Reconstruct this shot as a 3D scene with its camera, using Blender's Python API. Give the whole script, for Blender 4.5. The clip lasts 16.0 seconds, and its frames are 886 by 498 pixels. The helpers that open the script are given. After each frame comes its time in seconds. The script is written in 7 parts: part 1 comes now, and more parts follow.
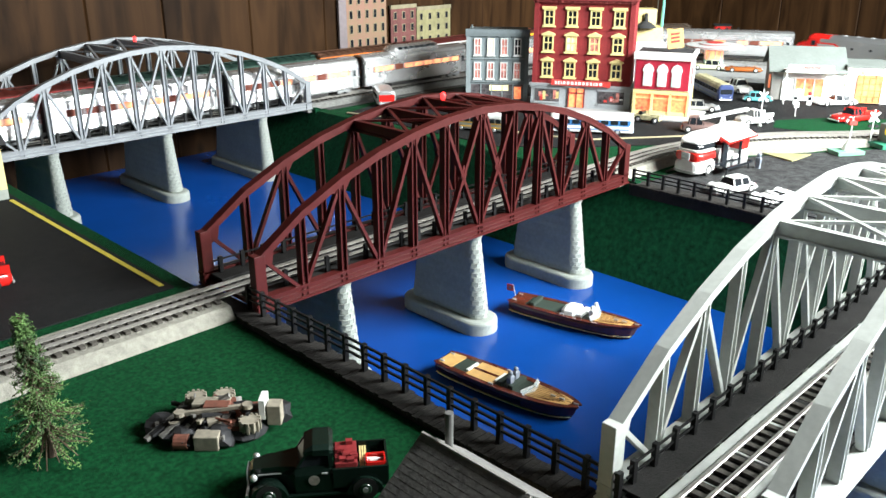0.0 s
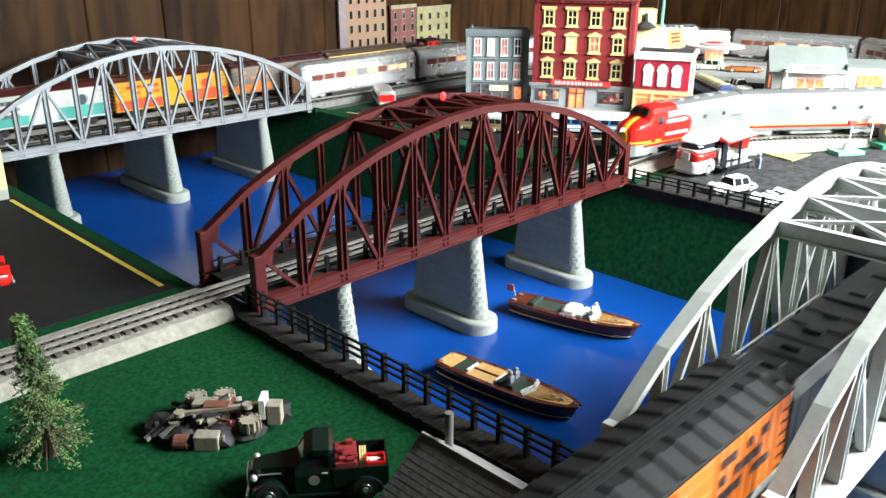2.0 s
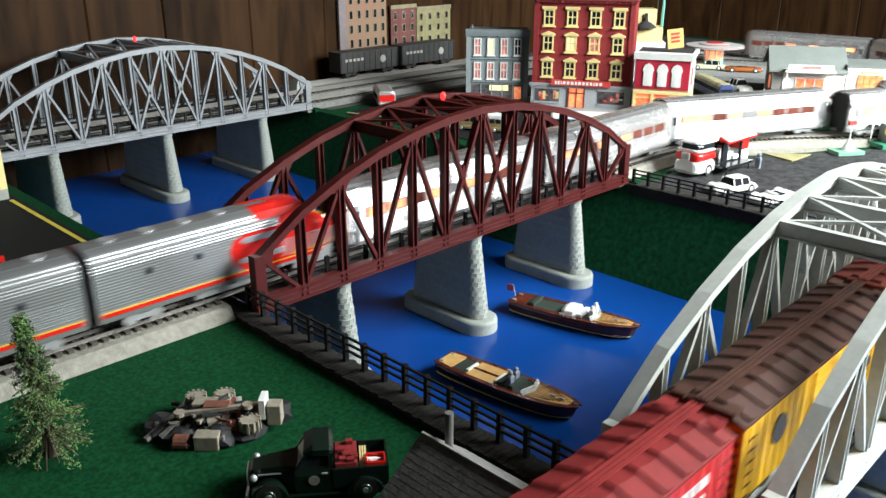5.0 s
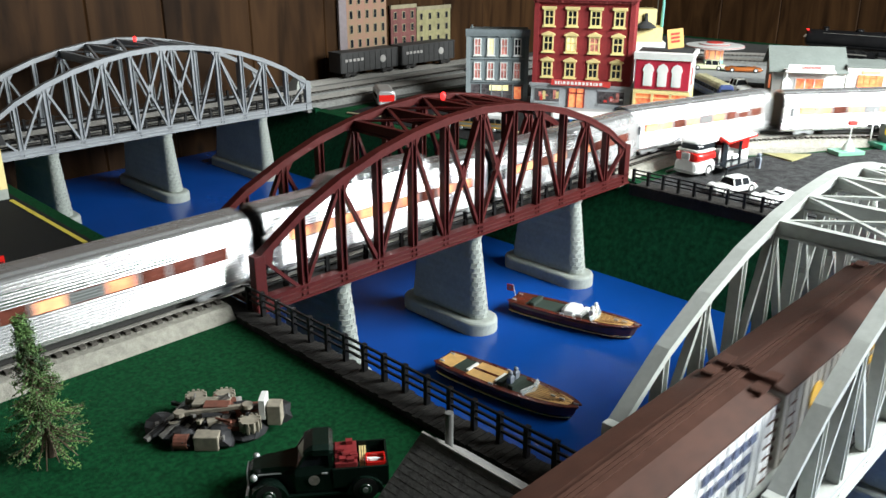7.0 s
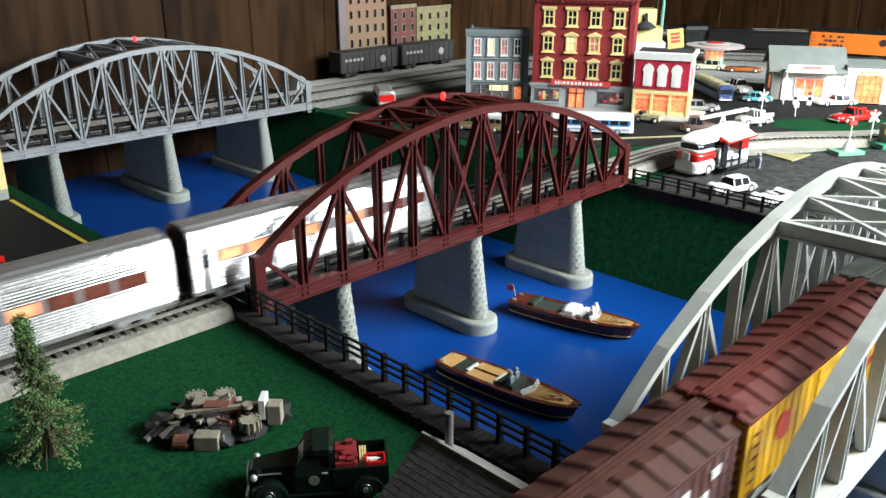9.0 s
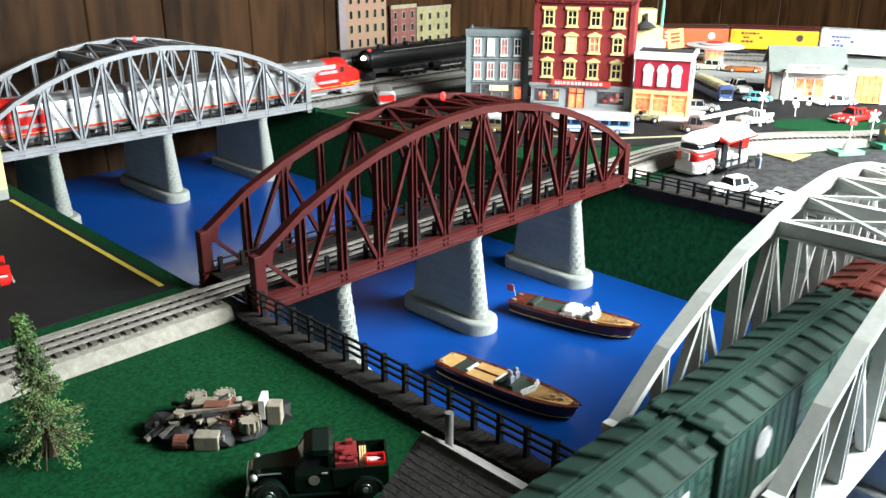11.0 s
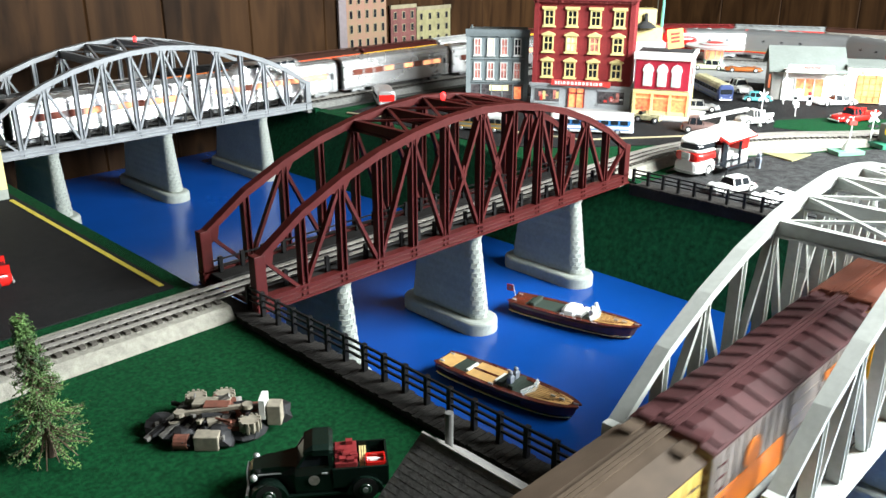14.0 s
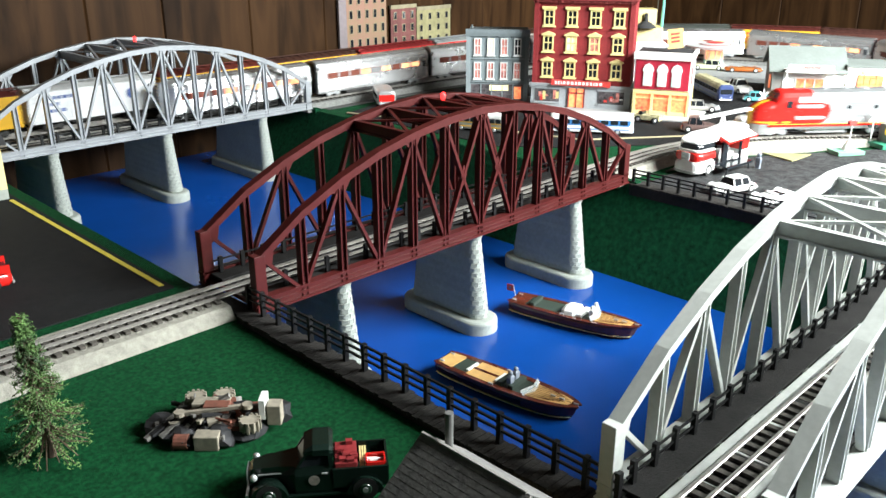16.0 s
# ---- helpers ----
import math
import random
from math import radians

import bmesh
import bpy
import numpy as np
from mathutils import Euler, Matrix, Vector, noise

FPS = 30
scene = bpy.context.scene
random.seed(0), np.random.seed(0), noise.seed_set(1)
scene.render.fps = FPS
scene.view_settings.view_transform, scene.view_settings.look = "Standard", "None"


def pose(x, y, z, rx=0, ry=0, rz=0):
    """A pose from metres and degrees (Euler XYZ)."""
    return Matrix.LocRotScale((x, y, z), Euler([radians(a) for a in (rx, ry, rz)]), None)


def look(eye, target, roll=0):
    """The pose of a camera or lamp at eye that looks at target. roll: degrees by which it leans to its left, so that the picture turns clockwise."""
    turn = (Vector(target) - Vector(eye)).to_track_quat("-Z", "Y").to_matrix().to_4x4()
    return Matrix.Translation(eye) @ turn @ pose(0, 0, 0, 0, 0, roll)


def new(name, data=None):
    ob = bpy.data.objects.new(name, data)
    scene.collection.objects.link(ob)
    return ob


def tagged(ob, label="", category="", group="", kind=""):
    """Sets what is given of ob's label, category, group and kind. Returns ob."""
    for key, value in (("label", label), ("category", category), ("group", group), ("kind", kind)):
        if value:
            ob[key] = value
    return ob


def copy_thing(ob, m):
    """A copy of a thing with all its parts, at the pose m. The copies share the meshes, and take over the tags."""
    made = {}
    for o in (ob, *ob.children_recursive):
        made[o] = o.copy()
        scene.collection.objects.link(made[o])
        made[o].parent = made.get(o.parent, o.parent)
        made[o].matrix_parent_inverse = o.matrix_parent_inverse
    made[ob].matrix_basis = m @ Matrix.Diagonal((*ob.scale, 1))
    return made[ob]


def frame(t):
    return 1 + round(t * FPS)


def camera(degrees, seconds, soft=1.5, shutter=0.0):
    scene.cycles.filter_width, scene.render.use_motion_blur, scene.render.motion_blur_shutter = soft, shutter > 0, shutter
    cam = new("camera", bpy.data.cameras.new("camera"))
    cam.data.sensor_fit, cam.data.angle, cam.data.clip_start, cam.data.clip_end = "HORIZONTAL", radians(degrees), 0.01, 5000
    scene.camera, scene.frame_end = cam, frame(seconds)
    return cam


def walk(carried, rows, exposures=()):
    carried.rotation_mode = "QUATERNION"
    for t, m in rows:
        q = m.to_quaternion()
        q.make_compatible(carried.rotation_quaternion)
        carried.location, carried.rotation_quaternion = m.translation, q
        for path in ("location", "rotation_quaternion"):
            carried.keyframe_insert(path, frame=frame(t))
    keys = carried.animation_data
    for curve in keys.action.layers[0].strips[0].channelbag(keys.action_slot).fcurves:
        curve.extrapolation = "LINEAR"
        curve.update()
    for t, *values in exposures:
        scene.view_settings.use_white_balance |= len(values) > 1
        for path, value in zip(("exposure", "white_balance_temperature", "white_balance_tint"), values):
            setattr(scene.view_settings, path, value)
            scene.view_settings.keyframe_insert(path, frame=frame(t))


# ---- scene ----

# ================= camera =================
EYE = (-0.490, -0.789, 0.420)
AIM = (0.172, -0.130, 0.0654)
cam = camera(56.05, 16.0, soft=1.5, shutter=0.5)
walk(cam, [(0.0, look(EYE, AIM, 0.0)), (16.0, look(EYE, AIM, 0.0))],
     [(0.0, 0.0), (3.4, 0.0), (4.0, -0.1), (4.8, -0.55), (6.3, -0.62), (9.1, -0.62), (9.9, -0.4), (11.0, 0.0), (16.0, 0.0)])

# ================= light =================
scene.view_settings.exposure = 0.0
world = bpy.data.worlds.new("world")
scene.world = world
world.use_nodes = True
wn = world.node_tree.nodes
sky = wn.new("ShaderNodeTexSky")
sky.sky_type = "NISHITA"
sky.sun_disc = False
sky.sun_elevation = radians(35)
sky.sun_rotation = radians(150)
wn["Background"].inputs["Strength"].default_value = 0.12
world.node_tree.links.new(sky.outputs[0], wn["Background"].inputs["Color"])


def window_light(name, eye, target, w, h, watts, color):
    d = bpy.data.lights.new(name, "AREA")
    d.shape, d.size, d.size_y, d.energy, d.color = "RECTANGLE", w, h, watts, color
    o = new(name, d)
    o.matrix_world = look(eye, target)
    return o


# daylight through the window of the near wall
window_light("window_daylight", (1.40, -1.52, 1.00), (1.30, -0.60, 0.0), 1.6, 0.8, 246.0, (0.94, 1.0, 0.985))

# ================= helpers =================
G = -0.008      # layout ground
WATER = -0.158  # river surface
_mats = {}


def mat(name, base, rough=0.5, metal=0.0, var=0.12, scale=60.0, bump=0.0, bscale=300.0, emit=0.0, spec=0.5, second=None):
    """Painted or natural surface: colour varied at two scales, with fine relief."""
    if name in _mats:
        return _mats[name]
    m = bpy.data.materials.new(name)
    m.use_nodes = True
    nt = m.node_tree
    b = nt.nodes["Principled BSDF"]
    b.inputs["Roughness"].default_value = rough
    b.inputs["Metallic"].default_value = metal
    b.inputs["Specular IOR Level"].default_value = spec
    tc = nt.nodes.new("ShaderNodeTexCoord")
    n1 = nt.nodes.new("ShaderNodeTexNoise")
    n1.inputs["Scale"].default_value = scale
    n1.inputs["Detail"].default_value = 5
    n2 = nt.nodes.new("ShaderNodeTexNoise")
    n2.inputs["Scale"].default_value = scale * 0.13
    n2.inputs["Detail"].default_value = 3
    nt.links.new(tc.outputs["Object"], n1.inputs["Vector"])
    nt.links.new(tc.outputs["Object"], n2.inputs["Vector"])
    add = nt.nodes.new("ShaderNodeMath")
    add.operation = "ADD"
    nt.links.new(n1.outputs["Fac"], add.inputs[0])
    nt.links.new(n2.outputs["Fac"], add.inputs[1])
    rampn = nt.nodes.new("ShaderNodeValToRGB")
    half = nt.nodes.new("ShaderNodeMath")
    half.operation = "MULTIPLY"
    half.inputs[1].default_value = 0.5
    nt.links.new(add.outputs[0], half.inputs[0])
    nt.links.new(half.outputs[0], rampn.inputs["Fac"])
    lo = second if second else [c * (1 - var) for c in base]
    hi = [min(1, c * (1 + var)) for c in base]
    rampn.color_ramp.elements[0].position, rampn.color_ramp.elements[1].position = 0.36, 0.64
    rampn.color_ramp.elements[0].color = (*lo, 1)
    rampn.color_ramp.elements[1].color = (*hi, 1)
    nt.links.new(rampn.outputs["Color"], b.inputs["Base Color"])
    rr = nt.nodes.new("ShaderNodeMapRange")
    rr.inputs["To Min"].default_value = max(0.02, rough - 0.08)
    rr.inputs["To Max"].default_value = min(1.0, rough + 0.08)
    nt.links.new(n1.outputs["Fac"], rr.inputs["Value"])
    nt.links.new(rr.outputs["Result"], b.inputs["Roughness"])
    if bump > 0:
        n3 = nt.nodes.new("ShaderNodeTexNoise")
        n3.inputs["Scale"].default_value = bscale
        n3.inputs["Detail"].default_value = 4
        nt.links.new(tc.outputs["Object"], n3.inputs["Vector"])
        bp = nt.nodes.new("ShaderNodeBump")
        bp.inputs["Strength"].default_value = bump
        bp.inputs["Distance"].default_value = 0.002
        nt.links.new(n3.outputs["Fac"], bp.inputs["Height"])
        nt.links.new(bp.outputs["Normal"], b.inputs["Normal"])
    if emit > 0:
        nt.links.new(rampn.outputs["Color"], b.inputs["Emission Color"])
        b.inputs["Emission Strength"].default_value = emit
    _mats[name] = m
    return m


def glass(name, tint=(0.8, 0.9, 0.9), alpha=0.25):
    if name in _mats:
        return _mats[name]
    m = bpy.data.materials.new(name)
    m.use_nodes = True
    b = m.node_tree.nodes["Principled BSDF"]
    b.inputs["Base Color"].default_value = (*tint, 1)
    b.inputs["Roughness"].default_value = 0.05
    b.inputs["Alpha"].default_value = alpha
    _mats[name] = m
    return m


def brushed(name, base, rough, metal, depth):
    """Polished sheet metal rolled with fine lengthwise flutes."""
    m = mat(name, base, rough, metal, var=0.05, scale=14)
    nt = m.node_tree
    tc = nt.nodes.new("ShaderNodeTexCoord")
    n = nt.nodes.new("ShaderNodeTexWave")
    n.wave_type, n.bands_direction, n.wave_profile = "BANDS", "Z", "SIN"
    n.inputs["Scale"].default_value = 92.0
    bp = nt.nodes.new("ShaderNodeBump")
    bp.inputs["Strength"].default_value = depth
    bp.inputs["Distance"].default_value = 0.0005
    nt.links.new(tc.outputs["Object"], n.inputs["Vector"])
    nt.links.new(n.outputs["Fac"], bp.inputs["Height"])
    nt.links.new(bp.outputs["Normal"], nt.nodes["Principled BSDF"].inputs["Normal"])
    return m


def wood_wall(name):
    m = bpy.data.materials.new(name)
    m.use_nodes = True
    nt = m.node_tree
    b = nt.nodes["Principled BSDF"]
    tc = nt.nodes.new("ShaderNodeTexCoord")
    mp = nt.nodes.new("ShaderNodeMapping")
    mp.inputs["Scale"].default_value = (10, 10, 1.5)
    info = nt.nodes.new("ShaderNodeObjectInfo")
    vadd = nt.nodes.new("ShaderNodeVectorMath")
    vadd.operation = "ADD"
    cmb = nt.nodes.new("ShaderNodeCombineXYZ")
    mul = nt.nodes.new("ShaderNodeMath")
    mul.operation = "MULTIPLY"
    mul.inputs[1].default_value = 37.0
    nt.links.new(info.outputs["Random"], mul.inputs[0])
    nt.links.new(mul.outputs[0], cmb.inputs["X"])
    nt.links.new(mul.outputs[0], cmb.inputs["Z"])
    nt.links.new(tc.outputs["Object"], mp.inputs["Vector"])
    nt.links.new(mp.outputs["Vector"], vadd.inputs[0])
    nt.links.new(cmb.outputs[0], vadd.inputs[1])
    n = nt.nodes.new("ShaderNodeTexNoise")
    n.inputs["Scale"].default_value = 1.6
    n.inputs["Detail"].default_value = 8
    n.inputs["Distortion"].default_value = 1.2
    nt.links.new(vadd.outputs[0], n.inputs["Vector"])
    r = nt.nodes.new("ShaderNodeValToRGB")
    r.color_ramp.elements[0].position, r.color_ramp.elements[1].position = 0.3, 0.72
    r.color_ramp.elements[0].color = (0.0145, 0.0064, 0.0024, 1)
    r.color_ramp.elements[1].color = (0.064, 0.030, 0.0115, 1)
    nt.links.new(n.outputs["Fac"], r.inputs["Fac"])
    hs = nt.nodes.new("ShaderNodeHueSaturation")
    mr = nt.nodes.new("ShaderNodeMapRange")
    mr.inputs["To Min"].default_value = 0.85
    mr.inputs["To Max"].default_value = 1.15
    nt.links.new(info.outputs["Random"], mr.inputs["Value"])
    nt.links.new(mr.outputs["Result"], hs.inputs["Value"])
    nt.links.new(r.outputs["Color"], hs.inputs["Color"])
    # dark knots
    kn = nt.nodes.new("ShaderNodeTexVoronoi")
    kn.inputs["Scale"].default_value = 4.6
    kmap = nt.nodes.new("ShaderNodeMapping")
    kmap.inputs["Scale"].default_value = (1.6, 1.6, 0.8)
    nt.links.new(tc.outputs["Object"], kmap.inputs["Vector"])
    nt.links.new(kmap.outputs["Vector"], kn.inputs["Vector"])
    kr = nt.nodes.new("ShaderNodeValToRGB")
    kr.color_ramp.elements[0].position, kr.color_ramp.elements[1].position = 0.03, 0.12
    kr.color_ramp.elements[0].color = (0.25, 0.25, 0.25, 1)
    kr.color_ramp.elements[1].color = (1, 1, 1, 1)
    nt.links.new(kn.outputs["Distance"], kr.inputs["Fac"])
    mx = nt.nodes.new("ShaderNodeMix")
    mx.data_type, mx.blend_type = "RGBA", "MULTIPLY"
    mx.inputs["Factor"].default_value = 1.0
    nt.links.new(hs.outputs["Color"], mx.inputs["A"])
    nt.links.new(kr.outputs["Color"], mx.inputs["B"])
    nt.links.new(mx.outputs["Result"], b.inputs["Base Color"])
    b.inputs["Roughness"].default_value = 0.6
    b.inputs["Specular IOR Level"].default_value = 0.10
    return m


def thing(name, label, category, m=None, group="", kind=""):
    ob = new(name)
    ob.empty_display_size = 0.02
    if m is not None:
        ob.matrix_world = m
    return tagged(ob, label, category, group, kind)


def solid(name, bm, material, label, category="", kind="", group="", m=None):
    """A thing that is one mesh."""
    me = bpy.data.meshes.new(name)
    bm.to_mesh(me)
    bm.free()
    me.materials.append(material)
    ob = new(name, me)
    if m is not None:
        ob.matrix_world = m
    return tagged(ob, label, category, group, kind)


def part(name, bm, material, parent, label="", smooth=False, kind=""):
    me = bpy.data.meshes.new(name)
    bm.to_mesh(me)
    bm.free()
    if smooth:
        me.shade_smooth()
    me.materials.append(material)
    ob = new(name, me)
    ob.parent = parent
    return tagged(ob, label, kind=kind)


def piece(name, me, parent, m):
    ob = new(name, me)
    ob.parent = parent
    ob.matrix_basis = m
    return ob


def mesh_of(name, bm, material):
    me = bpy.data.meshes.new(name)
    bm.to_mesh(me)
    bm.free()
    me.materials.append(material)
    return me


def B():
    return bmesh.new()


def box(bm, x0, x1, y0, y1, z0, z1, bev=0.0):
    vs = [bm.verts.new((x, y, z)) for z in (z0, z1) for y in (y0, y1) for x in (x0, x1)]
    fs = [bm.faces.new([vs[i] for i in f]) for f in ((0, 2, 3, 1), (4, 5, 7, 6), (0, 1, 5, 4), (2, 6, 7, 3), (0, 4, 6, 2), (1, 3, 7, 5))]
    if bev > 0:
        bmesh.ops.bevel(bm, geom=list({e for f in fs for e in f.edges}), offset=bev, segments=2, affect="EDGES", profile=0.6)
    return bm


def beam(bm, p, q, w, h, up=(0, 0, 1)):
    """A straight bar from p to q, w wide and h high across up."""
    p, q = Vector(p), Vector(q)
    d = (q - p).normalized()
    s = d.cross(Vector(up))
    s = s.normalized() if s.length > 1e-5 else Vector((1, 0, 0))
    u = s.cross(d)
    vs = []
    for c in (p, q):
        for a, b in ((-1, -1), (1, -1), (1, 1), (-1, 1)):
            vs.append(bm.verts.new(c + s * (a * w / 2) + u * (b * h / 2)))
    for f in ((3, 2, 1, 0), (4, 5, 6, 7), (0, 1, 5, 4), (1, 2, 6, 5), (2, 3, 7, 6), (3, 0, 4, 7)):
        bm.faces.new([vs[i] for i in f])
    return bm


def cyl(bm, p, q, r0, r1=None, n=12):
    p, q = Vector(p), Vector(q)
    r1 = r0 if r1 is None else r1
    d = (q - p).normalized()
    s = d.orthogonal().normalized()
    u = d.cross(s)
    rings = []
    for c, r in ((p, r0), (q, r1)):
        rings.append([bm.verts.new(c + (s * math.cos(a) + u * math.sin(a)) * r) for a in [2 * math.pi * i / n for i in range(n)]])
    for i in range(n):
        j = (i + 1) % n
        bm.faces.new((rings[0][i], rings[0][j], rings[1][j], rings[1][i]))
    bm.faces.new(rings[0][::-1])
    bm.faces.new(rings[1])
    return bm


def loft(bm, rings, cap=True):
    """Skin closed rings of equal count."""
    vr = [[bm.verts.new(p) for p in r] for r in rings]
    n = len(vr[0])
    for a, b in zip(vr, vr[1:]):
        for i in range(n):
            j = (i + 1) % n
            bm.faces.new((a[i], a[j], b[j], b[i]))
    if cap:
        bm.faces.new(vr[0][::-1])
        bm.faces.new(vr[-1])
    bmesh.ops.recalc_face_normals(bm, faces=bm.faces[:])
    return bm


def prism(bm, prof, axis, a, b):
    """Extrude a 2D outline along x, y or z from a to b."""
    def at(p, t):
        return {"x": (t, p[0], p[1]), "y": (p[0], t, p[1]), "z": (p[0], p[1], t)}[axis]
    return loft(bm, [[at(p, a) for p in prof], [at(p, b) for p in prof]])


def lathe(bm, prof, n=20, c=(0, 0, 0)):
    """Turn (radius, height) pairs round the upright axis."""
    return loft(bm, [[(c[0] + r * math.cos(2 * math.pi * i / n), c[1] + r * math.sin(2 * math.pi * i / n), c[2] + z) for i in range(n)] for r, z in prof])


def blob(bm, c, r, sub=1, jit=0.25, flat=1.0):
    g = bmesh.ops.create_icosphere(bm, subdivisions=sub, radius=1.0)
    for v in g["verts"]:
        k = r * (1 + random.uniform(-jit, jit))
        v.co = Vector((c[0] + v.co.x * k, c[1] + v.co.y * k, c[2] + v.co.z * k * flat))
    return bm


def writing(name, body, size, m, material, parent=None, label="", category=""):
    """Raised lettering as a mesh."""
    cu = bpy.data.curves.new(name, "FONT")
    cu.body, cu.size, cu.extrude, cu.align_x, cu.align_y = body, size, 0.0004, "CENTER", "CENTER"
    tmp = bpy.data.objects.new(name + "_tmp", cu)
    me = bpy.data.meshes.new_from_object(tmp)
    bpy.data.objects.remove(tmp)
    me.materials.clear()
    me.materials.append(material)
    ob = new(name, me)
    ob.parent = parent
    ob.matrix_basis = m
    return tagged(ob, label, category)

# ================= materials =================
M_GRASS = mat("grass_mat", (0.0042, 0.056, 0.0185), 0.95, var=0.60, scale=1700, bump=0.6, bscale=1900, spec=0.1)
M_BANK = mat("bank_mat", (0.004, 0.046, 0.019), 0.95, var=0.6, scale=900, spec=0.1, bump=1.0, bscale=1000)
M_ROAD = mat("asphalt_mat", (0.0105, 0.0105, 0.0115), 0.85, spec=0.25, var=0.4, scale=700, bump=0.6, bscale=1500)
M_WATER = mat("water_mat", (0.0035, 0.054, 0.28), 0.24, var=0.10, scale=8, bump=0.05, bscale=60)
M_BALLAST = mat("ballast_mat", (0.34, 0.325, 0.28), 0.9, var=0.25, scale=900, bump=0.7, bscale=1800)
M_BALLASTG = mat("ballast_grey_mat", (0.20, 0.20, 0.19), 0.9, var=0.25, scale=900, bump=0.7, bscale=1800)
M_TIE = mat("tie_mat", (0.062, 0.055, 0.047), 0.8, var=0.4, scale=400)
M_RAIL = mat("rail_mat", (0.44, 0.42, 0.39), 0.42, 0.75, var=0.15, scale=300)
M_MAROON = mat("bridge_red_mat", (0.066, 0.0090, 0.0085), 0.42, spec=0.35, var=0.18, scale=160, bump=0.1, bscale=900)
M_SILVER = mat("bridge_silver_mat", (0.30, 0.315, 0.335), 0.42, 0.3, var=0.12, scale=160)
M_GREY = mat("bridge_grey_mat", (0.46, 0.48, 0.455), 0.5, var=0.10, scale=160, bump=0.05, bscale=900)
M_PIER = mat("pier_mat", (0.33, 0.355, 0.325), 0.8, var=0.12, scale=160, bump=0.35, bscale=500)
M_BLACK = mat("black_plastic_mat", (0.006, 0.006, 0.0065), 0.5, spec=0.3, var=0.3, scale=200)
M_DECK = mat("deck_mat", (0.013, 0.012, 0.0115), 0.8, spec=0.3, var=0.5, scale=260, bump=0.4, bscale=600)
M_CHROME = mat("chrome_mat", (0.80, 0.80, 0.81), 0.25, 0.6, var=0.03, scale=12)
M_STAINLESS = brushed("stainless_mat", (0.84, 0.84, 0.85), 0.27, 0.84, 1.0)
M_RED = mat("red_paint_mat", (0.62, 0.018, 0.014), 0.25, var=0.1, scale=100)
M_YELLOW = mat("yellow_paint_mat", (0.80, 0.44, 0.03), 0.35, var=0.1, scale=100)
M_WHITE = mat("white_paint_mat", (0.80, 0.80, 0.78), 0.4, var=0.05, scale=100)
M_CREAM = mat("cream_paint_mat", (0.80, 0.66, 0.30), 0.5, var=0.08, scale=100)
M_TYRE = mat("tyre_mat", (0.018, 0.018, 0.018), 0.75, var=0.2, scale=300)
M_DARK = mat("dark_window_mat", (0.015, 0.018, 0.022), 0.12, var=0.2, scale=60)
M_GLOW = mat("lit_window_mat", (1.0, 0.42, 0.20), 0.4, var=0.3, scale=70, emit=1.5, second=(0.72, 0.20, 0.10))
M_GLOWR = mat("lit_shop_mat", (1.0, 0.26, 0.10), 0.5, var=0.3, scale=110, emit=1.0, second=(0.55, 0.05, 0.03))
M_LOCO = brushed("loco_silver_mat", (0.42, 0.43, 0.44), 0.33, 0.72, 0.45)
M_LINE = mat("yellow_line_mat", (0.72, 0.58, 0.08), 0.7, var=0.15, scale=200)
M_GREYLINE = mat("tan_line_mat", (0.42, 0.36, 0.22), 0.8, var=0.15, scale=200)
M_LAMP = mat("red_beacon_mat", (1.0, 0.03, 0.03), 0.3, var=0.05, emit=4.0)
M_BEACON_OFF = mat("red_lens_mat", (0.45, 0.02, 0.02), 0.2, var=0.05)
M_PLASTER = mat("plaster_mat", (0.15, 0.145, 0.135), 0.9, var=0.1, scale=20)
M_FLOOR = mat("room_floor_mat", (0.010, 0.010, 0.012), 0.8, var=0.3, scale=15)
M_WALL = wood_wall("wood_panel_mat")

# ================= the room =================
Y_BACK, X_END, X_LEFT, Y_NEAR, Z_CEIL, Z_FLOOR = 1.30, 3.00, -2.6, -1.60, 1.75, -0.95
bm = B(); box(bm, X_LEFT, X_END, Y_NEAR, Y_BACK, Z_FLOOR - 0.05, Z_FLOOR)
solid("floor", bm, M_FLOOR, "dark room floor below the layout table", kind="structure")
bm = B(); box(bm, X_LEFT, X_END, Y_NEAR, Y_BACK, Z_CEIL, Z_CEIL + 0.05)
solid("ceiling", bm, M_PLASTER, "plain ceiling of the room", kind="structure")
bm = B(); box(bm, X_LEFT - 0.05, X_LEFT, Y_NEAR, Y_BACK, Z_FLOOR, Z_CEIL)
solid("wall_west", bm, M_PLASTER, "plain closing wall of the room", kind="structure")
# near wall with a wide window opening
wn_bm = B()
for x0, x1, z0, z1 in ((X_LEFT, 0.62, Z_FLOOR, Z_CEIL), (2.22, X_END, Z_FLOOR, Z_CEIL), (0.62, 2.22, Z_FLOOR, 0.56), (0.62, 2.22, 1.44, Z_CEIL)):
    box(wn_bm, x0, x1, Y_NEAR - 0.05, Y_NEAR, z0, z1)
solid("wall_south", wn_bm, M_PLASTER, "closing wall with a wide window opening", kind="structure")


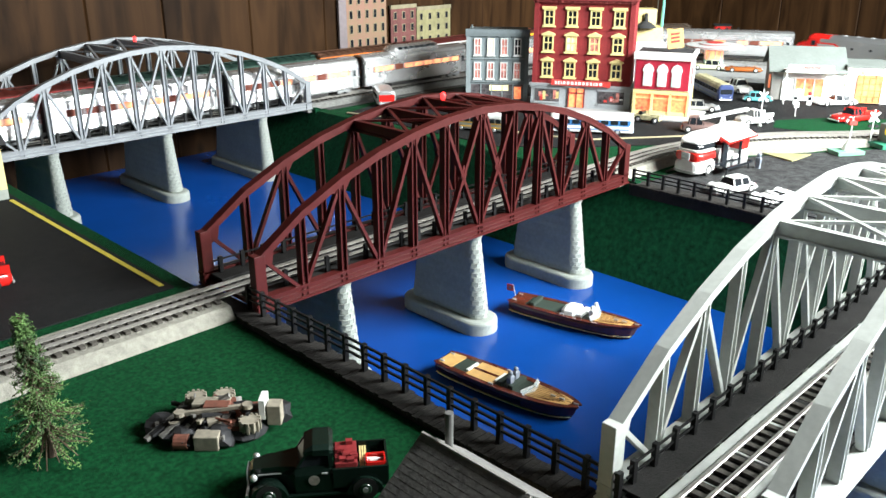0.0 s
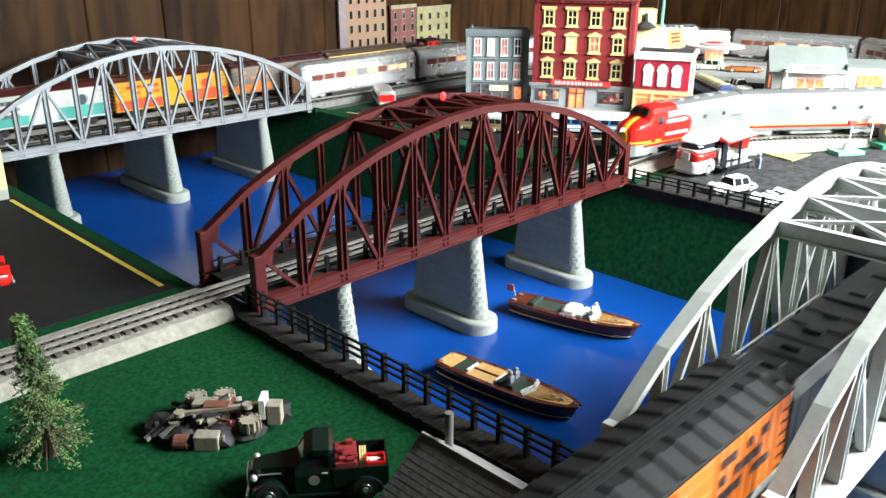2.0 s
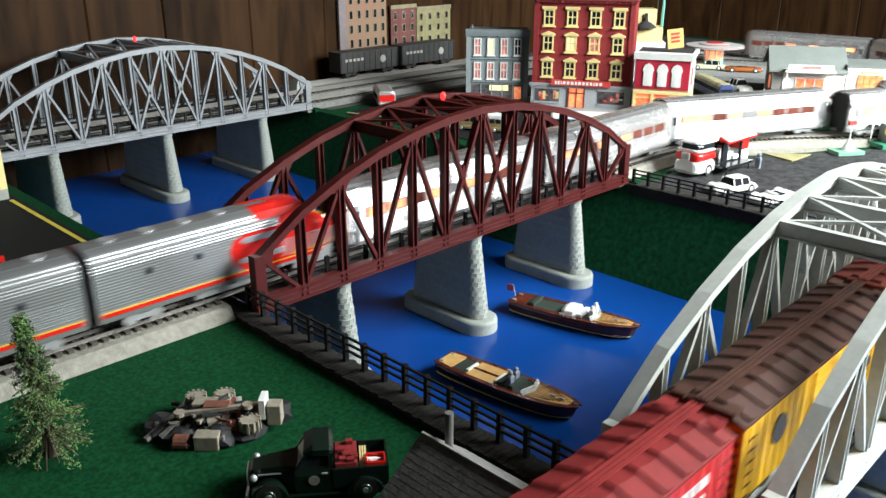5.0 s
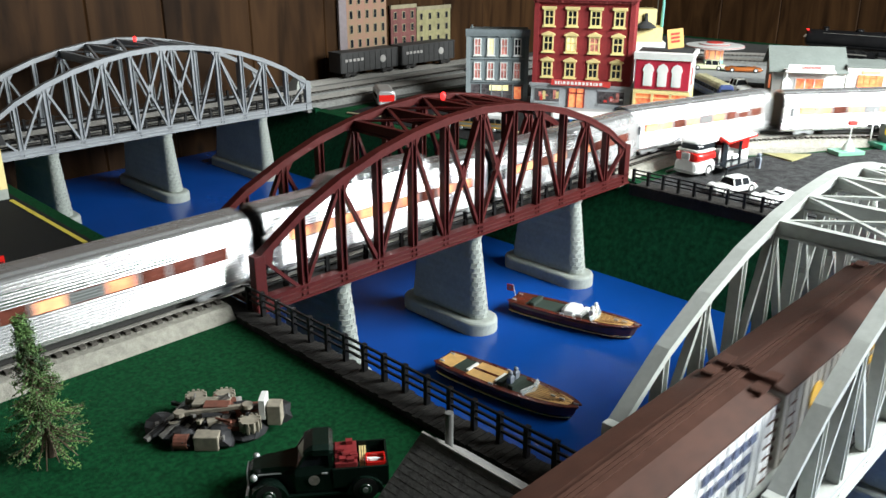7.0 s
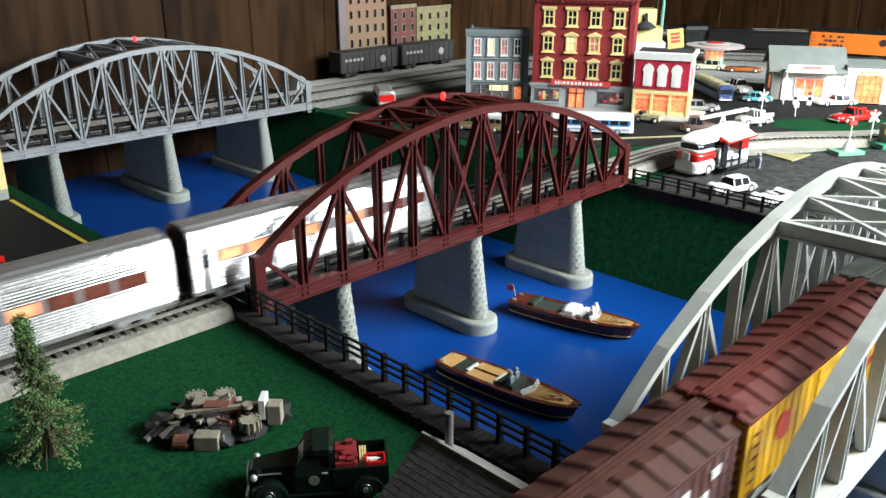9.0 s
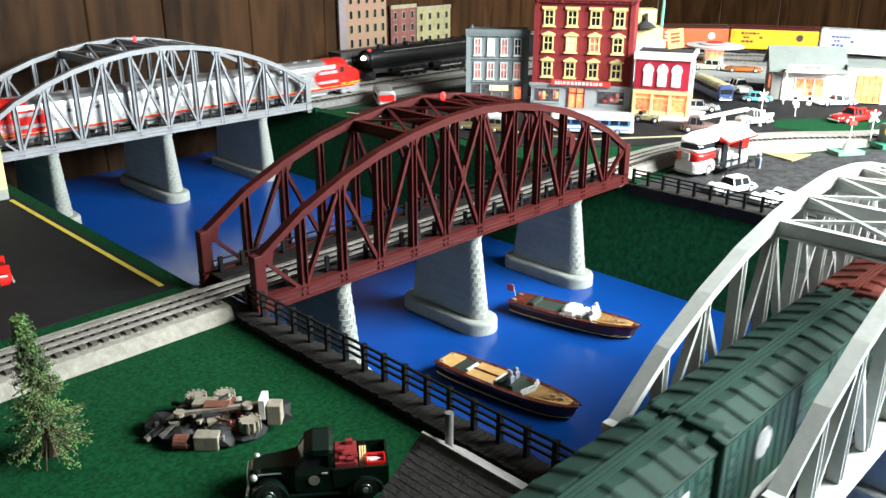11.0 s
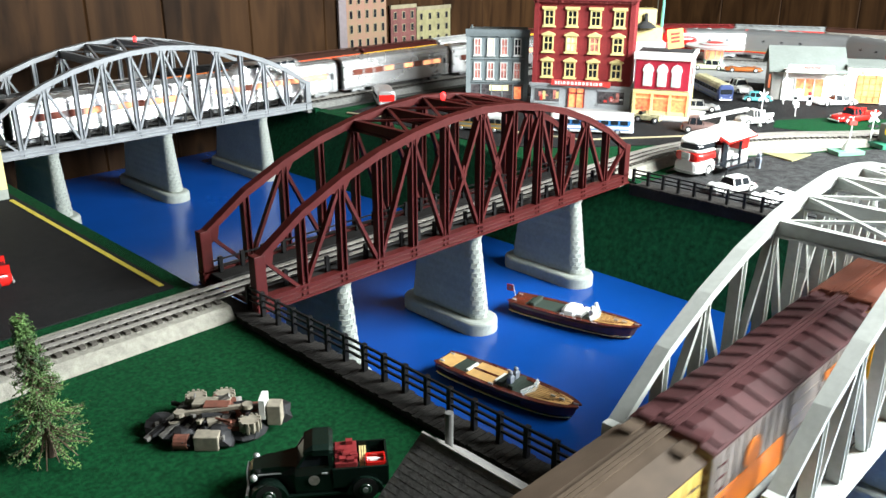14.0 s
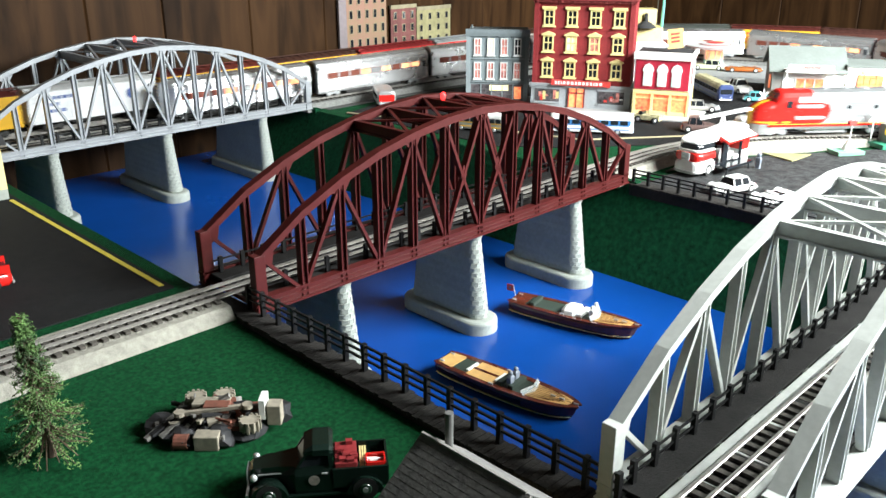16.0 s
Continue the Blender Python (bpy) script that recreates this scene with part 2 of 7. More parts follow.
def panelled_wall(name, label, length, m, seed):
    """Backing with upright tongue-and-groove boards of uneven width."""
    rnd = random.Random(seed)
    bmw = B()
    box(bmw, 0, length, 0.012, 0.06, Z_FLOOR, Z_CEIL)
    w = solid(name, bmw, M_WALL, label, kind="structure", m=m)
    x = 0.0
    meshes = {}
    while x < length:
        wd = rnd.choice((0.20, 0.26, 0.31))
        wd = min(wd, length - x)
        if wd < 0.02:
            break
        key = round(wd, 3)
        if key not in meshes:
            bb = B()
            prism(bb, [(0.002, 0.012), (0.0, 0.004), (0.004, 0.0), (key - 0.004, 0.0), (key, 0.004), (key - 0.002, 0.012)], "z", Z_FLOOR, Z_CEIL)
            meshes[key] = mesh_of("plank", bb, M_WALL)
        piece("plank", meshes[key], w, pose(x, 0, 0))
        x += wd
    return w


panelled_wall("wall_north", "dark knotty pine board wall behind the layout", X_END - X_LEFT, pose(X_LEFT, Y_BACK, 0), 3)
panelled_wall("wall_east", "dark knotty pine board wall at the town end", Y_BACK - Y_NEAR, pose(X_END, Y_BACK, 0, 0, 0, -90), 5)

# ================= ground =================
BX0, BX1 = -0.014, 0.79     # river banks at ground level
GX0, GX1, GY0, GY1 = -2.3, 2.97, -0.68, 1.27
bm = B(); box(bm, GX0, BX0, GY0, GY1, Z_FLOOR, G)
solid("ground", bm, M_GRASS, "layout table covered in green grass mat", "ground", kind="structure")
bm = B(); box(bm, BX1, GX1, -1.12, GY1, Z_FLOOR, G)
solid("ground_town", bm, M_GRASS, "green grass mat under the model town", "ground", kind="structure")
bm = B(); prism(bm, [(BX1 - 0.003, G - 0.001), (BX1 + 0.01, G - 0.001), (BX1 + 0.01, WATER - 0.05), (0.705, WATER - 0.05), (0.705, WATER)], "y", GY0, GY1)
solid("river_bank", bm, M_BANK, "sloping dark green grass river bank", "bank", kind="structure")
bm = B(); box(bm, BX0, 0.74, GY0 - 0.3, Y_BACK, WATER - 0.04, WATER)
solid("water", bm, M_WATER, "glossy blue painted river surface", "river", kind="structure")


def slab(name, pts, z0, z1, material, label, category=""):
    b = B(); prism(b, pts, "z", z0, z1)
    return solid(name, b, material, label, category, kind="structure")


slab("road", [(-0.036, 0.152), (-0.9, 0.152), (-0.9, 0.86), (-0.05, 0.86), (-0.036, 0.80)], G - 0.01, G + 0.002, M_ROAD, "black asphalt mat road beside the river", "road")
slab("road_line", [(-0.050, 0.165), (-0.043, 0.165), (-0.045, 0.69), (-0.052, 0.69)], G + 0.001, G + 0.0028, M_LINE, "yellow painted edge line on the road", "line")
slab("street", [(0.83, 0.36), (0.82, 0.86), (1.02, 0.92), (2.3, 0.92), (2.3, -0.22), (1.5, -0.22), (1.0, 0.19), (0.93, 0.24)], G - 0.01, G + 0.0015, M_ROAD, "dark asphalt mat street of the model town", "road")
slab("yard", [(1.75, 0.93), (2.31, 0.93), (2.31, -0.23), (2.9, -0.23), (2.9, 1.26), (0.82, 1.26), (0.82, 0.93)], G - 0.01, G + 0.0009, mat("yard_mat", (0.075, 0.075, 0.073), 0.9, var=0.2, scale=400, bump=0.3), "dark grey painted yard under the far tracks", "yard")
slab("quay", [(0.80, -0.60), (0.80, -0.02), (1.05, -0.02), (1.45, -0.28), (1.6, -0.60)], G - 0.01, G + 0.0022, mat("gravel_mat", (0.042, 0.043, 0.044), 0.9, var=0.75, scale=520, bump=0.8, bscale=1200, spec=0.2), "speckled dark grey gravel yard beside the river bank", "road")
slab("street_line", [(0.822, 0.862), (1.0, 0.26), (1.30, 0.04), (1.306, 0.046), (1.007, 0.266), (0.829, 0.866)], G + 0.001, G + 0.003, M_GREYLINE, "tan painted edge line of the street", "line")

# ================= track paths =================
class Path:
    """A way made of straights and arcs, sampled by its length."""

    def __init__(self, x, y, heading, runs):
        pts, ds = [(x, y, heading)], [0.0]
        for kind, a, r in runs:
            if kind == "line":
                n = 12
                for _ in range(n):
                    x, y = x + a / n * math.cos(heading), y + a / n * math.sin(heading)
                    pts.append((x, y, heading)); ds.append(ds[-1] + a / n)
            else:  # arc: a degrees to the left, radius r
                n = 48
                da = radians(a) / n
                for _ in range(n):
                    c = 2 * r * math.sin(abs(da) / 2)
                    x, y = x + c * math.cos(heading + da / 2), y + c * math.sin(heading + da / 2)
                    heading += da
                    pts.append((x, y, heading)); ds.append(ds[-1] + r * abs(da))
        self.d = np.array(ds)
        self.p = np.array(pts)
        self.length = ds[-1]

    def at(self, s):
        turns = math.floor(s / self.length)
        u = s - turns * self.length
        whole = self.p[-1, 2] - self.p[0, 2]
        x, y, h = (np.interp(u, self.d, self.p[:, k]) for k in range(3))
        return x, y, h + turns * whole


Y_RED, Y_PASS, Y_FRT, Y_FRB = 0.063, 1.005, -0.558, 1.110
# freight loop: starts on the grey bridge and runs away from it
XF = 1.56
RF = (Y_FRB - Y_FRT) / 2
AF = 1.2400
RT, RL = 0.45, 1.047
SWING = math.acos((Y_FRB - Y_FRT - RL + RT) / (RL + RT))
LEAD = XF - (RL + RT) * math.sin(SWING) - 0.135
FREIGHT = Path(0.135, Y_FRT, 0.0, [("line", LEAD, 0), ("arc", -math.degrees(SWING), RT), ("arc", 180 + math.degrees(SWING), RL), ("line", XF + AF, 0), ("arc", 180, RF), ("line", AF + 0.135, 0)])
# passenger loop: starts on the far line, heading for the town
RS = 0.625
PASS = Path(1.17, Y_PASS, 0.0, [("arc", -18.68, 2.517), ("arc", -225 + 18.68, 0.600), ("arc", 45, RS), ("line", 0.918 + 1.22, 0),
                                ("arc", -180, (Y_PASS - Y_RED) / 2), ("line", 2.39, 0)])


def ribbon(bm, path, s0, s1, offs, n):
    """Skin a cross-section (side, height) along a path."""
    rings = []
    for i in range(n + 1):
        x, y, h = path.at(s0 + (s1 - s0) * i / n)
        rings.append([(x - math.sin(h) * o, y + math.cos(h) * o, z) for o, z in offs])
    return loft(bm, rings)


RAILTOP = 0.0135


def track(name, path, stretches, bed, label):
    """Ballast bed, ties as pieces, and three rails."""
    t = thing(name, label, "railway track", kind="structure")
    tie = B(); box(tie, -0.0030, 0.0030, -0.026, 0.026, 0.0050, 0.0098)
    tie_me = mesh_of("tie", tie, M_TIE)
    cnt = 0
    for s0, s1, has_bed in stretches:
        n = max(6, int((s1 - s0) / 0.03))
        if has_bed:
            b = B(); ribbon(b, path, s0, s1, [(-0.052, G - 0.004), (0.052, G - 0.004), (0.038, 0.0066), (-0.038, 0.0066)], n)
            part("roadbed", b, bed, t)
        for o, w in ((-0.0165, 0.00125), (0.0, 0.0010), (0.0165, 0.00125)):
            b = B(); ribbon(b, path, s0, s1, [(o - w * 1.2, 0.0095), (o + w * 1.2, 0.0095), (o + w * 0.4, 0.0102), (o + w * 0.7, 0.0120), (o + w * 0.7, RAILTOP), (o - w * 0.7, RAILTOP), (o - w * 0.7, 0.0120), (o - w * 0.4, 0.0102)], n)
            part("rail", b, M_RAIL, t)
        if has_bed:
            k = s0 + 0.008
            while k < s1 and cnt < 290:
                x, y, h = path.at(k)
                piece("tie", tie_me, t, pose(x, y, 0, 0, 0, math.degrees(h)))
                k += 0.0125 if bed is M_BALLAST else 0.0155
                cnt += 1
    return t


# ================= arch truss bridges =================
MID = 0.0725
EP = (0.762 - 2 * MID) / 10
XS = [i * EP for i in range(6)] + [0.381] + [0.762 - (5 - i) * EP for i in range(6)]
HS = [0.0735, 0.1140, 0.1425, 0.1645, 0.1795, 0.1895, 0.1945]
HS = HS + HS[:-1][::-1]


def chan(bm, p, q, w, d):
    """An H-section member: a web with two flanges, in one piece."""
    p, q = Vector(p), Vector(q)
    a = (q - p).normalized()
    s = Vector((0, 1, 0)).cross(a).normalized()
    n = Vector((0, 1, 0))
    f, t = w * 0.5, w * 0.5 - w * 0.16
    pr = [(-f, -d / 2), (-t, -d / 2), (-t, -d * 0.12), (t, -d * 0.12), (t, -d / 2), (f, -d / 2), (f, d / 2), (t, d / 2), (t, d * 0.12), (-t, d * 0.12), (-t, d / 2), (-f, d / 2)]
    return loft(bm, [[c + s * u + n * v for u, v in pr] for c in (p, q)])


def truss_bridge(name, label, x0, y0, width, z0, material, tracks, n_beacon, stringers=False, turn=0.0):
    br = thing(name, label, "truss bridge", pose(x0, y0, z0, 0, 0, turn))
    for k, y in enumerate((0.0, width)):
        # top chord: one bent member, open below
        u = [(-0.0065, -0.0035), (-0.0065, 0.0), (0.0065, 0.0), (0.0065, -0.0035), (0.0055, -0.0035), (0.0055, -0.0105), (0.0035, -0.0105), (0.0035, -0.0025), (-0.0035, -0.0025), (-0.0035, -0.0105), (-0.0055, -0.0105), (-0.0055, -0.0035)]
        b = B(); loft(b, [[(XS[i], y + o, HS[i] - 0.003 + z) for o, z in u] for i in range(13)])
        part("top_chord", b, material, br)
        # bottom chord: girder with ledges
        g = [(0.0085, -0.001), (0.0085, 0.0015), (0.0030, 0.0018), (0.0030, 0.0062), (0.0062, 0.0065), (0.0062, 0.0085), (0.0030, 0.0088), (0.0030, 0.0135), (0.0066, 0.0138), (0.0066, 0.0165)]
        b = B(); prism(b, [(y + o, z) for o, z in g] + [(y - o, z) for o, z in g[::-1]], "x", -0.010, 0.772)
        part("bottom_chord", b, material, br)
        for i in range(13):
            b = B()
            if i in (0, 12):
                sg = -1 if i == 0 else 1
                box(b, XS[i] + sg * 0.0015 - 0.0075, XS[i] + sg * 0.0015 + 0.0075, y - 0.0066, y + 0.0066, -0.0005, HS[i] - 0.003, 0.0010)
                part("end_post", b, material, br)
            else:
                chan(b, (XS[i], y, 0.0), (XS[i], y, HS[i] - 0.008), 0.0092, 0.0104)
                part("post", b, material, br)
        # diagonals
        for i in range(12):
            if i == 0:
                pr = [((XS[0] + 0.005, HS[0] - 0.010), (XS[1] - 0.002, 0.008))]
            elif i == 11:
                pr = [((XS[12] - 0.005, HS[12] - 0.010), (XS[11] + 0.002, 0.008))]
            elif i in (5, 6):
                pr = [((XS[i], HS[i] - 0.012), (XS[i + 1], 0.008)), ((XS[i], 0.008), (XS[i + 1], HS[i + 1] - 0.012))]
            elif i < 5:
                pr = [((XS[i + 1], HS[i + 1] - 0.012), (XS[i], 0.008))] if i % 2 == 1 else [((XS[i], HS[i] - 0.012), (XS[i + 1], 0.008))]
            else:
                j = 11 - i
                pr = [((XS[i], HS[i] - 0.012), (XS[i + 1], 0.008))] if j % 2 == 1 else [((XS[i + 1], HS[i + 1] - 0.012), (XS[i], 0.008))]
            for (ax, az), (bx, bz) in pr:
                b = B(); beam(b, (ax, y, az), (bx, y, bz), 0.0044, 0.0072, (0, 1, 0))
                part("diagonal", b, material, br)
            if i in (5, 6):
                b = B()
                cx, cz = (XS[i] + XS[i + 1]) / 2, 0.098
                prism(b, [(cx - 0.006, cz), (cx, cz - 0.016), (cx + 0.006, cz), (cx, cz + 0.016)], "y", y - 0.003, y + 0.003)
                part("gusset", b, material, br)
        # gusset plates below the chord at every second post
        for i in range(0, 13):
            b = B()
            s = -1 if i > 6 else 1
            if i in (0, 12):
                prism(b, [(XS[i], HS[i] - 0.006), (XS[i] + s * 0.022, HS[i] + 0.002), (XS[i] + s * 0.018, HS[i] - 0.018), (XS[i], HS[i] - 0.026)], "y", y - 0.0018, y + 0.0018)
            elif i % 2 == 0 or i == 6:
                prism(b, [(XS[i] - 0.016, HS[i] - 0.010 - abs(HS[i] - HS[i - 1]) * 0.3 * (s > 0)), (XS[i] + 0.016, HS[i] - 0.010 - abs(HS[i] - HS[i - 1]) * 0.3 * (s < 0)), (XS[i] + 0.007, HS[i] - 0.024), (XS[i] - 0.007, HS[i] - 0.024)], "y", y - 0.0022, y + 0.0022)
            else:
                prism(b, [(XS[i] - 0.007, 0.014), (XS[i] + 0.007, 0.014), (XS[i] + 0.004, 0.024), (XS[i] - 0.004, 0.024)], "y", y - 0.002, y + 0.002)
            part("gusset", b, material, br)
    # overhead bracing between posts 4 and 8
    for i in range(4, 9):
        b = B()
        prism(b, [(XS[i] + o, HS[i] + z) for o, z in ((-0.004, -0.021), (0.004, -0.021), (0.004, -0.0185), (0.0013, -0.0185), (0.0013, -0.0085), (0.004, -0.0085), (0.004, -0.005), (-0.004, -0.005), (-0.004, -0.0085), (-0.0013, -0.0085), (-0.0013, -0.0185), (-0.004, -0.0185))], "y", 0.004, width - 0.004)
        part("cross_beam", b, material, br)
    for i in range(4, 8):
        b = B()
        m1 = ((XS[i] + XS[i + 1]) / 2, width / 2, (HS[i] + HS[i + 1]) / 2 - 0.007)
        for xx, yy, k in ((XS[i], 0.004, i), (XS[i], width - 0.004, i), (XS[i + 1], 0.004, i + 1), (XS[i + 1], width - 0.004, i + 1)):
            beam(b, (xx, yy, HS[k] - 0.007), m1, 0.0045, 0.003)
        part("lateral_brace", b, material, br)
    # floor beams, stringers and walkways
    for i in range(13):
        b = B(); box(b, XS[i] - 0.003, XS[i] + 0.003, 0.004, width - 0.004, 0.0005, 0.0055)
        part("floor_beam", b, material, br)
    b = B(); box(b, 0.0, 0.762, 0.006, width - 0.006, -0.0015, 0.0008)
    part("deck_plate", b, M_DECK, br, "dark deck plate")
    tb = B(); box(tb, -0.003, 0.003, -0.024, 0.024, 0.003, 0.0062)
    tie_me = mesh_of("bridge_tie", tb, M_TIE)
    for ty in tracks:
        for j in range(56):
            piece("bridge_tie", tie_me, br, pose(0.006 + j * 0.0134, ty, 0))
    post_b = B(); box(post_b, -0.0026, 0.0026, -0.0022, 0.0022, 0.0140, 0.0355)
    post_me = mesh_of("walkway_post", post_b, M_BLACK)
    for y in (0.0125, width - 0.0125):
        wi = 0.026
        b = B(); box(b, 0.0, 0.762, y - (0.004 if y < width / 2 else wi - 0.004), y + (wi - 0.004 if y < width / 2 else 0.004), 0.0115, 0.0142)
        part("walkway", b, M_DECK, br, "dark planked walkway")
        for zz in (0.0225, 0.0315):
            b = B(); box(b, 0.003, 0.759, y - 0.0008, y + 0.0008, zz - 0.001, zz + 0.001)
            part("walkway_rail", b, M_BLACK, br, "black hand rail")
        for j in range(24):
            piece("walkway_post", post_me, br, pose(0.012 + j * 0.0321, y, 0))
    if len(tracks) == 1:
        for o in (-0.0235, 0.0235):
            b = B(); box(b, 0.0, 0.762, tracks[0] + o - 0.004, tracks[0] + o + 0.004, 0.0025, 0.0105)
            part("stringer", b, material if stringers else M_DECK, br)
    # beacon lamp on the crown
    b = B(); lathe(b, [(0.003, 0.0), (0.003, 0.003), (0.0042, 0.0035), (0.004, 0.008), (0.002, 0.011), (0.0004, 0.0115)], 12, (0.381, width * n_beacon, HS[6] - 0.004))
    part("beacon", b, M_LAMP, br, "glowing red beacon lamp", smooth=True)
    return br


truss_bridge("red_arch_bridge", "dark red arched steel truss railway bridge on stone piers", -0.003, 0.0, 0.121, 0.0, M_MAROON, (0.063,), 0.62)
truss_bridge("silver_arch_bridge", "silver-grey arched double-track truss bridge by the wall", 0.004, 0.950, 0.212, 0.0, M_SILVER, (0.055, 0.160), 0.55)
truss_bridge("grey_arch_bridge", "light grey arched truss railway bridge over the river", -0.006, -0.621, 0.126, 0.0, M_GREY, (0.063,), 0.5, True, 0.5)

# ================= piers =================
def pier(name, x, yc, half, label):
    t = thing(name, label, "bridge pier", pose(x, yc, WATER), group="bridge piers")

    def ring(hw, hl, z, n=10):
        pts = []
        for i in range(n + 1):
            a = -math.pi / 2 + math.pi * i / n
            pts.append((math.sin(a) * hw, -hl - math.cos(a) * hw, z))
        for i in range(n + 1):
            a = math.pi / 2 - math.pi * i / n
            pts.append((math.sin(a) * hw, hl + math.cos(a) * hw, z))
        return pts[::1]
    H = -WATER - 0.0025
    b = B(); loft(b, [ring(0.0310, half + 0.001, -0.004, 18), ring(0.0310, half + 0.001, 0.0165, 18), ring(0.0300, half + 0.001, 0.0192, 18), ring(0.0270, half + 0.001, 0.0212, 18)])
    part("base", b, M_PIER, t)
    # shaft in courses, slightly uneven
    rings = []
    nc = 17
    for k in range(nc + 1):
        f = k / nc
        z = 0.022 + (H - 0.030) * f
        hw = 0.0172 - 0.0064 * f
        hl = half - 0.010 * f
        rings.append(ring(hw + 0.0004 * ((k % 2) * 2 - 1), hl, z))
    b = B(); loft(b, rings)
    part("shaft", b, M_PIER, t)
    b = B(); loft(b, [ring(0.0115, half - 0.010, H - 0.010), ring(0.0125, half - 0.009, H - 0.006), ring(0.0125, half - 0.009, H)])
    part("cap", b, M_PIER, t)
    # stone blocks proud of the rounded end
    sb = B(); box(sb, -0.0046, 0.0046, -0.0006, 0.0006, -0.0034, 0.0034, 0.0004)
    me = mesh_of("stone_block", sb, M_PIER)
    rnd = random.Random(int(x * 1000) + int(yc * 100))
    for k in range(nc):
        f = (k + 0.5) / nc
        z = 0.022 + (H - 0.030) * f
        hw = 0.0172 - 0.0064 * f
        hl = half - 0.010 * f
        for j in range(5):
            a = radians(-70 + 35 * j + (k % 2) * 15)
            o = piece("stone_block", me, t, pose(math.sin(a) * hw * 0.982, -hl - math.cos(a) * hw * 0.982, z, 0, 0, math.degrees(a)))
            sc = hw / 0.0172 * rnd.uniform(0.90, 1.12)
            o.scale = (sc, 1, rnd.uniform(0.92, 1.06))
    return t


for x in (0.127, 0.381, 0.635):
    pier("bridge_pier", x, 0.063, 0.060, "grey cast stone pier under the red bridge")
    pier("bridge_pier", x, 1.056, 0.105, "grey cast stone pier under the silver bridge")
    pier("bridge_pier", x, -0.558, 0.060, "grey cast stone pier under the grey bridge")

# ================= tracks on the ground =================
end_p = PASS.d[48 + 48 + 48]
track("passenger_track", PASS, [(end_p + 0.918 + 0.03, end_p + 0.918 + 0.62, True), (end_p - 1.1, end_p + 0.15, True)], M_BALLAST, "three-rail tubular track on pale ballast")
track("far_track", PASS, [(PASS.length - 0.40, PASS.length + 0.9, True), (PASS.length - 1.9, PASS.length - 0.40, False)], M_BALLASTG, "three-rail track on grey roadbed by the wall")
track("red_bridge_track", PASS, [(end_p + 0.15, end_p + 0.95, False)], M_BALLAST, "three rails across the red bridge")
track("grey_bridge_track", FREIGHT, [(-0.6, 0.9, False)], M_BALLAST, "three rails across the grey bridge")
sf = LEAD + SWING * RT + (math.pi + SWING) * RL
track("freight_track", FREIGHT, [(sf + XF - 2.0, sf + XF - 0.77, True), (sf + XF - 0.77, sf + XF + 0.1, False)], M_BALLASTG, "three-rail track on grey roadbed along the wall")
track("freight_curve", FREIGHT, [(sf - 1.6, sf + 0.085, True)], M_BALLASTG, "three-rail curve on grey roadbed at the wall")
track("passenger_curve", PASS, [(0.9, 2.0, True)], M_BALLASTG, "three-rail curve behind the town")

# ================= rolling stock =================
def bogie_side(bm, x, y):
    """One side frame of a bogie with its journal boxes, in one outline."""
    pr = [(-0.022, 0.008), (-0.019, 0.005), (-0.009, 0.005), (-0.008, 0.008), (0.008, 0.008), (0.009, 0.005), (0.019, 0.005), (0.022, 0.008), (0.022, 0.013), (0.019, 0.016), (0.009, 0.016), (0.006, 0.014), (-0.006, 0.014), (-0.009, 0.016), (-0.019, 0.016), (-0.022, 0.013)]
    return prism(bm, [(x + u, z) for u, z in pr], "y", y - 0.0025, y + 0.0025)


def wheelset(bm, x):
    """Two wheels on their axle, turned in one outline."""
    n = 14
    rings = []
    for y, r in ((-0.018, 0.009), (-0.0145, 0.009), (-0.0144, 0.002), (0.0144, 0.002), (0.0145, 0.009), (0.018, 0.009)):
        rings.append([(x + r * math.cos(2 * math.pi * i / n), y, 0.009 + r * math.sin(2 * math.pi * i / n)) for i in range(n)])
    return loft(bm, rings)


M_TRUCK = mat("truck_mat", (0.03, 0.028, 0.027), 0.6, 0.2, var=0.3, scale=200)
M_TRUCKS = mat("silver_truck_mat", (0.42, 0.43, 0.44), 0.4, 0.4, var=0.2, scale=200)


def running_gear(car, half_len, half, silver=False):
    for x in (-half_len + 0.05, half_len - 0.05):
        for y in (-half, half):
            part("truck_frame", bogie_side(B(), x, y), M_TRUCKS if silver else M_TRUCK, car)
        for k in (-0.014, 0.014):
            part("wheelset", wheelset(B(), x + k), M_TRUCK, car)
    for s in (-1, 1):
        b = B(); box(b, *sorted((s * half_len, s * (half_len + 0.014))), -0.003, 0.003, 0.012, 0.018)
        part("coupler", b, M_TRUCK, car)


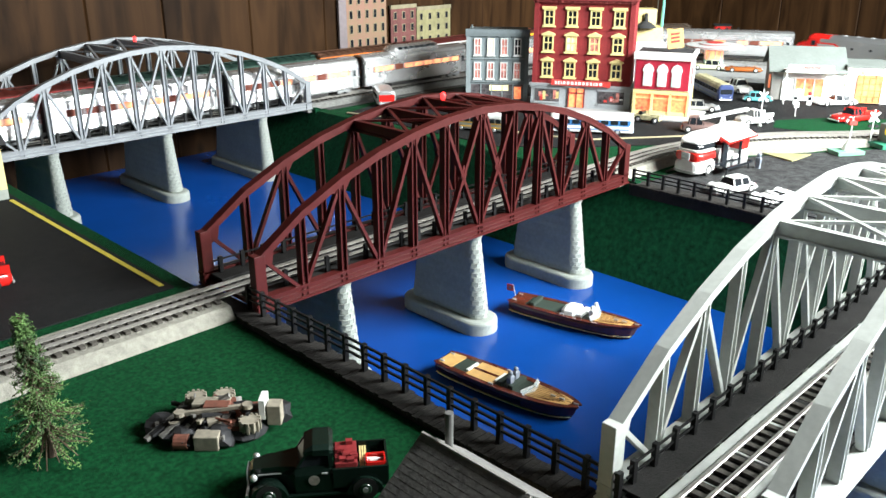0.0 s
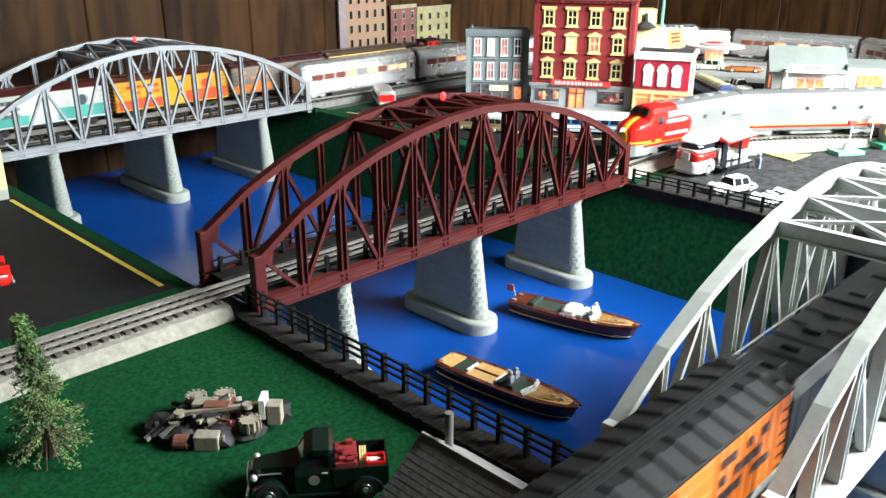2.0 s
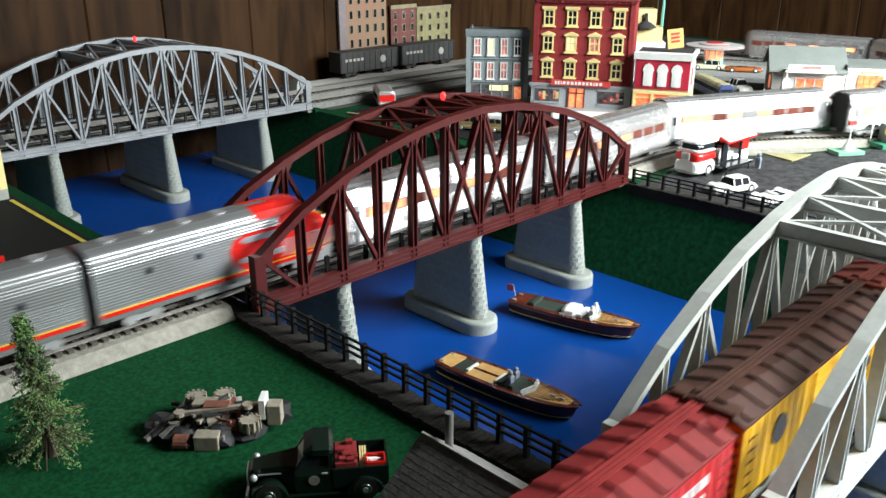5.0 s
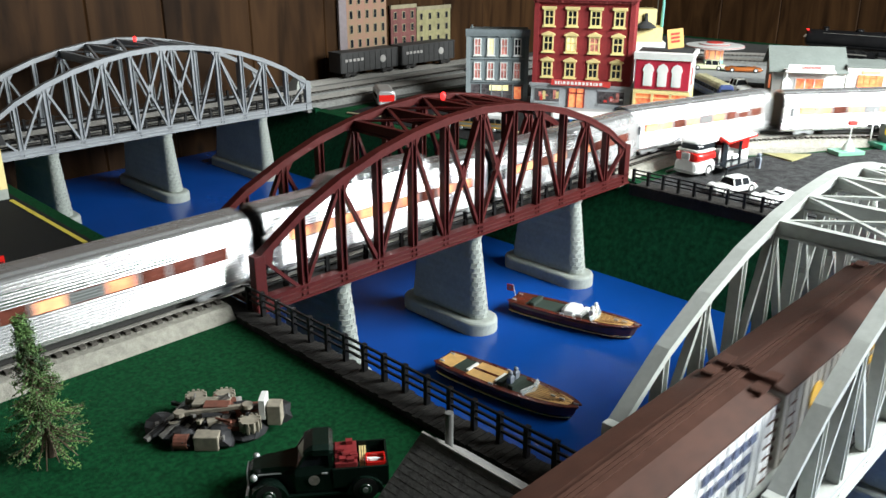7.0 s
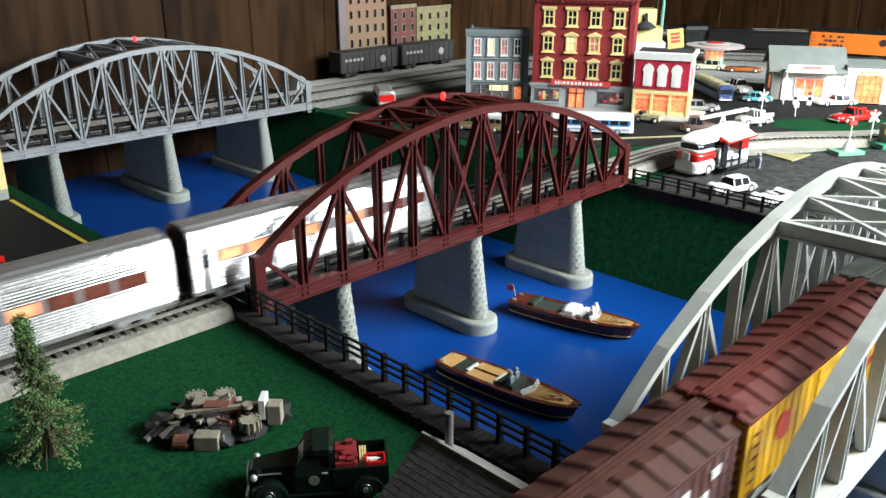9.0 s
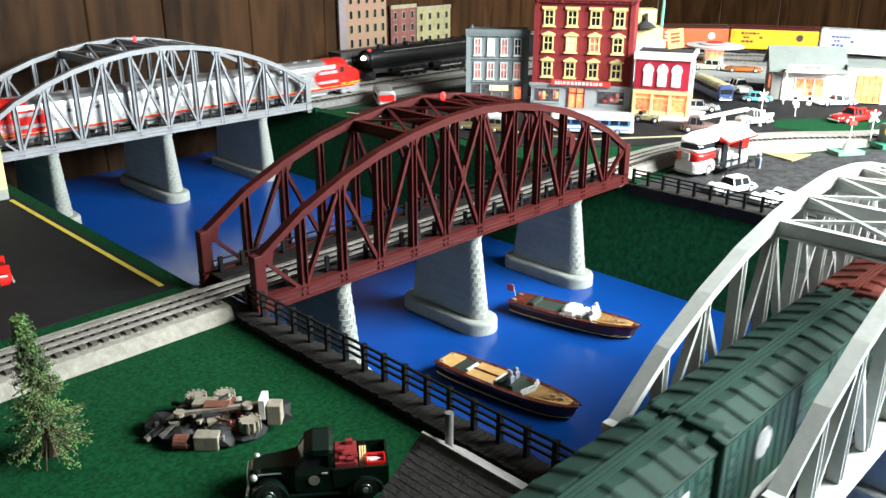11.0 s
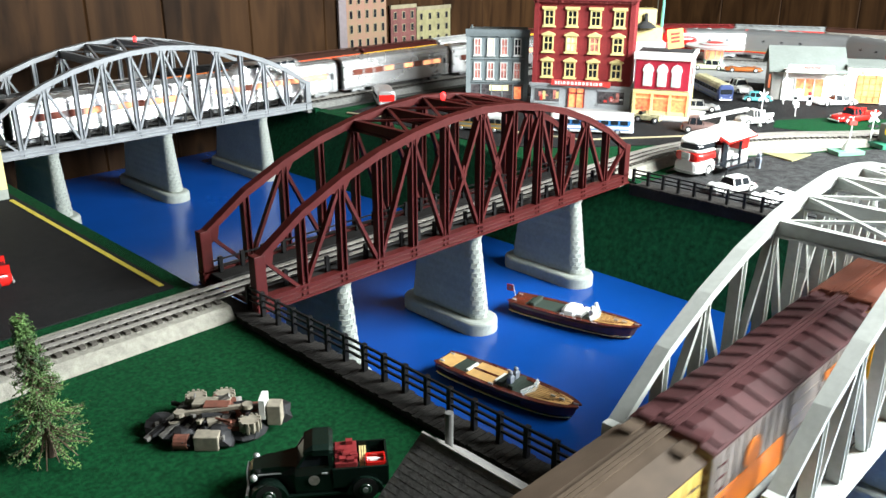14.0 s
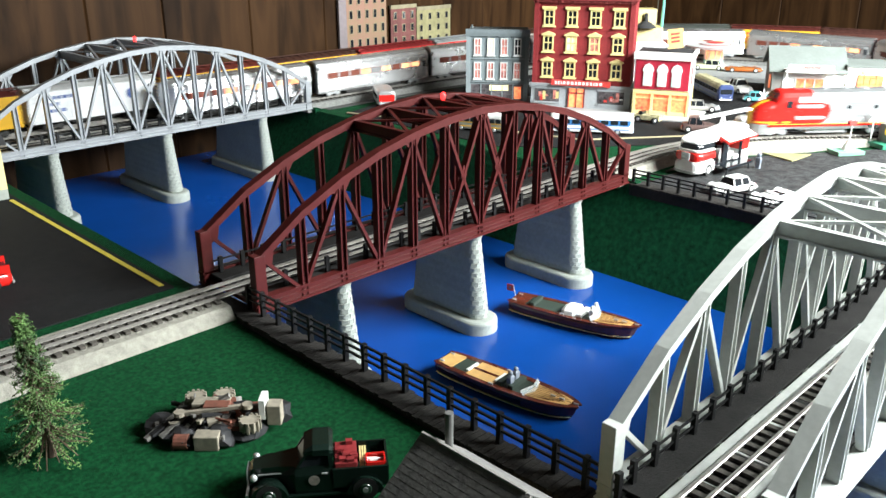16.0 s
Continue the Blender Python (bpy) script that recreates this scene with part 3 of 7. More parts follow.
def boxcar(label, side, roof, ribbed, mark=None, deco=None):
    """A forty-foot boxcar; length along x, on the rails at z = 0."""
    car = thing("boxcar", label, "boxcar", group="freight train")
    L, W2, Z0, Z1 = 0.145, 0.032, 0.020, 0.088
    ms = mat("boxcar_side_" + "_".join(str(int(c * 100)) for c in side), side, 0.45, var=0.10, scale=70)
    mr = mat("boxcar_roof_" + "_".join(str(int(c * 100)) for c in roof), [c * 0.78 for c in roof], 0.62, var=0.22, scale=90, bump=0.15, spec=0.25)
    b = B(); box(b, -L, L, -W2, W2, Z0, Z1, 0.001)
    part("body", b, ms, car)
    b = B(); prism(b, [(-W2 - 0.001, Z1 - 0.001), (W2 + 0.001, Z1 - 0.001), (W2 + 0.001, Z1 + 0.001), (0.012, Z1 + 0.0075), (-0.012, Z1 + 0.0075), (-W2 - 0.001, Z1 + 0.001)], "x", -L - 0.001, L + 0.001)
    part("roof", b, mr, car)
    if ribbed:
        for k in range(12):
            x = -L + 0.012 + k * (2 * L - 0.024) / 11
            b = B(); prism(b, [(-W2, Z1 + 0.001), (W2, Z1 + 0.001), (W2, Z1 + 0.0032), (0.012, Z1 + 0.0095), (-0.012, Z1 + 0.0095), (-W2, Z1 + 0.0032)], "x", x - 0.004, x + 0.004)
            part("roof_rib", b, mr, car)
    b = B()
    for k in (-0.0035, 0.0, 0.0035):
        box(b, -L - 0.004, L + 0.004, k - 0.0014, k + 0.0014, Z1 + 0.0105, Z1 + 0.012)
    part("roof_walk", b, mr, car)
    for s in (-1, 1):
        b = B()
        for k in range(7):
            z = Z0 + 0.010 + k * 0.0085
            beam(b, (s * (L + 0.0005), -W2 + 0.003, z), (s * (L + 0.0005), W2 - 0.003, z), 0.003, 0.0032)
        part("end_corrugation", b, mr, car, kind="stuff")
        for k in (-0.019, 0.019):
            b = B(); box(b, s * (L - 0.004) - 0.007, s * (L - 0.004) + 0.007, k - 0.005, k + 0.005, Z1 + 0.0055, Z1 + 0.0088)
            part("running_board", b, mr, car)
    for y in (-1, 1):
        b = B(); box(b, -0.026, 0.026, y * W2 - 0.0016 if y < 0 else W2 - 0.0004, y * W2 + 0.0004 if y < 0 else W2 + 0.0016, Z0 + 0.003, Z1 - 0.003, 0.0005)
        d = part("sliding_door", b, ms, car)
        b = B()
        for k in range(4):
            box(b, -0.024, 0.024, y * (W2 + 0.0018) - 0.0006, y * (W2 + 0.0018) + 0.0006, Z0 + 0.012 + k * 0.014, Z0 + 0.014 + k * 0.014)
        part("door_batten", b, ms, d)
        sb = B(); box(sb, -0.0006, 0.0006, -0.0007, 0.0007, Z0 + 0.002, Z1 - 0.003)
        sme = mesh_of("side_rib", sb, ms)
        for k in range(9):
            for sx in (-1, 1):
                piece("side_rib", sme, car, pose(sx * (0.032 + k * 0.0132), y * W2, 0))
        b = B()
        for k in range(6):
            for sx in (-1, 1):
                box(b, sx * (L - 0.012) - 0.005, sx * (L - 0.012) + 0.005, y * (W2 + 0.002) - 0.0005, y * (W2 + 0.002) + 0.0005, Z0 + 0.006 + k * 0.010, Z0 + 0.0068 + k * 0.010)
        part("ladder", b, mr, car, kind="stuff")
        if deco:
            md = mat("deco_" + "_".join(str(int(c * 100)) for c in deco), deco, 0.45, var=0.1, scale=70)
            b = B(); box(b, -L + 0.004, -0.03, y * (W2 + 0.0004) - 0.0006, y * (W2 + 0.0004) + 0.0006, Z0 + 0.004, Z0 + 0.030)
            part("painted_band", b, md, car)
            b = B(); box(b, 0.03, L - 0.004, y * (W2 + 0.0004) - 0.0006, y * (W2 + 0.0004) + 0.0006, Z0 + 0.004, Z0 + 0.024)
            part("painted_band", b, md, car)
        if mark:
            mm = mat("mark_" + "_".join(str(int(c * 100)) for c in mark), mark, 0.5, var=0.1, scale=70)
            b = B()
            rnd = random.Random(int(mark[0] * 99) + int(side[0] * 999))
            for row in range(3):
                x = 0.038
                for k in range(6):
                    w = rnd.uniform(0.006, 0.012)
                    if rnd.random() < 0.8:
                        box(b, x, x + w, y * (W2 + 0.001) - 0.0005, y * (W2 + 0.001) + 0.0005, Z1 - 0.018 - row * 0.014, Z1 - 0.011 - row * 0.014)
                    x += w + 0.004
            part("lettering_bar", b, mm, car, "unreadable painted lettering")
            b = B(); cyl(b, (-0.085, y * (W2 + 0.0004), 0.062), (-0.085, y * (W2 + 0.0016), 0.062), 0.012, n=24)
            part("emblem", b, mm, car, "round painted emblem")
    running_gear(car, L, 0.024)
    b = B(); box(b, -0.05, 0.05, -0.012, 0.012, 0.010, 0.020); box(b, -L, L, -0.004, 0.004, 0.013, 0.020)
    part("underframe", b, M_TRUCK, car)
    return car


def coach(label, dome=False, observation=False):
    """A stainless streamlined passenger coach with lit windows."""
    car = thing("passenger_coach", label, "passenger car", group="passenger train")
    L, W2, Z0 = 0.198, 0.031, 0.013

    def ring(x, sc=1.0, up=1.0):
        prof = [(-0.96, 0.013), (-1.0, 0.018), (-1.0, 0.070), (-0.97, 0.080), (-0.80, 0.089), (-0.45, 0.0945), (0, 0.096), (0.45, 0.0945), (0.80, 0.089), (0.97, 0.080), (1.0, 0.070), (1.0, 0.018), (0.96, 0.013)]
        return [(x, y * W2 * sc, 0.013 + (z - 0.013) * up) for y, z in prof]
    b = B()
    if observation:
        loft(b, [ring(-L, 0.45, 0.88), ring(-L + 0.006, 0.72, 0.94), ring(-L + 0.020, 0.93, 0.99), ring(-L + 0.04), ring(L)])
    else:
        loft(b, [ring(-L), ring(L)])
    part("body", b, M_STAINLESS, car)
    # fluted sides
    b = B()
    for y in (-1, 1):
        for k in range(8):
            z = 0.020 + k * 0.0034
            beam(b, (-L + (0.04 if observation else 0.01), y * W2, z), (L - 0.01, y * W2, z), 0.0016, 0.0017)
        for k in range(4):
            z = 0.074 + k * 0.0042
            yy = W2 * (1.0 - (0.004 + k * 0.05 + k * k * 0.015))
            beam(b, (-L + (0.04 if observation else 0.01), y * yy, z), (L - 0.01, y * yy, z), 0.0014, 0.0014)
    part("side_flute", b, M_STAINLESS, car, kind="stuff")
    for y in (-1, 1):
        b = B(); box(b, -L + 0.03, L - 0.03, y * W2 - 0.0006, y * W2 + 0.0006, 0.0485, 0.0635)
        part("window_band", b, M_DARKW, car, "dark red window band")
        rnd = random.Random(7 if dome else 11)
        for k in range(9):
            x = -L + 0.050 + k * 0.0370
            b = B(); box(b, x - 0.0152, x + 0.0152, y * (W2 + 0.0006) - 0.0006, y * (W2 + 0.0006) + 0.0006, 0.0498, 0.0622)
            part("window", b, M_LOCO if (k == 4 and not dome) else rnd.choice((M_GLOW, M_GLOW, M_GLOW, M_DARKW)), car, "wide coach window, most lit orange")
            if k < 8:
                b = B(); box(b, x + 0.0160, x + 0.0210, y * (W2 + 0.0004) - 0.0006, y * (W2 + 0.0004) + 0.0006, 0.0488, 0.0632)
                part("window_post", b, M_TRUCKS, car)
        b = B(); box(b, L - 0.022, L - 0.010, y * (W2 + 0.0004) - 0.0006, y * (W2 + 0.0004) + 0.0006, 0.018, 0.070)
        dr = part("door", b, M_TRUCKS, car)
        b = B(); box(b, L - 0.020, L - 0.012, y * (W2 + 0.0012) - 0.0005, y * (W2 + 0.0012) + 0.0005, 0.046, 0.062)
        part("door_window", b, M_DARK, dr)
    for s in (-1, 1):
        if s < 0 and observation:
            continue
        b = B(); prism(b, [(-0.022, 0.014), (0.022, 0.014), (0.022, 0.080), (0.012, 0.090), (-0.012, 0.090), (-0.022, 0.080)], "x", s * L - 0.003 if s < 0 else L, s * L if s < 0 else L + 0.003)
        v = part("vestibule", b, M_BLACK, car, "black diaphragm at the end")
    if dome:
        b = B()
        loft(b, [[(x, y * 0.0275 * k, 0.086 + z * k) for y, z in ((-1, 0), (-0.97, 0.013), (-0.80, 0.0205), (-0.45, 0.0245), (0, 0.026), (0.45, 0.0245), (0.80, 0.0205), (0.97, 0.013), (1, 0))] for x, k in ((-0.098, 0.55), (-0.080, 0.97), (-0.070, 1.0), (0.070, 1.0), (0.080, 0.97), (0.098, 0.55))])
        dm = part("dome", b, M_STAINLESS, car, "raised stainless dome with glazed sides")
        for y in (-1, 1):
            for i in range(7):
                x = -0.063 + i * 0.021
                b = B(); prism(b, [(y * 0.0269, 0.1000), (y * 0.0226, 0.1068), (y * 0.0221, 0.1063), (y * 0.0262, 0.0995)], "x", x - 0.0085, x + 0.0085)
                part("dome_window", b, M_DARK, dm, "sloping dark dome pane")
    b = B(); box(b, -0.10, 0.10, -0.024, 0.024, 0.004, 0.0135)
    part("underframe", b, M_TRUCK, car)
    running_gear(car, L, 0.026, True)
    return car


M_DARKW = mat("dim_window_mat", (0.16, 0.05, 0.035), 0.25, var=0.4, scale=150, emit=0.12)


def diesel(label, cab, facing):
    """A streamlined diesel unit, cab (A) or booster (B); facing +1 or -1 along x."""
    car = thing("diesel_locomotive", label, "locomotive", group="passenger train")
    L, W2 = 0.162, 0.031
    prof = [(-0.97, 0.016), (-1.0, 0.022), (-1.0, 0.074), (-0.95, 0.084), (-0.75, 0.092), (-0.4, 0.0965), (0, 0.0975), (0.4, 0.0965), (0.75, 0.092), (0.95, 0.084), (1.0, 0.074), (1.0, 0.022), (0.97, 0.016)]

    def ring(x, sc=1.0, zt=1.0, z0=0.016):
        return [(facing * x, y * W2 * sc, z0 + (z - 0.016) * zt) for y, z in prof]
    x1 = L - 0.092 if cab else L
    b = B(); loft(b, [ring(-L), ring(x1)])
    part("body", b, M_LOCO, car)
    def nose(x, sc, ztop, z0=0.0275):
        pts = []
        for y, z in prof:
            z = z if z <= 0.05 else 0.05 + (z - 0.05) * (ztop - 0.05) / 0.0475
            pts.append((facing * x, y * W2 * sc, max(z, z0)))
        return pts
    if cab:
        b = B()
        loft(b, [nose(x1 + 0.0001, 1.002, 0.0977), nose(L - 0.060, 1.002, 0.0977), nose(L - 0.053, 1.0, 0.0955), nose(L - 0.041, 0.985, 0.0755), nose(L - 0.030, 0.965, 0.0725), nose(L - 0.018, 0.90, 0.0675), nose(L - 0.009, 0.78, 0.0615), nose(L - 0.003, 0.60, 0.0555), nose(L, 0.36, 0.050)])
        part("cab", b, M_RED, car, "red rounded cab and nose", smooth=False)
        b = B(); loft(b, [[(facing * (x + 0.0006), y * W2 * 0.40, max(z, 0.024)) for _, y, z in ((0, -0.9, 0.024), (0, 0.9, 0.024), (0, 0.9, zt - 0.004), (0, 0.3, zt + 0.0006), (0, -0.3, zt + 0.0006), (0, -0.9, zt - 0.004))] for x, zt in ((L - 0.041, 0.0755), (L - 0.030, 0.0728), (L - 0.018, 0.0680), (L - 0.009, 0.0622), (L - 0.003, 0.0565), (L + 0.0006, 0.051))])
        part("nose_band", b, M_YELLOW, car, "yellow nose band")
        b = B(); loft(b, [[(facing * x, y * W2 * sc * 1.012, z) for y, z in ((-1, 0.0300), (1, 0.0300), (1, 0.0335), (-1, 0.0335))] for x, sc in ((L - 0.075, 1.0), (L - 0.030, 0.97), (L - 0.018, 0.90), (L - 0.009, 0.79), (L - 0.002, 0.60))])
        part("belt_stripe", b, M_YELLOW, car, "yellow belt stripe")
        for y in (-1, 1):
            b = B(); box(b, *sorted((facing * (L - 0.078), facing * (L - 0.064))), y * (W2 + 0.0004) - 0.0006, y * (W2 + 0.0004) + 0.0006, 0.062, 0.077)
            part("cab_window", b, M_DARK, car)
            b = B(); loft(b, [[(facing * (L - 0.0505), yy, 0.0915) for yy in (y * 0.003, y * 0.019)] + [(facing * (L - 0.0440), yy, 0.0800) for yy in (y * 0.022, y * 0.003)], [(facing * (L - 0.0490), yy, 0.0922) for yy in (y * 0.003, y * 0.019)] + [(facing * (L - 0.0425), yy, 0.0807) for yy in (y * 0.022, y * 0.003)]])
            part("windscreen", b, M_DARK, car)
            # red sweep along the flank
            y0, y1 = (W2 - 0.001, W2 + 0.0007) if y > 0 else (-W2 - 0.0007, -W2 + 0.001)
            b = B(); prism(b, [(facing * (x1 + 0.002), 0.0285), (facing * (x1 - 0.052), 0.0285), (facing * (x1 - 0.066), 0.040), (facing * (x1 - 0.070), 0.056), (facing * (x1 - 0.064), 0.068), (facing * (x1 - 0.048), 0.0735), (facing * (x1 + 0.002), 0.0735)], "y", y0, y1)
            part("flank_sweep", b, M_RED, car, "red paint sweep")
            for z0, z1, xa, xb in ((0.0615, 0.0690, -0.050, 0.004), (0.0375, 0.0445, -0.056, 0.006)):
                b = B(); prism(b, [(facing * (x1 + xb), z0), (facing * (x1 + xa), z0), (facing * (x1 + xa - 0.006), (z0 + z1) / 2), (facing * (x1 + xa), z1), (facing * (x1 + xb), z1)], "y", y0 - 0.0005, y1 + 0.0005)
                part("silver_panel", b, M_TRUCKS, car, "pale silver flank panel")
        b = B(); loft(b, [[(facing * x, yy * W2 * k, zz) for yy, zz in ((-0.95, 0.0846), (-0.75, 0.0926), (-0.4, 0.0971), (0.4, 0.0971), (0.75, 0.0926), (0.95, 0.0846), (0.4, 0.090), (-0.4, 0.090))] for x, k in ((x1 - 0.030, 1.004), (x1 + 0.001, 1.004))])
        part("roof_sweep", b, M_RED, car, "red roof behind the cab")
        b = B(); lathe(b, [(0.0034, 0), (0.0034, 0.004), (0.0016, 0.005)], 12)
        bmesh.ops.rotate(b, verts=b.verts, matrix=Matrix.Rotation(radians(90 * facing), 3, "Y"))
        bmesh.ops.translate(b, verts=b.verts, vec=(facing * (L - 0.003), 0, 0.0545))
        part("headlight", b, M_HEAD, car, "lit headlight")
        b = B(); loft(b, [[(facing * x, y * W2 * k, z) for y, z in ((-0.94, z0), (0.94, z0), (1.0, 0.0278), (-1.0, 0.0278))] for x, k, z0 in ((x1, 1.004, 0.018), (L - 0.052, 1.004, 0.016), (L - 0.044, 1.0, 0.006), (L - 0.026, 0.95, 0.005), (L - 0.012, 0.82, 0.005), (L - 0.003, 0.58, 0.005), (L + 0.001, 0.38, 0.006))])
        part("pilot", b, M_TRUCKS, car, "silver pilot")
    for y in (-1, 1):
        b = B(); box(b, -L + 0.004, L - (0.03 if cab else 0.004), y * W2 - 0.0008, y * W2 + 0.0008, 0.0225, 0.0265)
        if facing < 0:
            bmesh.ops.scale(b, vec=(-1, 1, 1), verts=b.verts); bmesh.ops.recalc_face_normals(b, faces=b.faces[:])
        part("red_stripe", b, M_RED, car, "red stripe")
        b = B(); box(b, *sorted((-facing * (L - 0.004), facing * (L - (0.03 if cab else 0.004)))), y * W2 - 0.0008, y * W2 + 0.0008, 0.0270, 0.0282)
        part("yellow_stripe", b, M_YELLOW, car, "yellow stripe")
        for k in range(3):
            x = facing * (-0.10 + 0.06 * k)
            b = B(); cyl(b, (x, y * (W2 - 0.001), 0.062), (x, y * (W2 + 0.0006), 0.062), 0.0042, n=14)
            part("porthole", b, M_DARK, car)
        b = B()
        for k in range(9):
            beam(b, (-L + 0.01, y * W2, 0.032 + k * 0.0025), (facing * 0.0 + 0.04 * facing, y * W2, 0.032 + k * 0.0025), 0.0010, 0.0010)
        part("side_flute", b, M_LOCO, car, kind="stuff")
    for k in range(4):
        b = B(); cyl(b, (facing * (-0.13 + 0.045 * k), 0, 0.096), (facing * (-0.13 + 0.045 * k), 0, 0.0983), 0.009, n=16)
        part("roof_fan", b, M_TRUCKS, car)
    b = B(); prism(b, [(-0.024, 0.016), (0.024, 0.016), (0.024, 0.080), (0.012, 0.090), (-0.012, 0.090), (-0.024, 0.080)], "x", *sorted((-facing * L, -facing * (L + 0.004))))
    part("vestibule", b, M_BLACK, car, "black diaphragm at the end")
    if not cab:
        b = B(); prism(b, [(-0.024, 0.016), (0.024, 0.016), (0.024, 0.080), (0.012, 0.090), (-0.012, 0.090), (-0.024, 0.080)], "x", *sorted((facing * L, facing * (L + 0.004))))
        part("vestibule", b, M_BLACK, car, "black diaphragm at the end")
    b = B(); box(b, -0.045, 0.045, -0.024, 0.024, 0.006, 0.0165, 0.002)
    part("fuel_tank", b, M_TRUCKS, car)
    running_gear(car, L, 0.026, True)
    return car


M_HEAD = mat("headlight_mat", (1.0, 0.93, 0.80), 0.3, var=0.02, emit=6.0)
M_STEAM = mat("steam_black_mat", (0.009, 0.009, 0.010), 0.36, var=0.25, scale=120, bump=0.06, spec=0.3)


def steam_engine():
    car = thing("steam_locomotive", "large black articulated steam locomotive with glossy boiler", "locomotive", group="freight train")
    L = 0.262
    b = B()
    rings = []
    for x, r, zc in ((L - 0.006, 0.018, 0.062), (L - 0.002, 0.026, 0.062), (L - 0.012, 0.0285, 0.062), (0.05, 0.030, 0.062), (-0.10, 0.0325, 0.063), (-0.18, 0.0325, 0.063)):
        rings.append([(x, r * math.cos(a), zc + r * math.sin(a)) for a in [2 * math.pi * i / 28 for i in range(28)]])
    loft(b, rings)
    part("boiler", b, M_STEAM, car, smooth=True)
    b = B(); prism(b, [(-0.031, 0.030), (0.031, 0.030), (0.031, 0.080), (0.026, 0.092), (0.010, 0.100), (-0.010, 0.100), (-0.026, 0.092), (-0.031, 0.080)], "x", -L, -0.18)
    cab = part("cab", b, M_STEAM, car)
    for y in (-1, 1):
        b = B()
        for k in (0, 1):
            box(b, -0.240 + k * 0.026, -0.222 + k * 0.026, y * 0.0312 - 0.0006, y * 0.0312 + 0.0006, 0.062, 0.080)
        part("cab_window", b, M_DARK, cab)
        b = B(); beam(b, (-0.18, y * 0.026, 0.082), (0.20, y * 0.024, 0.082), 0.0014, 0.0014)
        part("hand_rail", b, M_RAIL, car)
        b = B(); box(b, -0.20, L - 0.01, y * 0.022, y * 0.032, 0.040, 0.042) if y > 0 else box(b, -0.20, L - 0.01, -0.032, -0.022, 0.040, 0.042)
        part("running_board", b, M_STEAM, car)
        for x0 in (0.15, -0.02):
            b = B(); cyl(b, (x0, y * 0.027, 0.024), (x0 + 0.032, y * 0.027, 0.024), 0.0095, n=16)
            part("cylinder", b, M_STEAM, car)
            b = B(); beam(b, (x0, y * 0.029, 0.018), (x0 - 0.10, y * 0.029, 0.017), 0.0016, 0.004)
            part("side_rod", b, M_RAIL, car)
            for k in range(4):
                b = B(); cyl(b, (x0 - 0.02 - k * 0.031, y * 0.016, 0.0145), (x0 - 0.02 - k * 0.031, y * 0.021, 0.0145), 0.0145, n=20)
                part("driving_wheel", b, M_STEAM, car)
    for x, r, h in ((0.09, 0.013, 0.010), (0.0, 0.013, 0.009), (-0.11, 0.011, 0.008)):
        b = B(); lathe(b, [(r, 0), (r * 0.98, h * 0.6), (r * 0.7, h * 0.95), (r * 0.2, h * 1.05)], 18, (x, 0, 0.090))
        part("dome", b, M_STEAM, car, smooth=True)
    b = B(); lathe(b, [(0.010, 0), (0.009, 0.010), (0.0105, 0.013), (0.007, 0.013), (0.006, 0.004)], 16, (0.20, 0, 0.088))
    part("smokestack", b, M_STEAM, car)
    b = B(); box(b, -0.08, -0.02, 0.010, 0.024, 0.088, 0.094, 0.001); box(b, -0.02, 0.04, -0.024, -0.012, 0.085, 0.092, 0.001)
    part("pump_box", b, M_STEAM, car)
    b = B(); cyl(b, (L - 0.004, 0, 0.066), (L + 0.004, 0, 0.066), 0.006, n=16)
    part("headlight", b, M_HEAD, car, "lit headlight")
    b = B(); cyl(b, (L - 0.01, 0.02, 0.09), (L - 0.004, 0.02, 0.09), 0.0028, n=10)
    part("marker_light", b, M_LAMP, car, "red marker light")
    b = B(); loft(b, [[(L - 0.02, y, z) for y, z in ((-0.028, 0.004), (0.028, 0.004), (0.028, 0.030), (-0.028, 0.030))], [(L + 0.008, y, z) for y, z in ((-0.016, 0.004), (0.016, 0.004), (0.020, 0.024), (-0.020, 0.024))]])
    part("pilot", b, M_STEAM, car)
    b = B(); box(b, -L + 0.02, L - 0.02, -0.016, 0.016, 0.020, 0.038)
    part("frame", b, M_TRUCK, car)
    return car


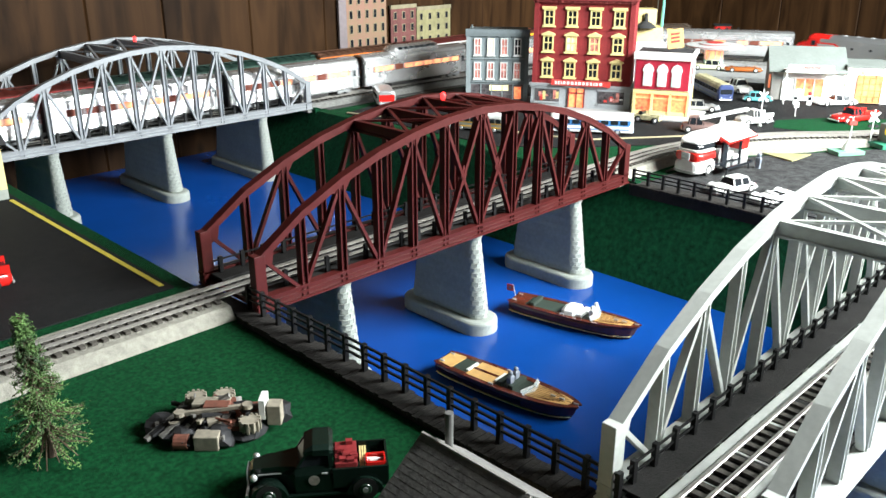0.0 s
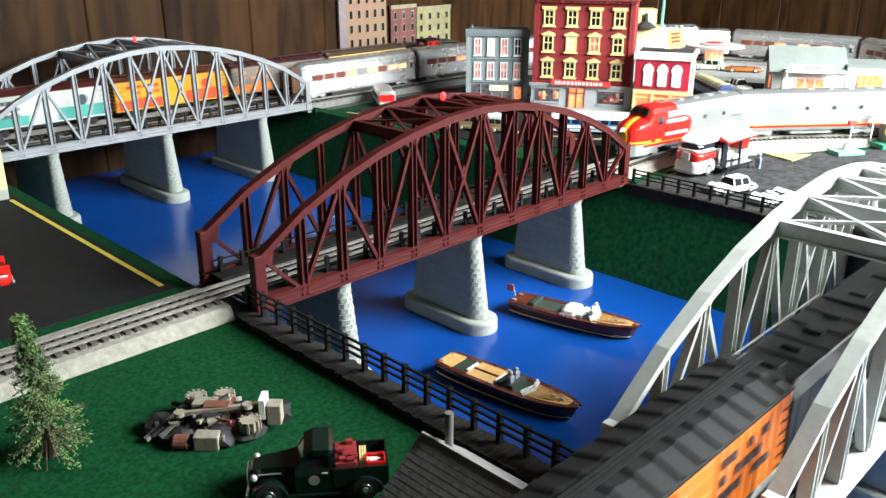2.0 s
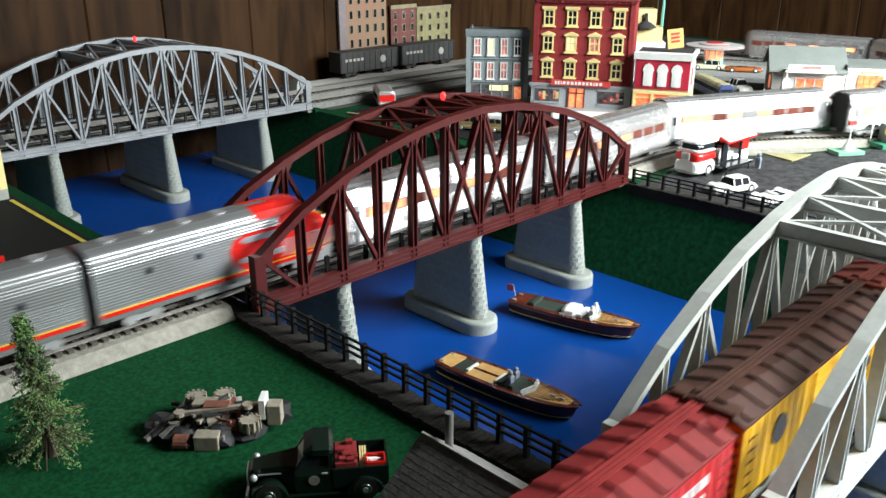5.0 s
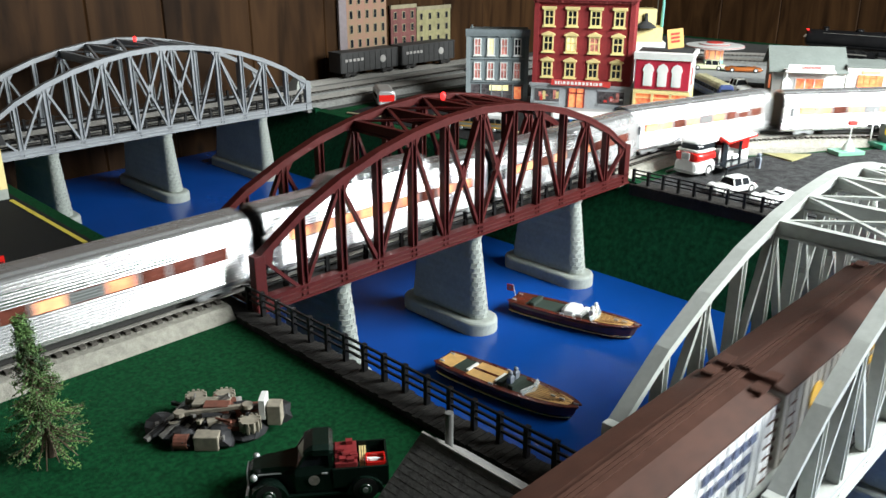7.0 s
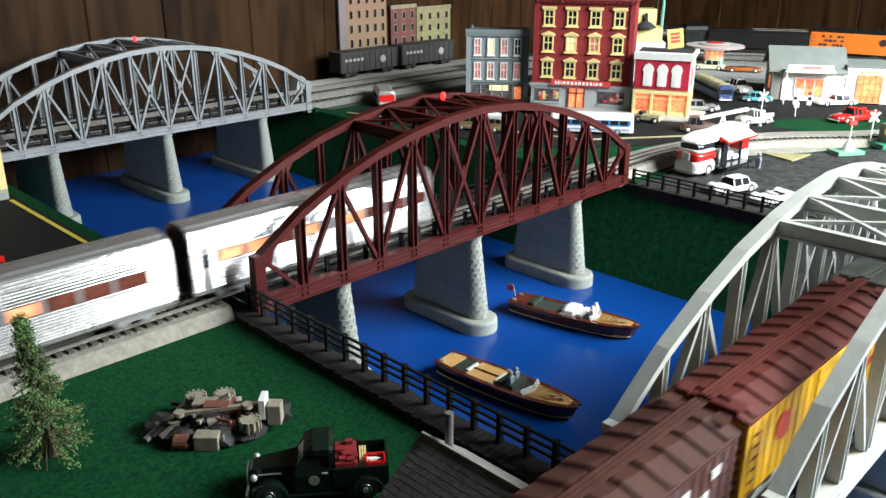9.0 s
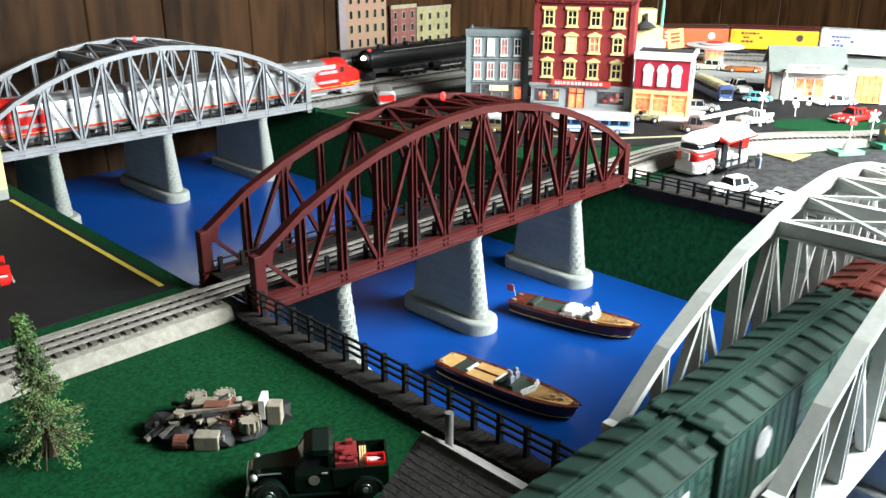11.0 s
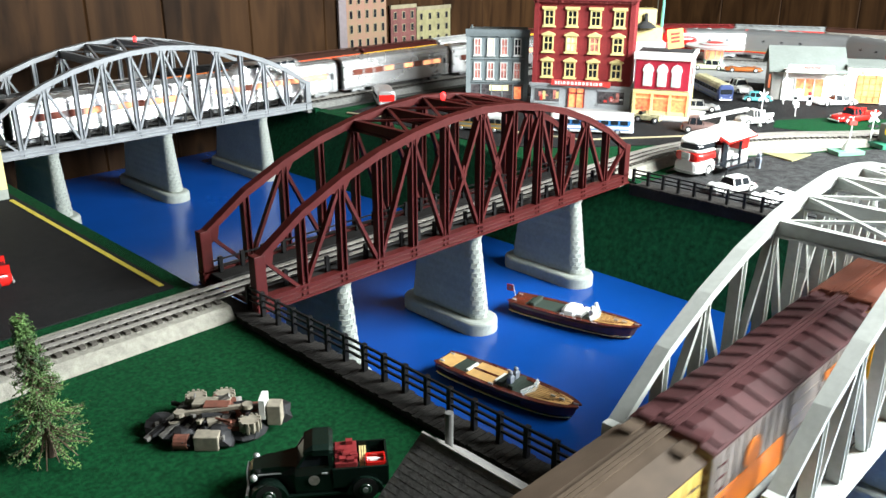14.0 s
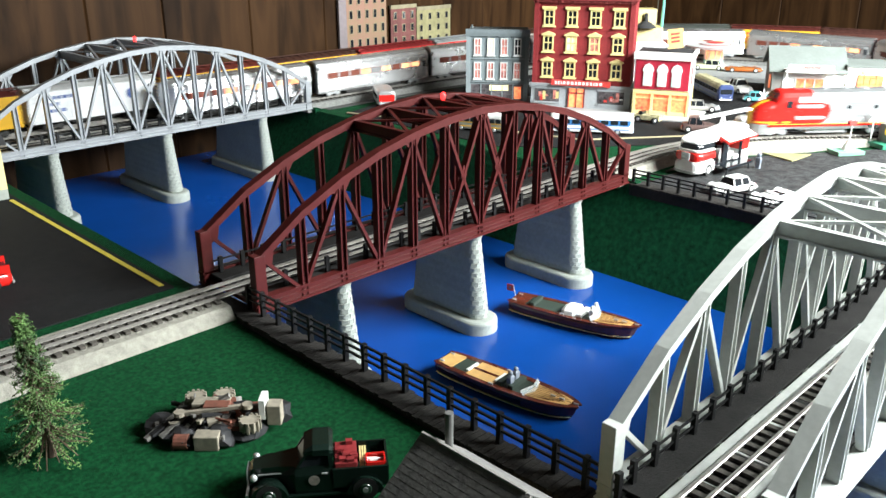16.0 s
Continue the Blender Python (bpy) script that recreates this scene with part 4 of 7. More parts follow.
def tender():
    car = thing("locomotive_tender", "long black coal tender with riveted deck", "tender", group="freight train")
    L = 0.170
    b = B(); prism(b, [(-0.032, 0.022), (0.032, 0.022), (0.032, 0.074), (0.026, 0.082), (-0.026, 0.082), (-0.032, 0.074)], "x", -L, L)
    part("tank", b, M_STEAM, car)
    b = B(); box(b, 0.02, L - 0.012, -0.022, 0.022, 0.081, 0.0845, 0.001)
    part("coal_bunker", b, M_STEAM, car)
    for x, w in ((-0.14, 0.008), (-0.10, 0.006), (-0.055, 0.008), (-0.015, 0.005), (0.05, 0.009), (0.11, 0.009)):
        b = B(); box(b, x - w, x + w, -0.008, 0.008, 0.082, 0.0865 if x > 0.02 else 0.0850, 0.001)
        part("hatch", b, M_STEAM, car)
    for k in range(9):
        b = B(); box(b, -L + 0.012 + k * 0.036, -L + 0.0135 + k * 0.036, -0.026, 0.026, 0.082, 0.0832)
        part("deck_seam", b, M_STEAM, car)
    for y in (-1, 1):
        b = B()
        for k in range(14):
            box(b, -L + 0.01 + k * 0.0245, -L + 0.0115 + k * 0.0245, y * 0.032 - 0.0005, y * 0.032 + 0.0005, 0.024, 0.073)
        part("rivet_strip", b, M_STEAM, car)
        b = B(); beam(b, (-L + 0.01, y * 0.027, 0.085), (0.02, y * 0.027, 0.085), 0.0014, 0.0014)
        part("hand_rail", b, M_RAIL, car)
    b = B(); box(b, -L + 0.004, L - 0.004, -0.014, 0.014, 0.012, 0.022)
    part("underframe", b, M_TRUCK, car)
    running_gear(car, L, 0.024)
    return car


def caboose():
    car = thing("caboose", "bright red caboose with black roof and cupola", "caboose", group="freight train")
    L, W2 = 0.108, 0.031
    b = B(); box(b, -L + 0.02, L - 0.02, -W2, W2, 0.020, 0.074, 0.001)
    part("body", b, M_RED, car)
    mk = mat("caboose_roof_mat", (0.016, 0.016, 0.0155), 0.75, spec=0.25, var=0.2, scale=150)
    b = B(); prism(b, [(-W2 - 0.003, 0.073), (W2 + 0.003, 0.073), (W2 + 0.002, 0.076), (0.014, 0.081), (-0.014, 0.081), (-W2 - 0.002, 0.076)], "x", -L, L)
    part("roof", b, mk, car)
    b = B(); box(b, -0.020, 0.030, -0.026, 0.026, 0.076, 0.096, 0.001)
    cu = part("cupola", b, M_RED, car, "red cupola")
    b = B(); prism(b, [(-0.029, 0.0955), (0.029, 0.0955), (0.028, 0.098), (0.012, 0.1015), (-0.012, 0.1015), (-0.028, 0.098)], "x", -0.024, 0.034)
    part("cupola_roof", b, mk, cu, "black cupola roof")
    for y in (-1, 1):
        for x in (-0.010, 0.018):
            b = B(); box(b, x - 0.005, x + 0.005, y * 0.026 - 0.0008, y * 0.026 + 0.0008, 0.083, 0.092)
            part("cupola_window", b, M_DARK, cu)
        for x in (-0.06, -0.025, 0.05):
            b = B(); box(b, x - 0.006, x + 0.006, y * W2 - 0.0008, y * W2 + 0.0008, 0.046, 0.062)
            part("window", b, M_DARK, car)
        b = B(); box(b, -0.008, 0.04, y * W2 - 0.0008, y * W2 + 0.0008, 0.034, 0.039); box(b, 0.002, 0.026, y * W2 - 0.0008, y * W2 + 0.0008, 0.058, 0.064)
        part("lettering_bar", b, M_WHITE, car, "unreadable white lettering")
    for s in (-1, 1):
        b = B(); box(b, *sorted((s * (L - 0.021), s * L)), -W2, W2, 0.018, 0.0205)
        part("platform", b, M_RED, car)
        b = B()
        for y in (-W2, -0.012, 0.012, W2):
            beam(b, (s * (L - 0.002), y, 0.019), (s * (L - 0.002), y, 0.040 if abs(y) < 0.02 else 0.073), 0.0014, 0.0014, (1, 0, 0))
        beam(b, (s * (L - 0.002), -W2, 0.040), (s * (L - 0.002), W2, 0.040), 0.0016, 0.0016)
        part("end_rail", b, M_RED, car)
        b = B(); box(b, *sorted((s * (L - 0.0205), s * (L - 0.0193))), -0.008, 0.008, 0.022, 0.062)
        part("end_door", b, M_DARK, car)
        b = B(); box(b, s * (0.030 if s > 0 else 0.020) - 0.0008 + s * 0.0004, s * (0.030 if s > 0 else 0.020) + 0.0008 + s * 0.0004, -0.009, 0.009, 0.084, 0.091)
        part("number_bar", b, M_WHITE, cu, "unreadable white number")
        for y in (-0.026, 0.026):
            b = B(); blob(b, (s * (L - 0.012), y, 0.068), 0.0035, 2, 0.0)
            part("marker_light", b, M_LAMP, car, "red marker light")
    b = B(); cyl(b, (-0.05, 0.014, 0.078), (-0.05, 0.014, 0.092), 0.003, n=10)
    part("stovepipe", b, mk, car)
    b = B(); box(b, -L + 0.02, L - 0.02, -0.012, 0.012, 0.011, 0.020)
    part("underframe", b, M_TRUCK, car)
    running_gear(car, L - 0.012, 0.024)
    return car


BR, MAR, RB, BLK = (0.085, 0.035, 0.024), (0.11, 0.022, 0.018), (0.16, 0.030, 0.020), (0.014, 0.014, 0.015)
YEL, ORG, TEAL = (0.82, 0.46, 0.02), (0.80, 0.20, 0.02), (0.10, 0.52, 0.46)
CARS = [
    ("orange boxcar with a black ribbed roof", ORG, BLK, True, (0.03, 0.02, 0.02), None),
    ("orange-red refrigerator car with a flat brown roof", (0.78, 0.10, 0.02), BR, False, (0.8, 0.8, 0.8), None),
    ("yellow refrigerator car with a maroon roof", YEL, MAR, False, (0.05, 0.03, 0.03), None),
    ("white boxcar with blue lettering and white roof", (0.82, 0.83, 0.84), (0.80, 0.81, 0.80), False, (0.05, 0.10, 0.32), None),
    ("yellow boxcar with a red-brown ribbed roof", YEL, RB, True, (0.05, 0.12, 0.05), None),
    ("yellow boxcar with a brown ribbed roof", YEL, BR, True, (0.05, 0.05, 0.05), None),
    ("red boxcar with white lettering and red roof", (0.60, 0.02, 0.02), (0.30, 0.03, 0.03), True, (0.8, 0.8, 0.8), None),
    ("grey and red boxcar with a silver ribbed roof", (0.62, 0.05, 0.04), (0.42, 0.44, 0.44), True, (0.8, 0.8, 0.8), (0.5, 0.5, 0.5)),
    ("grey boxcar with a flat brown roof", (0.28, 0.26, 0.23), BR, False, (0.6, 0.35, 0.05), None),
    ("white boxcar with a flat brown roof", (0.80, 0.81, 0.82), (0.095, 0.040, 0.027), False, (0.10, 0.12, 0.2), None),
    ("grey-green boxcar with a smooth grey roof", (0.075, 0.085, 0.078), (0.105, 0.118, 0.105), False, (0.25, 0.06, 0.05), None),
    ("yellow boxcar with a red-brown ribbed roof", YEL, (0.14, 0.028, 0.022), True, (0.55, 0.06, 0.03), None),
    ("brown boxcar with white script and ribbed roof", (0.10, 0.035, 0.026), (0.10, 0.038, 0.030), True, (0.8, 0.8, 0.8), None),
    ("red boxcar with a red roof", (0.45, 0.03, 0.03), RB, True, (0.8, 0.8, 0.8), None),
    ("dark green boxcar with a pale roof walk", (0.018, 0.065, 0.045), (0.02, 0.055, 0.042), True, (0.8, 0.8, 0.8), None),
    ("dark green boxcar with a white round emblem", (0.018, 0.065, 0.045), (0.02, 0.055, 0.042), True, (0.8, 0.8, 0.8), None),
    ("orange boxcar with a brown ribbed roof", ORG, (0.14, 0.065, 0.038), True, (0.75, 0.7, 0.1), None),
    ("white and teal refrigerator car with a maroon roof", (0.80, 0.82, 0.80), (0.15, 0.030, 0.025), False, (0.05, 0.08, 0.10), TEAL),
    ("yellow and orange boxcar with a flat brown roof", (0.85, 0.42, 0.02), (0.19, 0.052, 0.028), False, (0.7, 0.05, 0.02), (0.72, 0.09, 0.02)),
    ("orange and grey boxcar with a plum ribbed roof", (0.20, 0.17, 0.15), (0.085, 0.028, 0.030), True, (0.7, 0.2, 0.03), (0.72, 0.19, 0.02)),
    ("pale yellow boxcar with a grey-brown roof", (0.72, 0.50, 0.12), (0.12, 0.085, 0.06), False, (0.05, 0.04, 0.03), None),
]
F_FIX_T = [0.0, 2.5, 3.5, 6.5, 7.5, 8.0, 9.0, 11.5, 13.5, 14.5, 15.5, 16.0]
F_FIX_S = [0.03, 0.05, 0.04, 0.07, 0.075, 0.06, 0.055, 0.03, 0.02, 0.01, -0.01, -0.03]
FREIGHT_TRAIN = [(steam_engine(), 0.262), (tender(), 0.704)]
for k, spec in enumerate(CARS):
    FREIGHT_TRAIN.append((boxcar(*spec), 0.873 + 0.306 * (k + 0.5)))
FREIGHT_TRAIN.append((caboose(), 0.873 + 0.306 * 21 + 0.118))

PASSENGER_TRAIN = [(diesel("red and silver streamlined diesel cab unit", True, 1), 0.165), (diesel("silver streamlined diesel booster unit", False, 1), 0.50),
                   (diesel("red and silver diesel cab unit facing backwards", True, -1), 0.835)]
for k in range(7):
    PASSENGER_TRAIN.append((coach("shiny stainless coach with lit orange windows", dome=(k == 3), observation=(k == 6)), 1.0 + 0.42 * (k + 0.5)))


# ================= movement =================
F_T = [0.0, 0.55, 2.0, 2.52, 3.02, 3.52, 4.05, 4.60, 5.15, 5.72, 6.30, 7.0, 7.8, 8.5, 9.17, 9.87, 10.6, 11.3, 11.97, 12.6, 13.2, 13.75, 14.3, 14.82, 15.22, 16.0]
F_S = [-0.34, 0.0] + [0.873 + 0.306 * k for k in range(22)] + [0.873 + 0.306 * 21 + 0.24, 0.873 + 0.306 * 21 + 0.72]
F_S = [v - float(np.interp(t, F_FIX_T, F_FIX_S)) for t, v in zip(F_T, F_S)]
P_T = [0.0, 0.8, 2.0, 3.0, 3.5, 4.0, 6.5, 7.0, 8.5, 9.0, 11.3, 12.5, 14.0, 14.5, 16.0]
LAP = PASS.length
P_S = [2.48 - 0.0, 2.93, 3.53, 4.03, 4.31, 4.575, 6.25, 6.63, 7.66, 7.99, LAP, LAP + 0.933, LAP + 1.985, LAP + 2.31, LAP + 3.16]


def run_train(train, path, ts, ss, step):
    times = [round(step * k, 3) for k in range(int(16.0 / step))] + [16.0]
    for car, back in train:
        rows = []
        for t in times:
            s = float(np.interp(t, ts, ss)) - back
            # both bogies on the rails
            x0, y0, h0 = path.at(s - 0.1)
            x1, y1, h1 = path.at(s + 0.1)
            h = math.atan2(y1 - y0, x1 - x0)
            rows.append((t, pose((x0 + x1) / 2, (y0 + y1) / 2, RAILTOP, 0, 0, math.degrees(h))))
        walk(car, rows)


def motions():
    run_train(FREIGHT_TRAIN, FREIGHT, F_T, F_S, 0.25)
    run_train(PASSENGER_TRAIN, PASS, P_T, P_S, 0.25)

# ================= fences and quays =================
M_PLANK = mat("quay_plank_mat", (0.020, 0.018, 0.0165), 0.85, spec=0.3, var=0.6, scale=220, bump=0.5, bscale=500)


def fence(name, x, y0, y1, z0, h, gap, label, rails=3):
    f = thing(name, label, "fence")
    n = int(round(abs(y1 - y0) / gap))
    pb = B(); box(pb, -0.0026, 0.0026, -0.0022, 0.0022, 0, h)
    me = mesh_of("fence_post", pb, M_BLACK)
    for i in range(n + 1):
        piece("fence_post", me, f, pose(x, y0 + (y1 - y0) * i / n, z0))
    for k in range(rails):
        z = z0 + h * (0.42 + 0.5 * k / (rails - 1))
        b = B(); box(b, x - 0.0011, x + 0.0011, min(y0, y1), max(y0, y1), z - 0.0011, z + 0.0011)
        part("fence_rail", b, M_BLACK, f)
    return f


fence("quay_fence", -0.013, 0.012, -0.506, 0.001, 0.031, 0.0305, "black wooden rail fence along the river quay")
fence("bank_fence", 0.787, -0.006, -0.40, G + 0.003, 0.027, 0.0300, "black rail fence on top of the river bank")


def quay_walk(name, x0, x1, y0, y1, ztop, label):
    q = thing(name, label, "walkway")
    b = B(); box(b, x0 + 0.002, x1 - 0.002, y0, y1, G - 0.02, ztop - 0.003)
    part("beam", b, M_DECK, q)
    me = mesh_of("quay_plank", box(B(), x0, x1, -0.0031, 0.0031, -0.003, 0.0), M_PLANK)
    n = min(290, int((y1 - y0) / 0.0068))
    rnd = random.Random(4)
    for i in range(n):
        piece("quay_plank", me, q, pose(rnd.uniform(-0.0012, 0.0012), y0 + (i + 0.5) * (y1 - y0) / n, ztop + rnd.uniform(-0.0004, 0.0004)))
    return q


quay_walk("quay_walkway", -0.036, -0.007, -0.53, 0.006, 0.001, "dark weathered plank walkway along the quay")
quay_walk("bank_walkway", 0.776, 0.812, -0.42, -0.004, G + 0.0035, "dark plank walkway on top of the bank")
for nm, x, y0, y1 in (("abutment", -0.027, -0.02, 0.126),):
    b = B(); box(b, x - 0.002, x + 0.022, y0, y1, WATER - 0.03, -0.0022)
    solid(nm, b, M_DECK, "dark timber abutment under the bridge end", "abutment", kind="structure")
b = B(); box(b, 0.783, 0.80, -0.015, 0.14, WATER - 0.03, -0.0022)
solid("abutment_town", b, M_BANK, "dark abutment under the bridge end at the town", "abutment", kind="structure")
for x0, x1 in ((-0.03, -0.004), (0.783, 0.80)):
    b = B(); box(b, x0, x1, 0.94, 1.18, WATER - 0.03, -0.0022)
    solid("abutment_far", b, M_BANK, "dark abutment under the silver bridge", "abutment", kind="structure")
    b = B(); box(b, x0, x1, -0.63, -0.49, WATER - 0.03, -0.0022)
    solid("abutment_near", b, M_DECK, "dark abutment under the grey bridge", "abutment", kind="structure")
slab("pale_patch", [(0.90, -0.005), (1.05, 0.0), (1.22, -0.045), (1.30, -0.16), (1.24, -0.13), (1.10, -0.035)], G + 0.0005, G + 0.004, M_BALLAST, "pale gravel strip beside the curved track", "gravel")
slab("tan_triangle", [(1.16, -0.075), (1.22, -0.15), (1.14, -0.145)], G + 0.002, G + 0.005, mat("tan_mat", (0.28, 0.26, 0.12), 0.9, var=0.2, scale=300), "tan gravel triangle on the yard", "gravel")
slab("grass_island", [(1.42, 0.02), (1.50, 0.05), (1.66, -0.06), (1.72, -0.20), (1.56, -0.20), (1.44, -0.06)], G + 0.0005, G + 0.003, M_GRASS, "green grass island between street and track", "grass")
slab("raised_street", [(1.90, 0.56), (2.02, 0.26), (2.25, 0.30), (2.25, 0.62), (2.12, 0.72)], G - 0.004, G + 0.014, mat("concrete_mat", (0.36, 0.37, 0.37), 0.85, var=0.12, scale=120, bump=0.2), "raised pale grey concrete forecourt", "forecourt")
slab("pavement", [(1.125, 0.74), (1.285, 0.285), (1.34, 0.165), (1.47, 0.22), (1.35, 0.60), (1.25, 0.80)], G - 0.002, G + 0.005, mat("pavement_mat", (0.40, 0.40, 0.40), 0.85, var=0.1, scale=150, bump=0.2), "pale grey pavement under the shop fronts", "pavement")


# ================= buildings =================
def window_unit(parent, x, z, w, h, frame_m, pane_m, y=-0.0, hood=False, mull=True):
    """Frame with sill, mullions and panes, set into a front at y."""
    t = w * 0.14
    b = B()
    loop = []
    for sx, sz in ((-1, 0), (1, 0), (1, 1), (-1, 1), (-1, 0)):
        ox, oz = x + sx * w / 2, z + sz * h
        ix, iz = ox - sx * t, oz + (t if sz == 0 else -t)
        loop.append([(ox, y - 0.003, oz), (ix, y - 0.003, iz), (ix, y + 0.001, iz), (ox, y + 0.001, oz)])
    loft(b, loop, cap=False)
    win = part("window", b, frame_m, parent)
    if mull:
        b = B(); box(b, x - t * 0.3, x + t * 0.3, y - 0.002, y + 0.001, z + t, z + h - t)
        part("mullion", b, frame_m, win)
        b = B(); box(b, x - w / 2 + t, x + w / 2 - t, y - 0.0024, y + 0.001, z + h * 0.55 - t * 0.35, z + h * 0.55 + t * 0.35)
        part("glazing_bar", b, frame_m, win)
    b = B(); box(b, x - w / 2 + t * 0.8, x + w / 2 - t * 0.8, y - 0.0006, y + 0.002, z + t * 0.8, z + h - t * 0.8)
    part("pane", b, pane_m, win)
    b = B(); box(b, x - w * 0.62, x + w * 0.62, y - 0.006, y + 0.001, z - t * 0.9, z)
    part("sill", b, frame_m, win)
    if hood:
        b = B(); prism(b, [(x - w * 0.66, z + h), (x + w * 0.66, z + h), (x + w * 0.62, z + h + w * 0.14), (x, z + h + w * 0.40), (x - w * 0.62, z + h + w * 0.14)], "y", y - 0.006, y + 0.001)
        part("hood", b, frame_m, win)
    return win


def block(bm, x0, x1, y0, y1, z0, z1):
    return box(bm, x0, x1, y0, y1, z0, z1, 0.0008)


M_BRICK = mat("brick_red_mat", (0.26, 0.022, 0.025), 0.8, var=0.2, scale=260, bump=0.4, bscale=900)
M_BRICKT = mat("trim_brick_mat", (0.22, 0.03, 0.03), 0.7, var=0.15, scale=200)
M_STOREG = mat("store_grey_mat", (0.38, 0.40, 0.42), 0.7, var=0.1, scale=150)
M_BLUEG = mat("blue_grey_mat", (0.20, 0.235, 0.25), 0.75, var=0.12, scale=160, bump=0.2)
M_BLUEGT = mat("blue_grey_trim_mat", (0.26, 0.30, 0.315), 0.7, var=0.1, scale=160)
M_SHOPW = mat("shop_display_mat", (0.09, 0.08, 0.085), 0.3, var=0.9, scale=160)
M_RUBY = mat("ruby_wall_mat", (0.42, 0.010, 0.035), 0.7, var=0.12, scale=200)
M_TAR = mat("tar_roof_mat", (0.035, 0.035, 0.037), 0.9, var=0.2, scale=200)
M_LITROOM = mat("lit_room_mat", (1.0, 0.80, 0.42), 0.5, var=0.25, scale=90, emit=0.9)
M_CURTAIN = mat("curtain_window_mat", (0.55, 0.20, 0.17), 0.5, var=0.6, scale=170, emit=0.25)
M_SIGNRED = mat("sign_red_mat", (0.65, 0.06, 0.05), 0.5, var=0.1, scale=100)


def red_store():
    h = thing("department_store", "dark red brick store with cream window frames and grey front", "building", pose(1.219, 0.588, G + 0.004, 0, 0, -61.9))
    W, D, Z1, Z2 = 0.255, 0.13, 0.055, 0.268
    b = B(); block(b, 0.004, W - 0.004, 0.004, D, Z1, Z2)
    part("wall", b, M_BRICK, h)
    for x in (0.008, W - 0.008):
        b = B(); box(b, x - 0.006, x + 0.006, 0.0, 0.006, Z1 + 0.006, Z2)
        part("corner_pilaster", b, M_BRICK, h)
    b = B(); block(b, 0.0, W, 0.0, D, 0.0, Z1)
    part("shop_front", b, M_STOREG, h, "pale grey shop front")
    b = B(); box(b, -0.004, W + 0.004, -0.006, 0.01, Z1, Z1 + 0.005); box(b, -0.002, W + 0.002, -0.004, 0.01, Z1 - 0.004, Z1)
    part("shop_cornice", b, M_STOREG, h, "grey cornice")
    b = B(); box(b, -0.005, W + 0.005, -0.010, D, Z2, Z2 + 0.004); box(b, 0.0, W, -0.005, 0.006, Z2 - 0.006, Z2)
    part("cornice", b, M_BRICKT, h)
    b = B()
    for k in range(16):
        box(b, 0.008 + k * 0.0155, 0.013 + k * 0.0155, -0.008, 0.002, Z2 - 0.006, Z2)
    part("bracket_row", b, M_BRICKT, h, kind="stuff")
    b = B(); box(b, 0.055, 0.205, -0.012, -0.007, Z1 + 0.003, Z1 + 0.017)
    sg = part("sign_board", b, M_SIGNRED, h, "red shop sign board")
    b = B()
    x = 0.064
    for w in (0.006, 0.006, 0.004, 0.009, 0.009, 0.009, 0.007, 0.009, 0.008, 0.008, 0.008, 0.004, 0.008, 0.009):
        box(b, x, x + w * 0.8, -0.0126, -0.0118, Z1 + 0.006, Z1 + 0.014)
        x += w + 0.0014
    part("lettering_bar", b, M_WHITE, sg, "plain pale lettering shapes")
    lit = {(1, 1): M_LITROOM, (1, 2): M_CURTAIN}
    for r, z in enumerate((Z1 + 0.022, Z1 + 0.086, Z1 + 0.150)):
        for c in range(4):
            window_unit(h, 0.040 + c * 0.0585, z, 0.027, 0.040, M_CREAM, lit.get((r, c), M_DARK), 0.003, hood=(r < 2))
            if r == 2:
                b = B(); box(b, 0.040 + c * 0.0585 - 0.018, 0.040 + c * 0.0585 + 0.018, -0.003, 0.004, z + 0.040, z + 0.047)
                part("lintel", b, M_CREAM, h)
    for x0, x1, m in ((0.012, 0.075, M_SHOPW), (0.175, 0.240, M_SHOPW)):
        b = B(); box(b, x0, x1, -0.002, 0.002, 0.014, 0.046)
        part("shop_window", b, m, h, "dim shop window with goods")
        b = B(); box(b, x0 - 0.003, x1 + 0.003, -0.004, 0.0, 0.010, 0.0138); box(b, x0 - 0.003, x1 + 0.003, -0.004, 0.0, 0.0462, 0.049)
        part("shop_window_trim", b, M_STOREG, h)
    rnd = random.Random(2)
    for k in range(14):
        x = rnd.uniform(0.016, 0.07) if k % 2 else rnd.uniform(0.18, 0.236)
        b = B(); box(b, x - 0.004, x + 0.004, -0.0026, -0.0018, 0.016 + rnd.random() * 0.014, 0.024 + rnd.random() * 0.02)
        part("window_poster", b, rnd.choice((M_WHITE, M_SIGNRED, M_CREAM, M_CURTAIN)), h)
    b = B(); box(b, 0.100, 0.138, -0.002, 0.002, 0.002, 0.050)
    part("doorway", b, M_GLOWR, h, "lit orange-red doorway")
    b = B()
    for x in (0.099, 0.119, 0.139):
        box(b, x - 0.0016, x + 0.0016, -0.004, 0.001, 0.002, 0.050)
    box(b, 0.099, 0.139, -0.004, 0.001, 0.037, 0.040)
    part("door_frame", b, M_BRICKT, h)
    b = B(); box(b, 0.0, W, 0.0, D, Z2 + 0.004, Z2 + 0.006)
    part("roof", b, M_TAR, h)
    return h


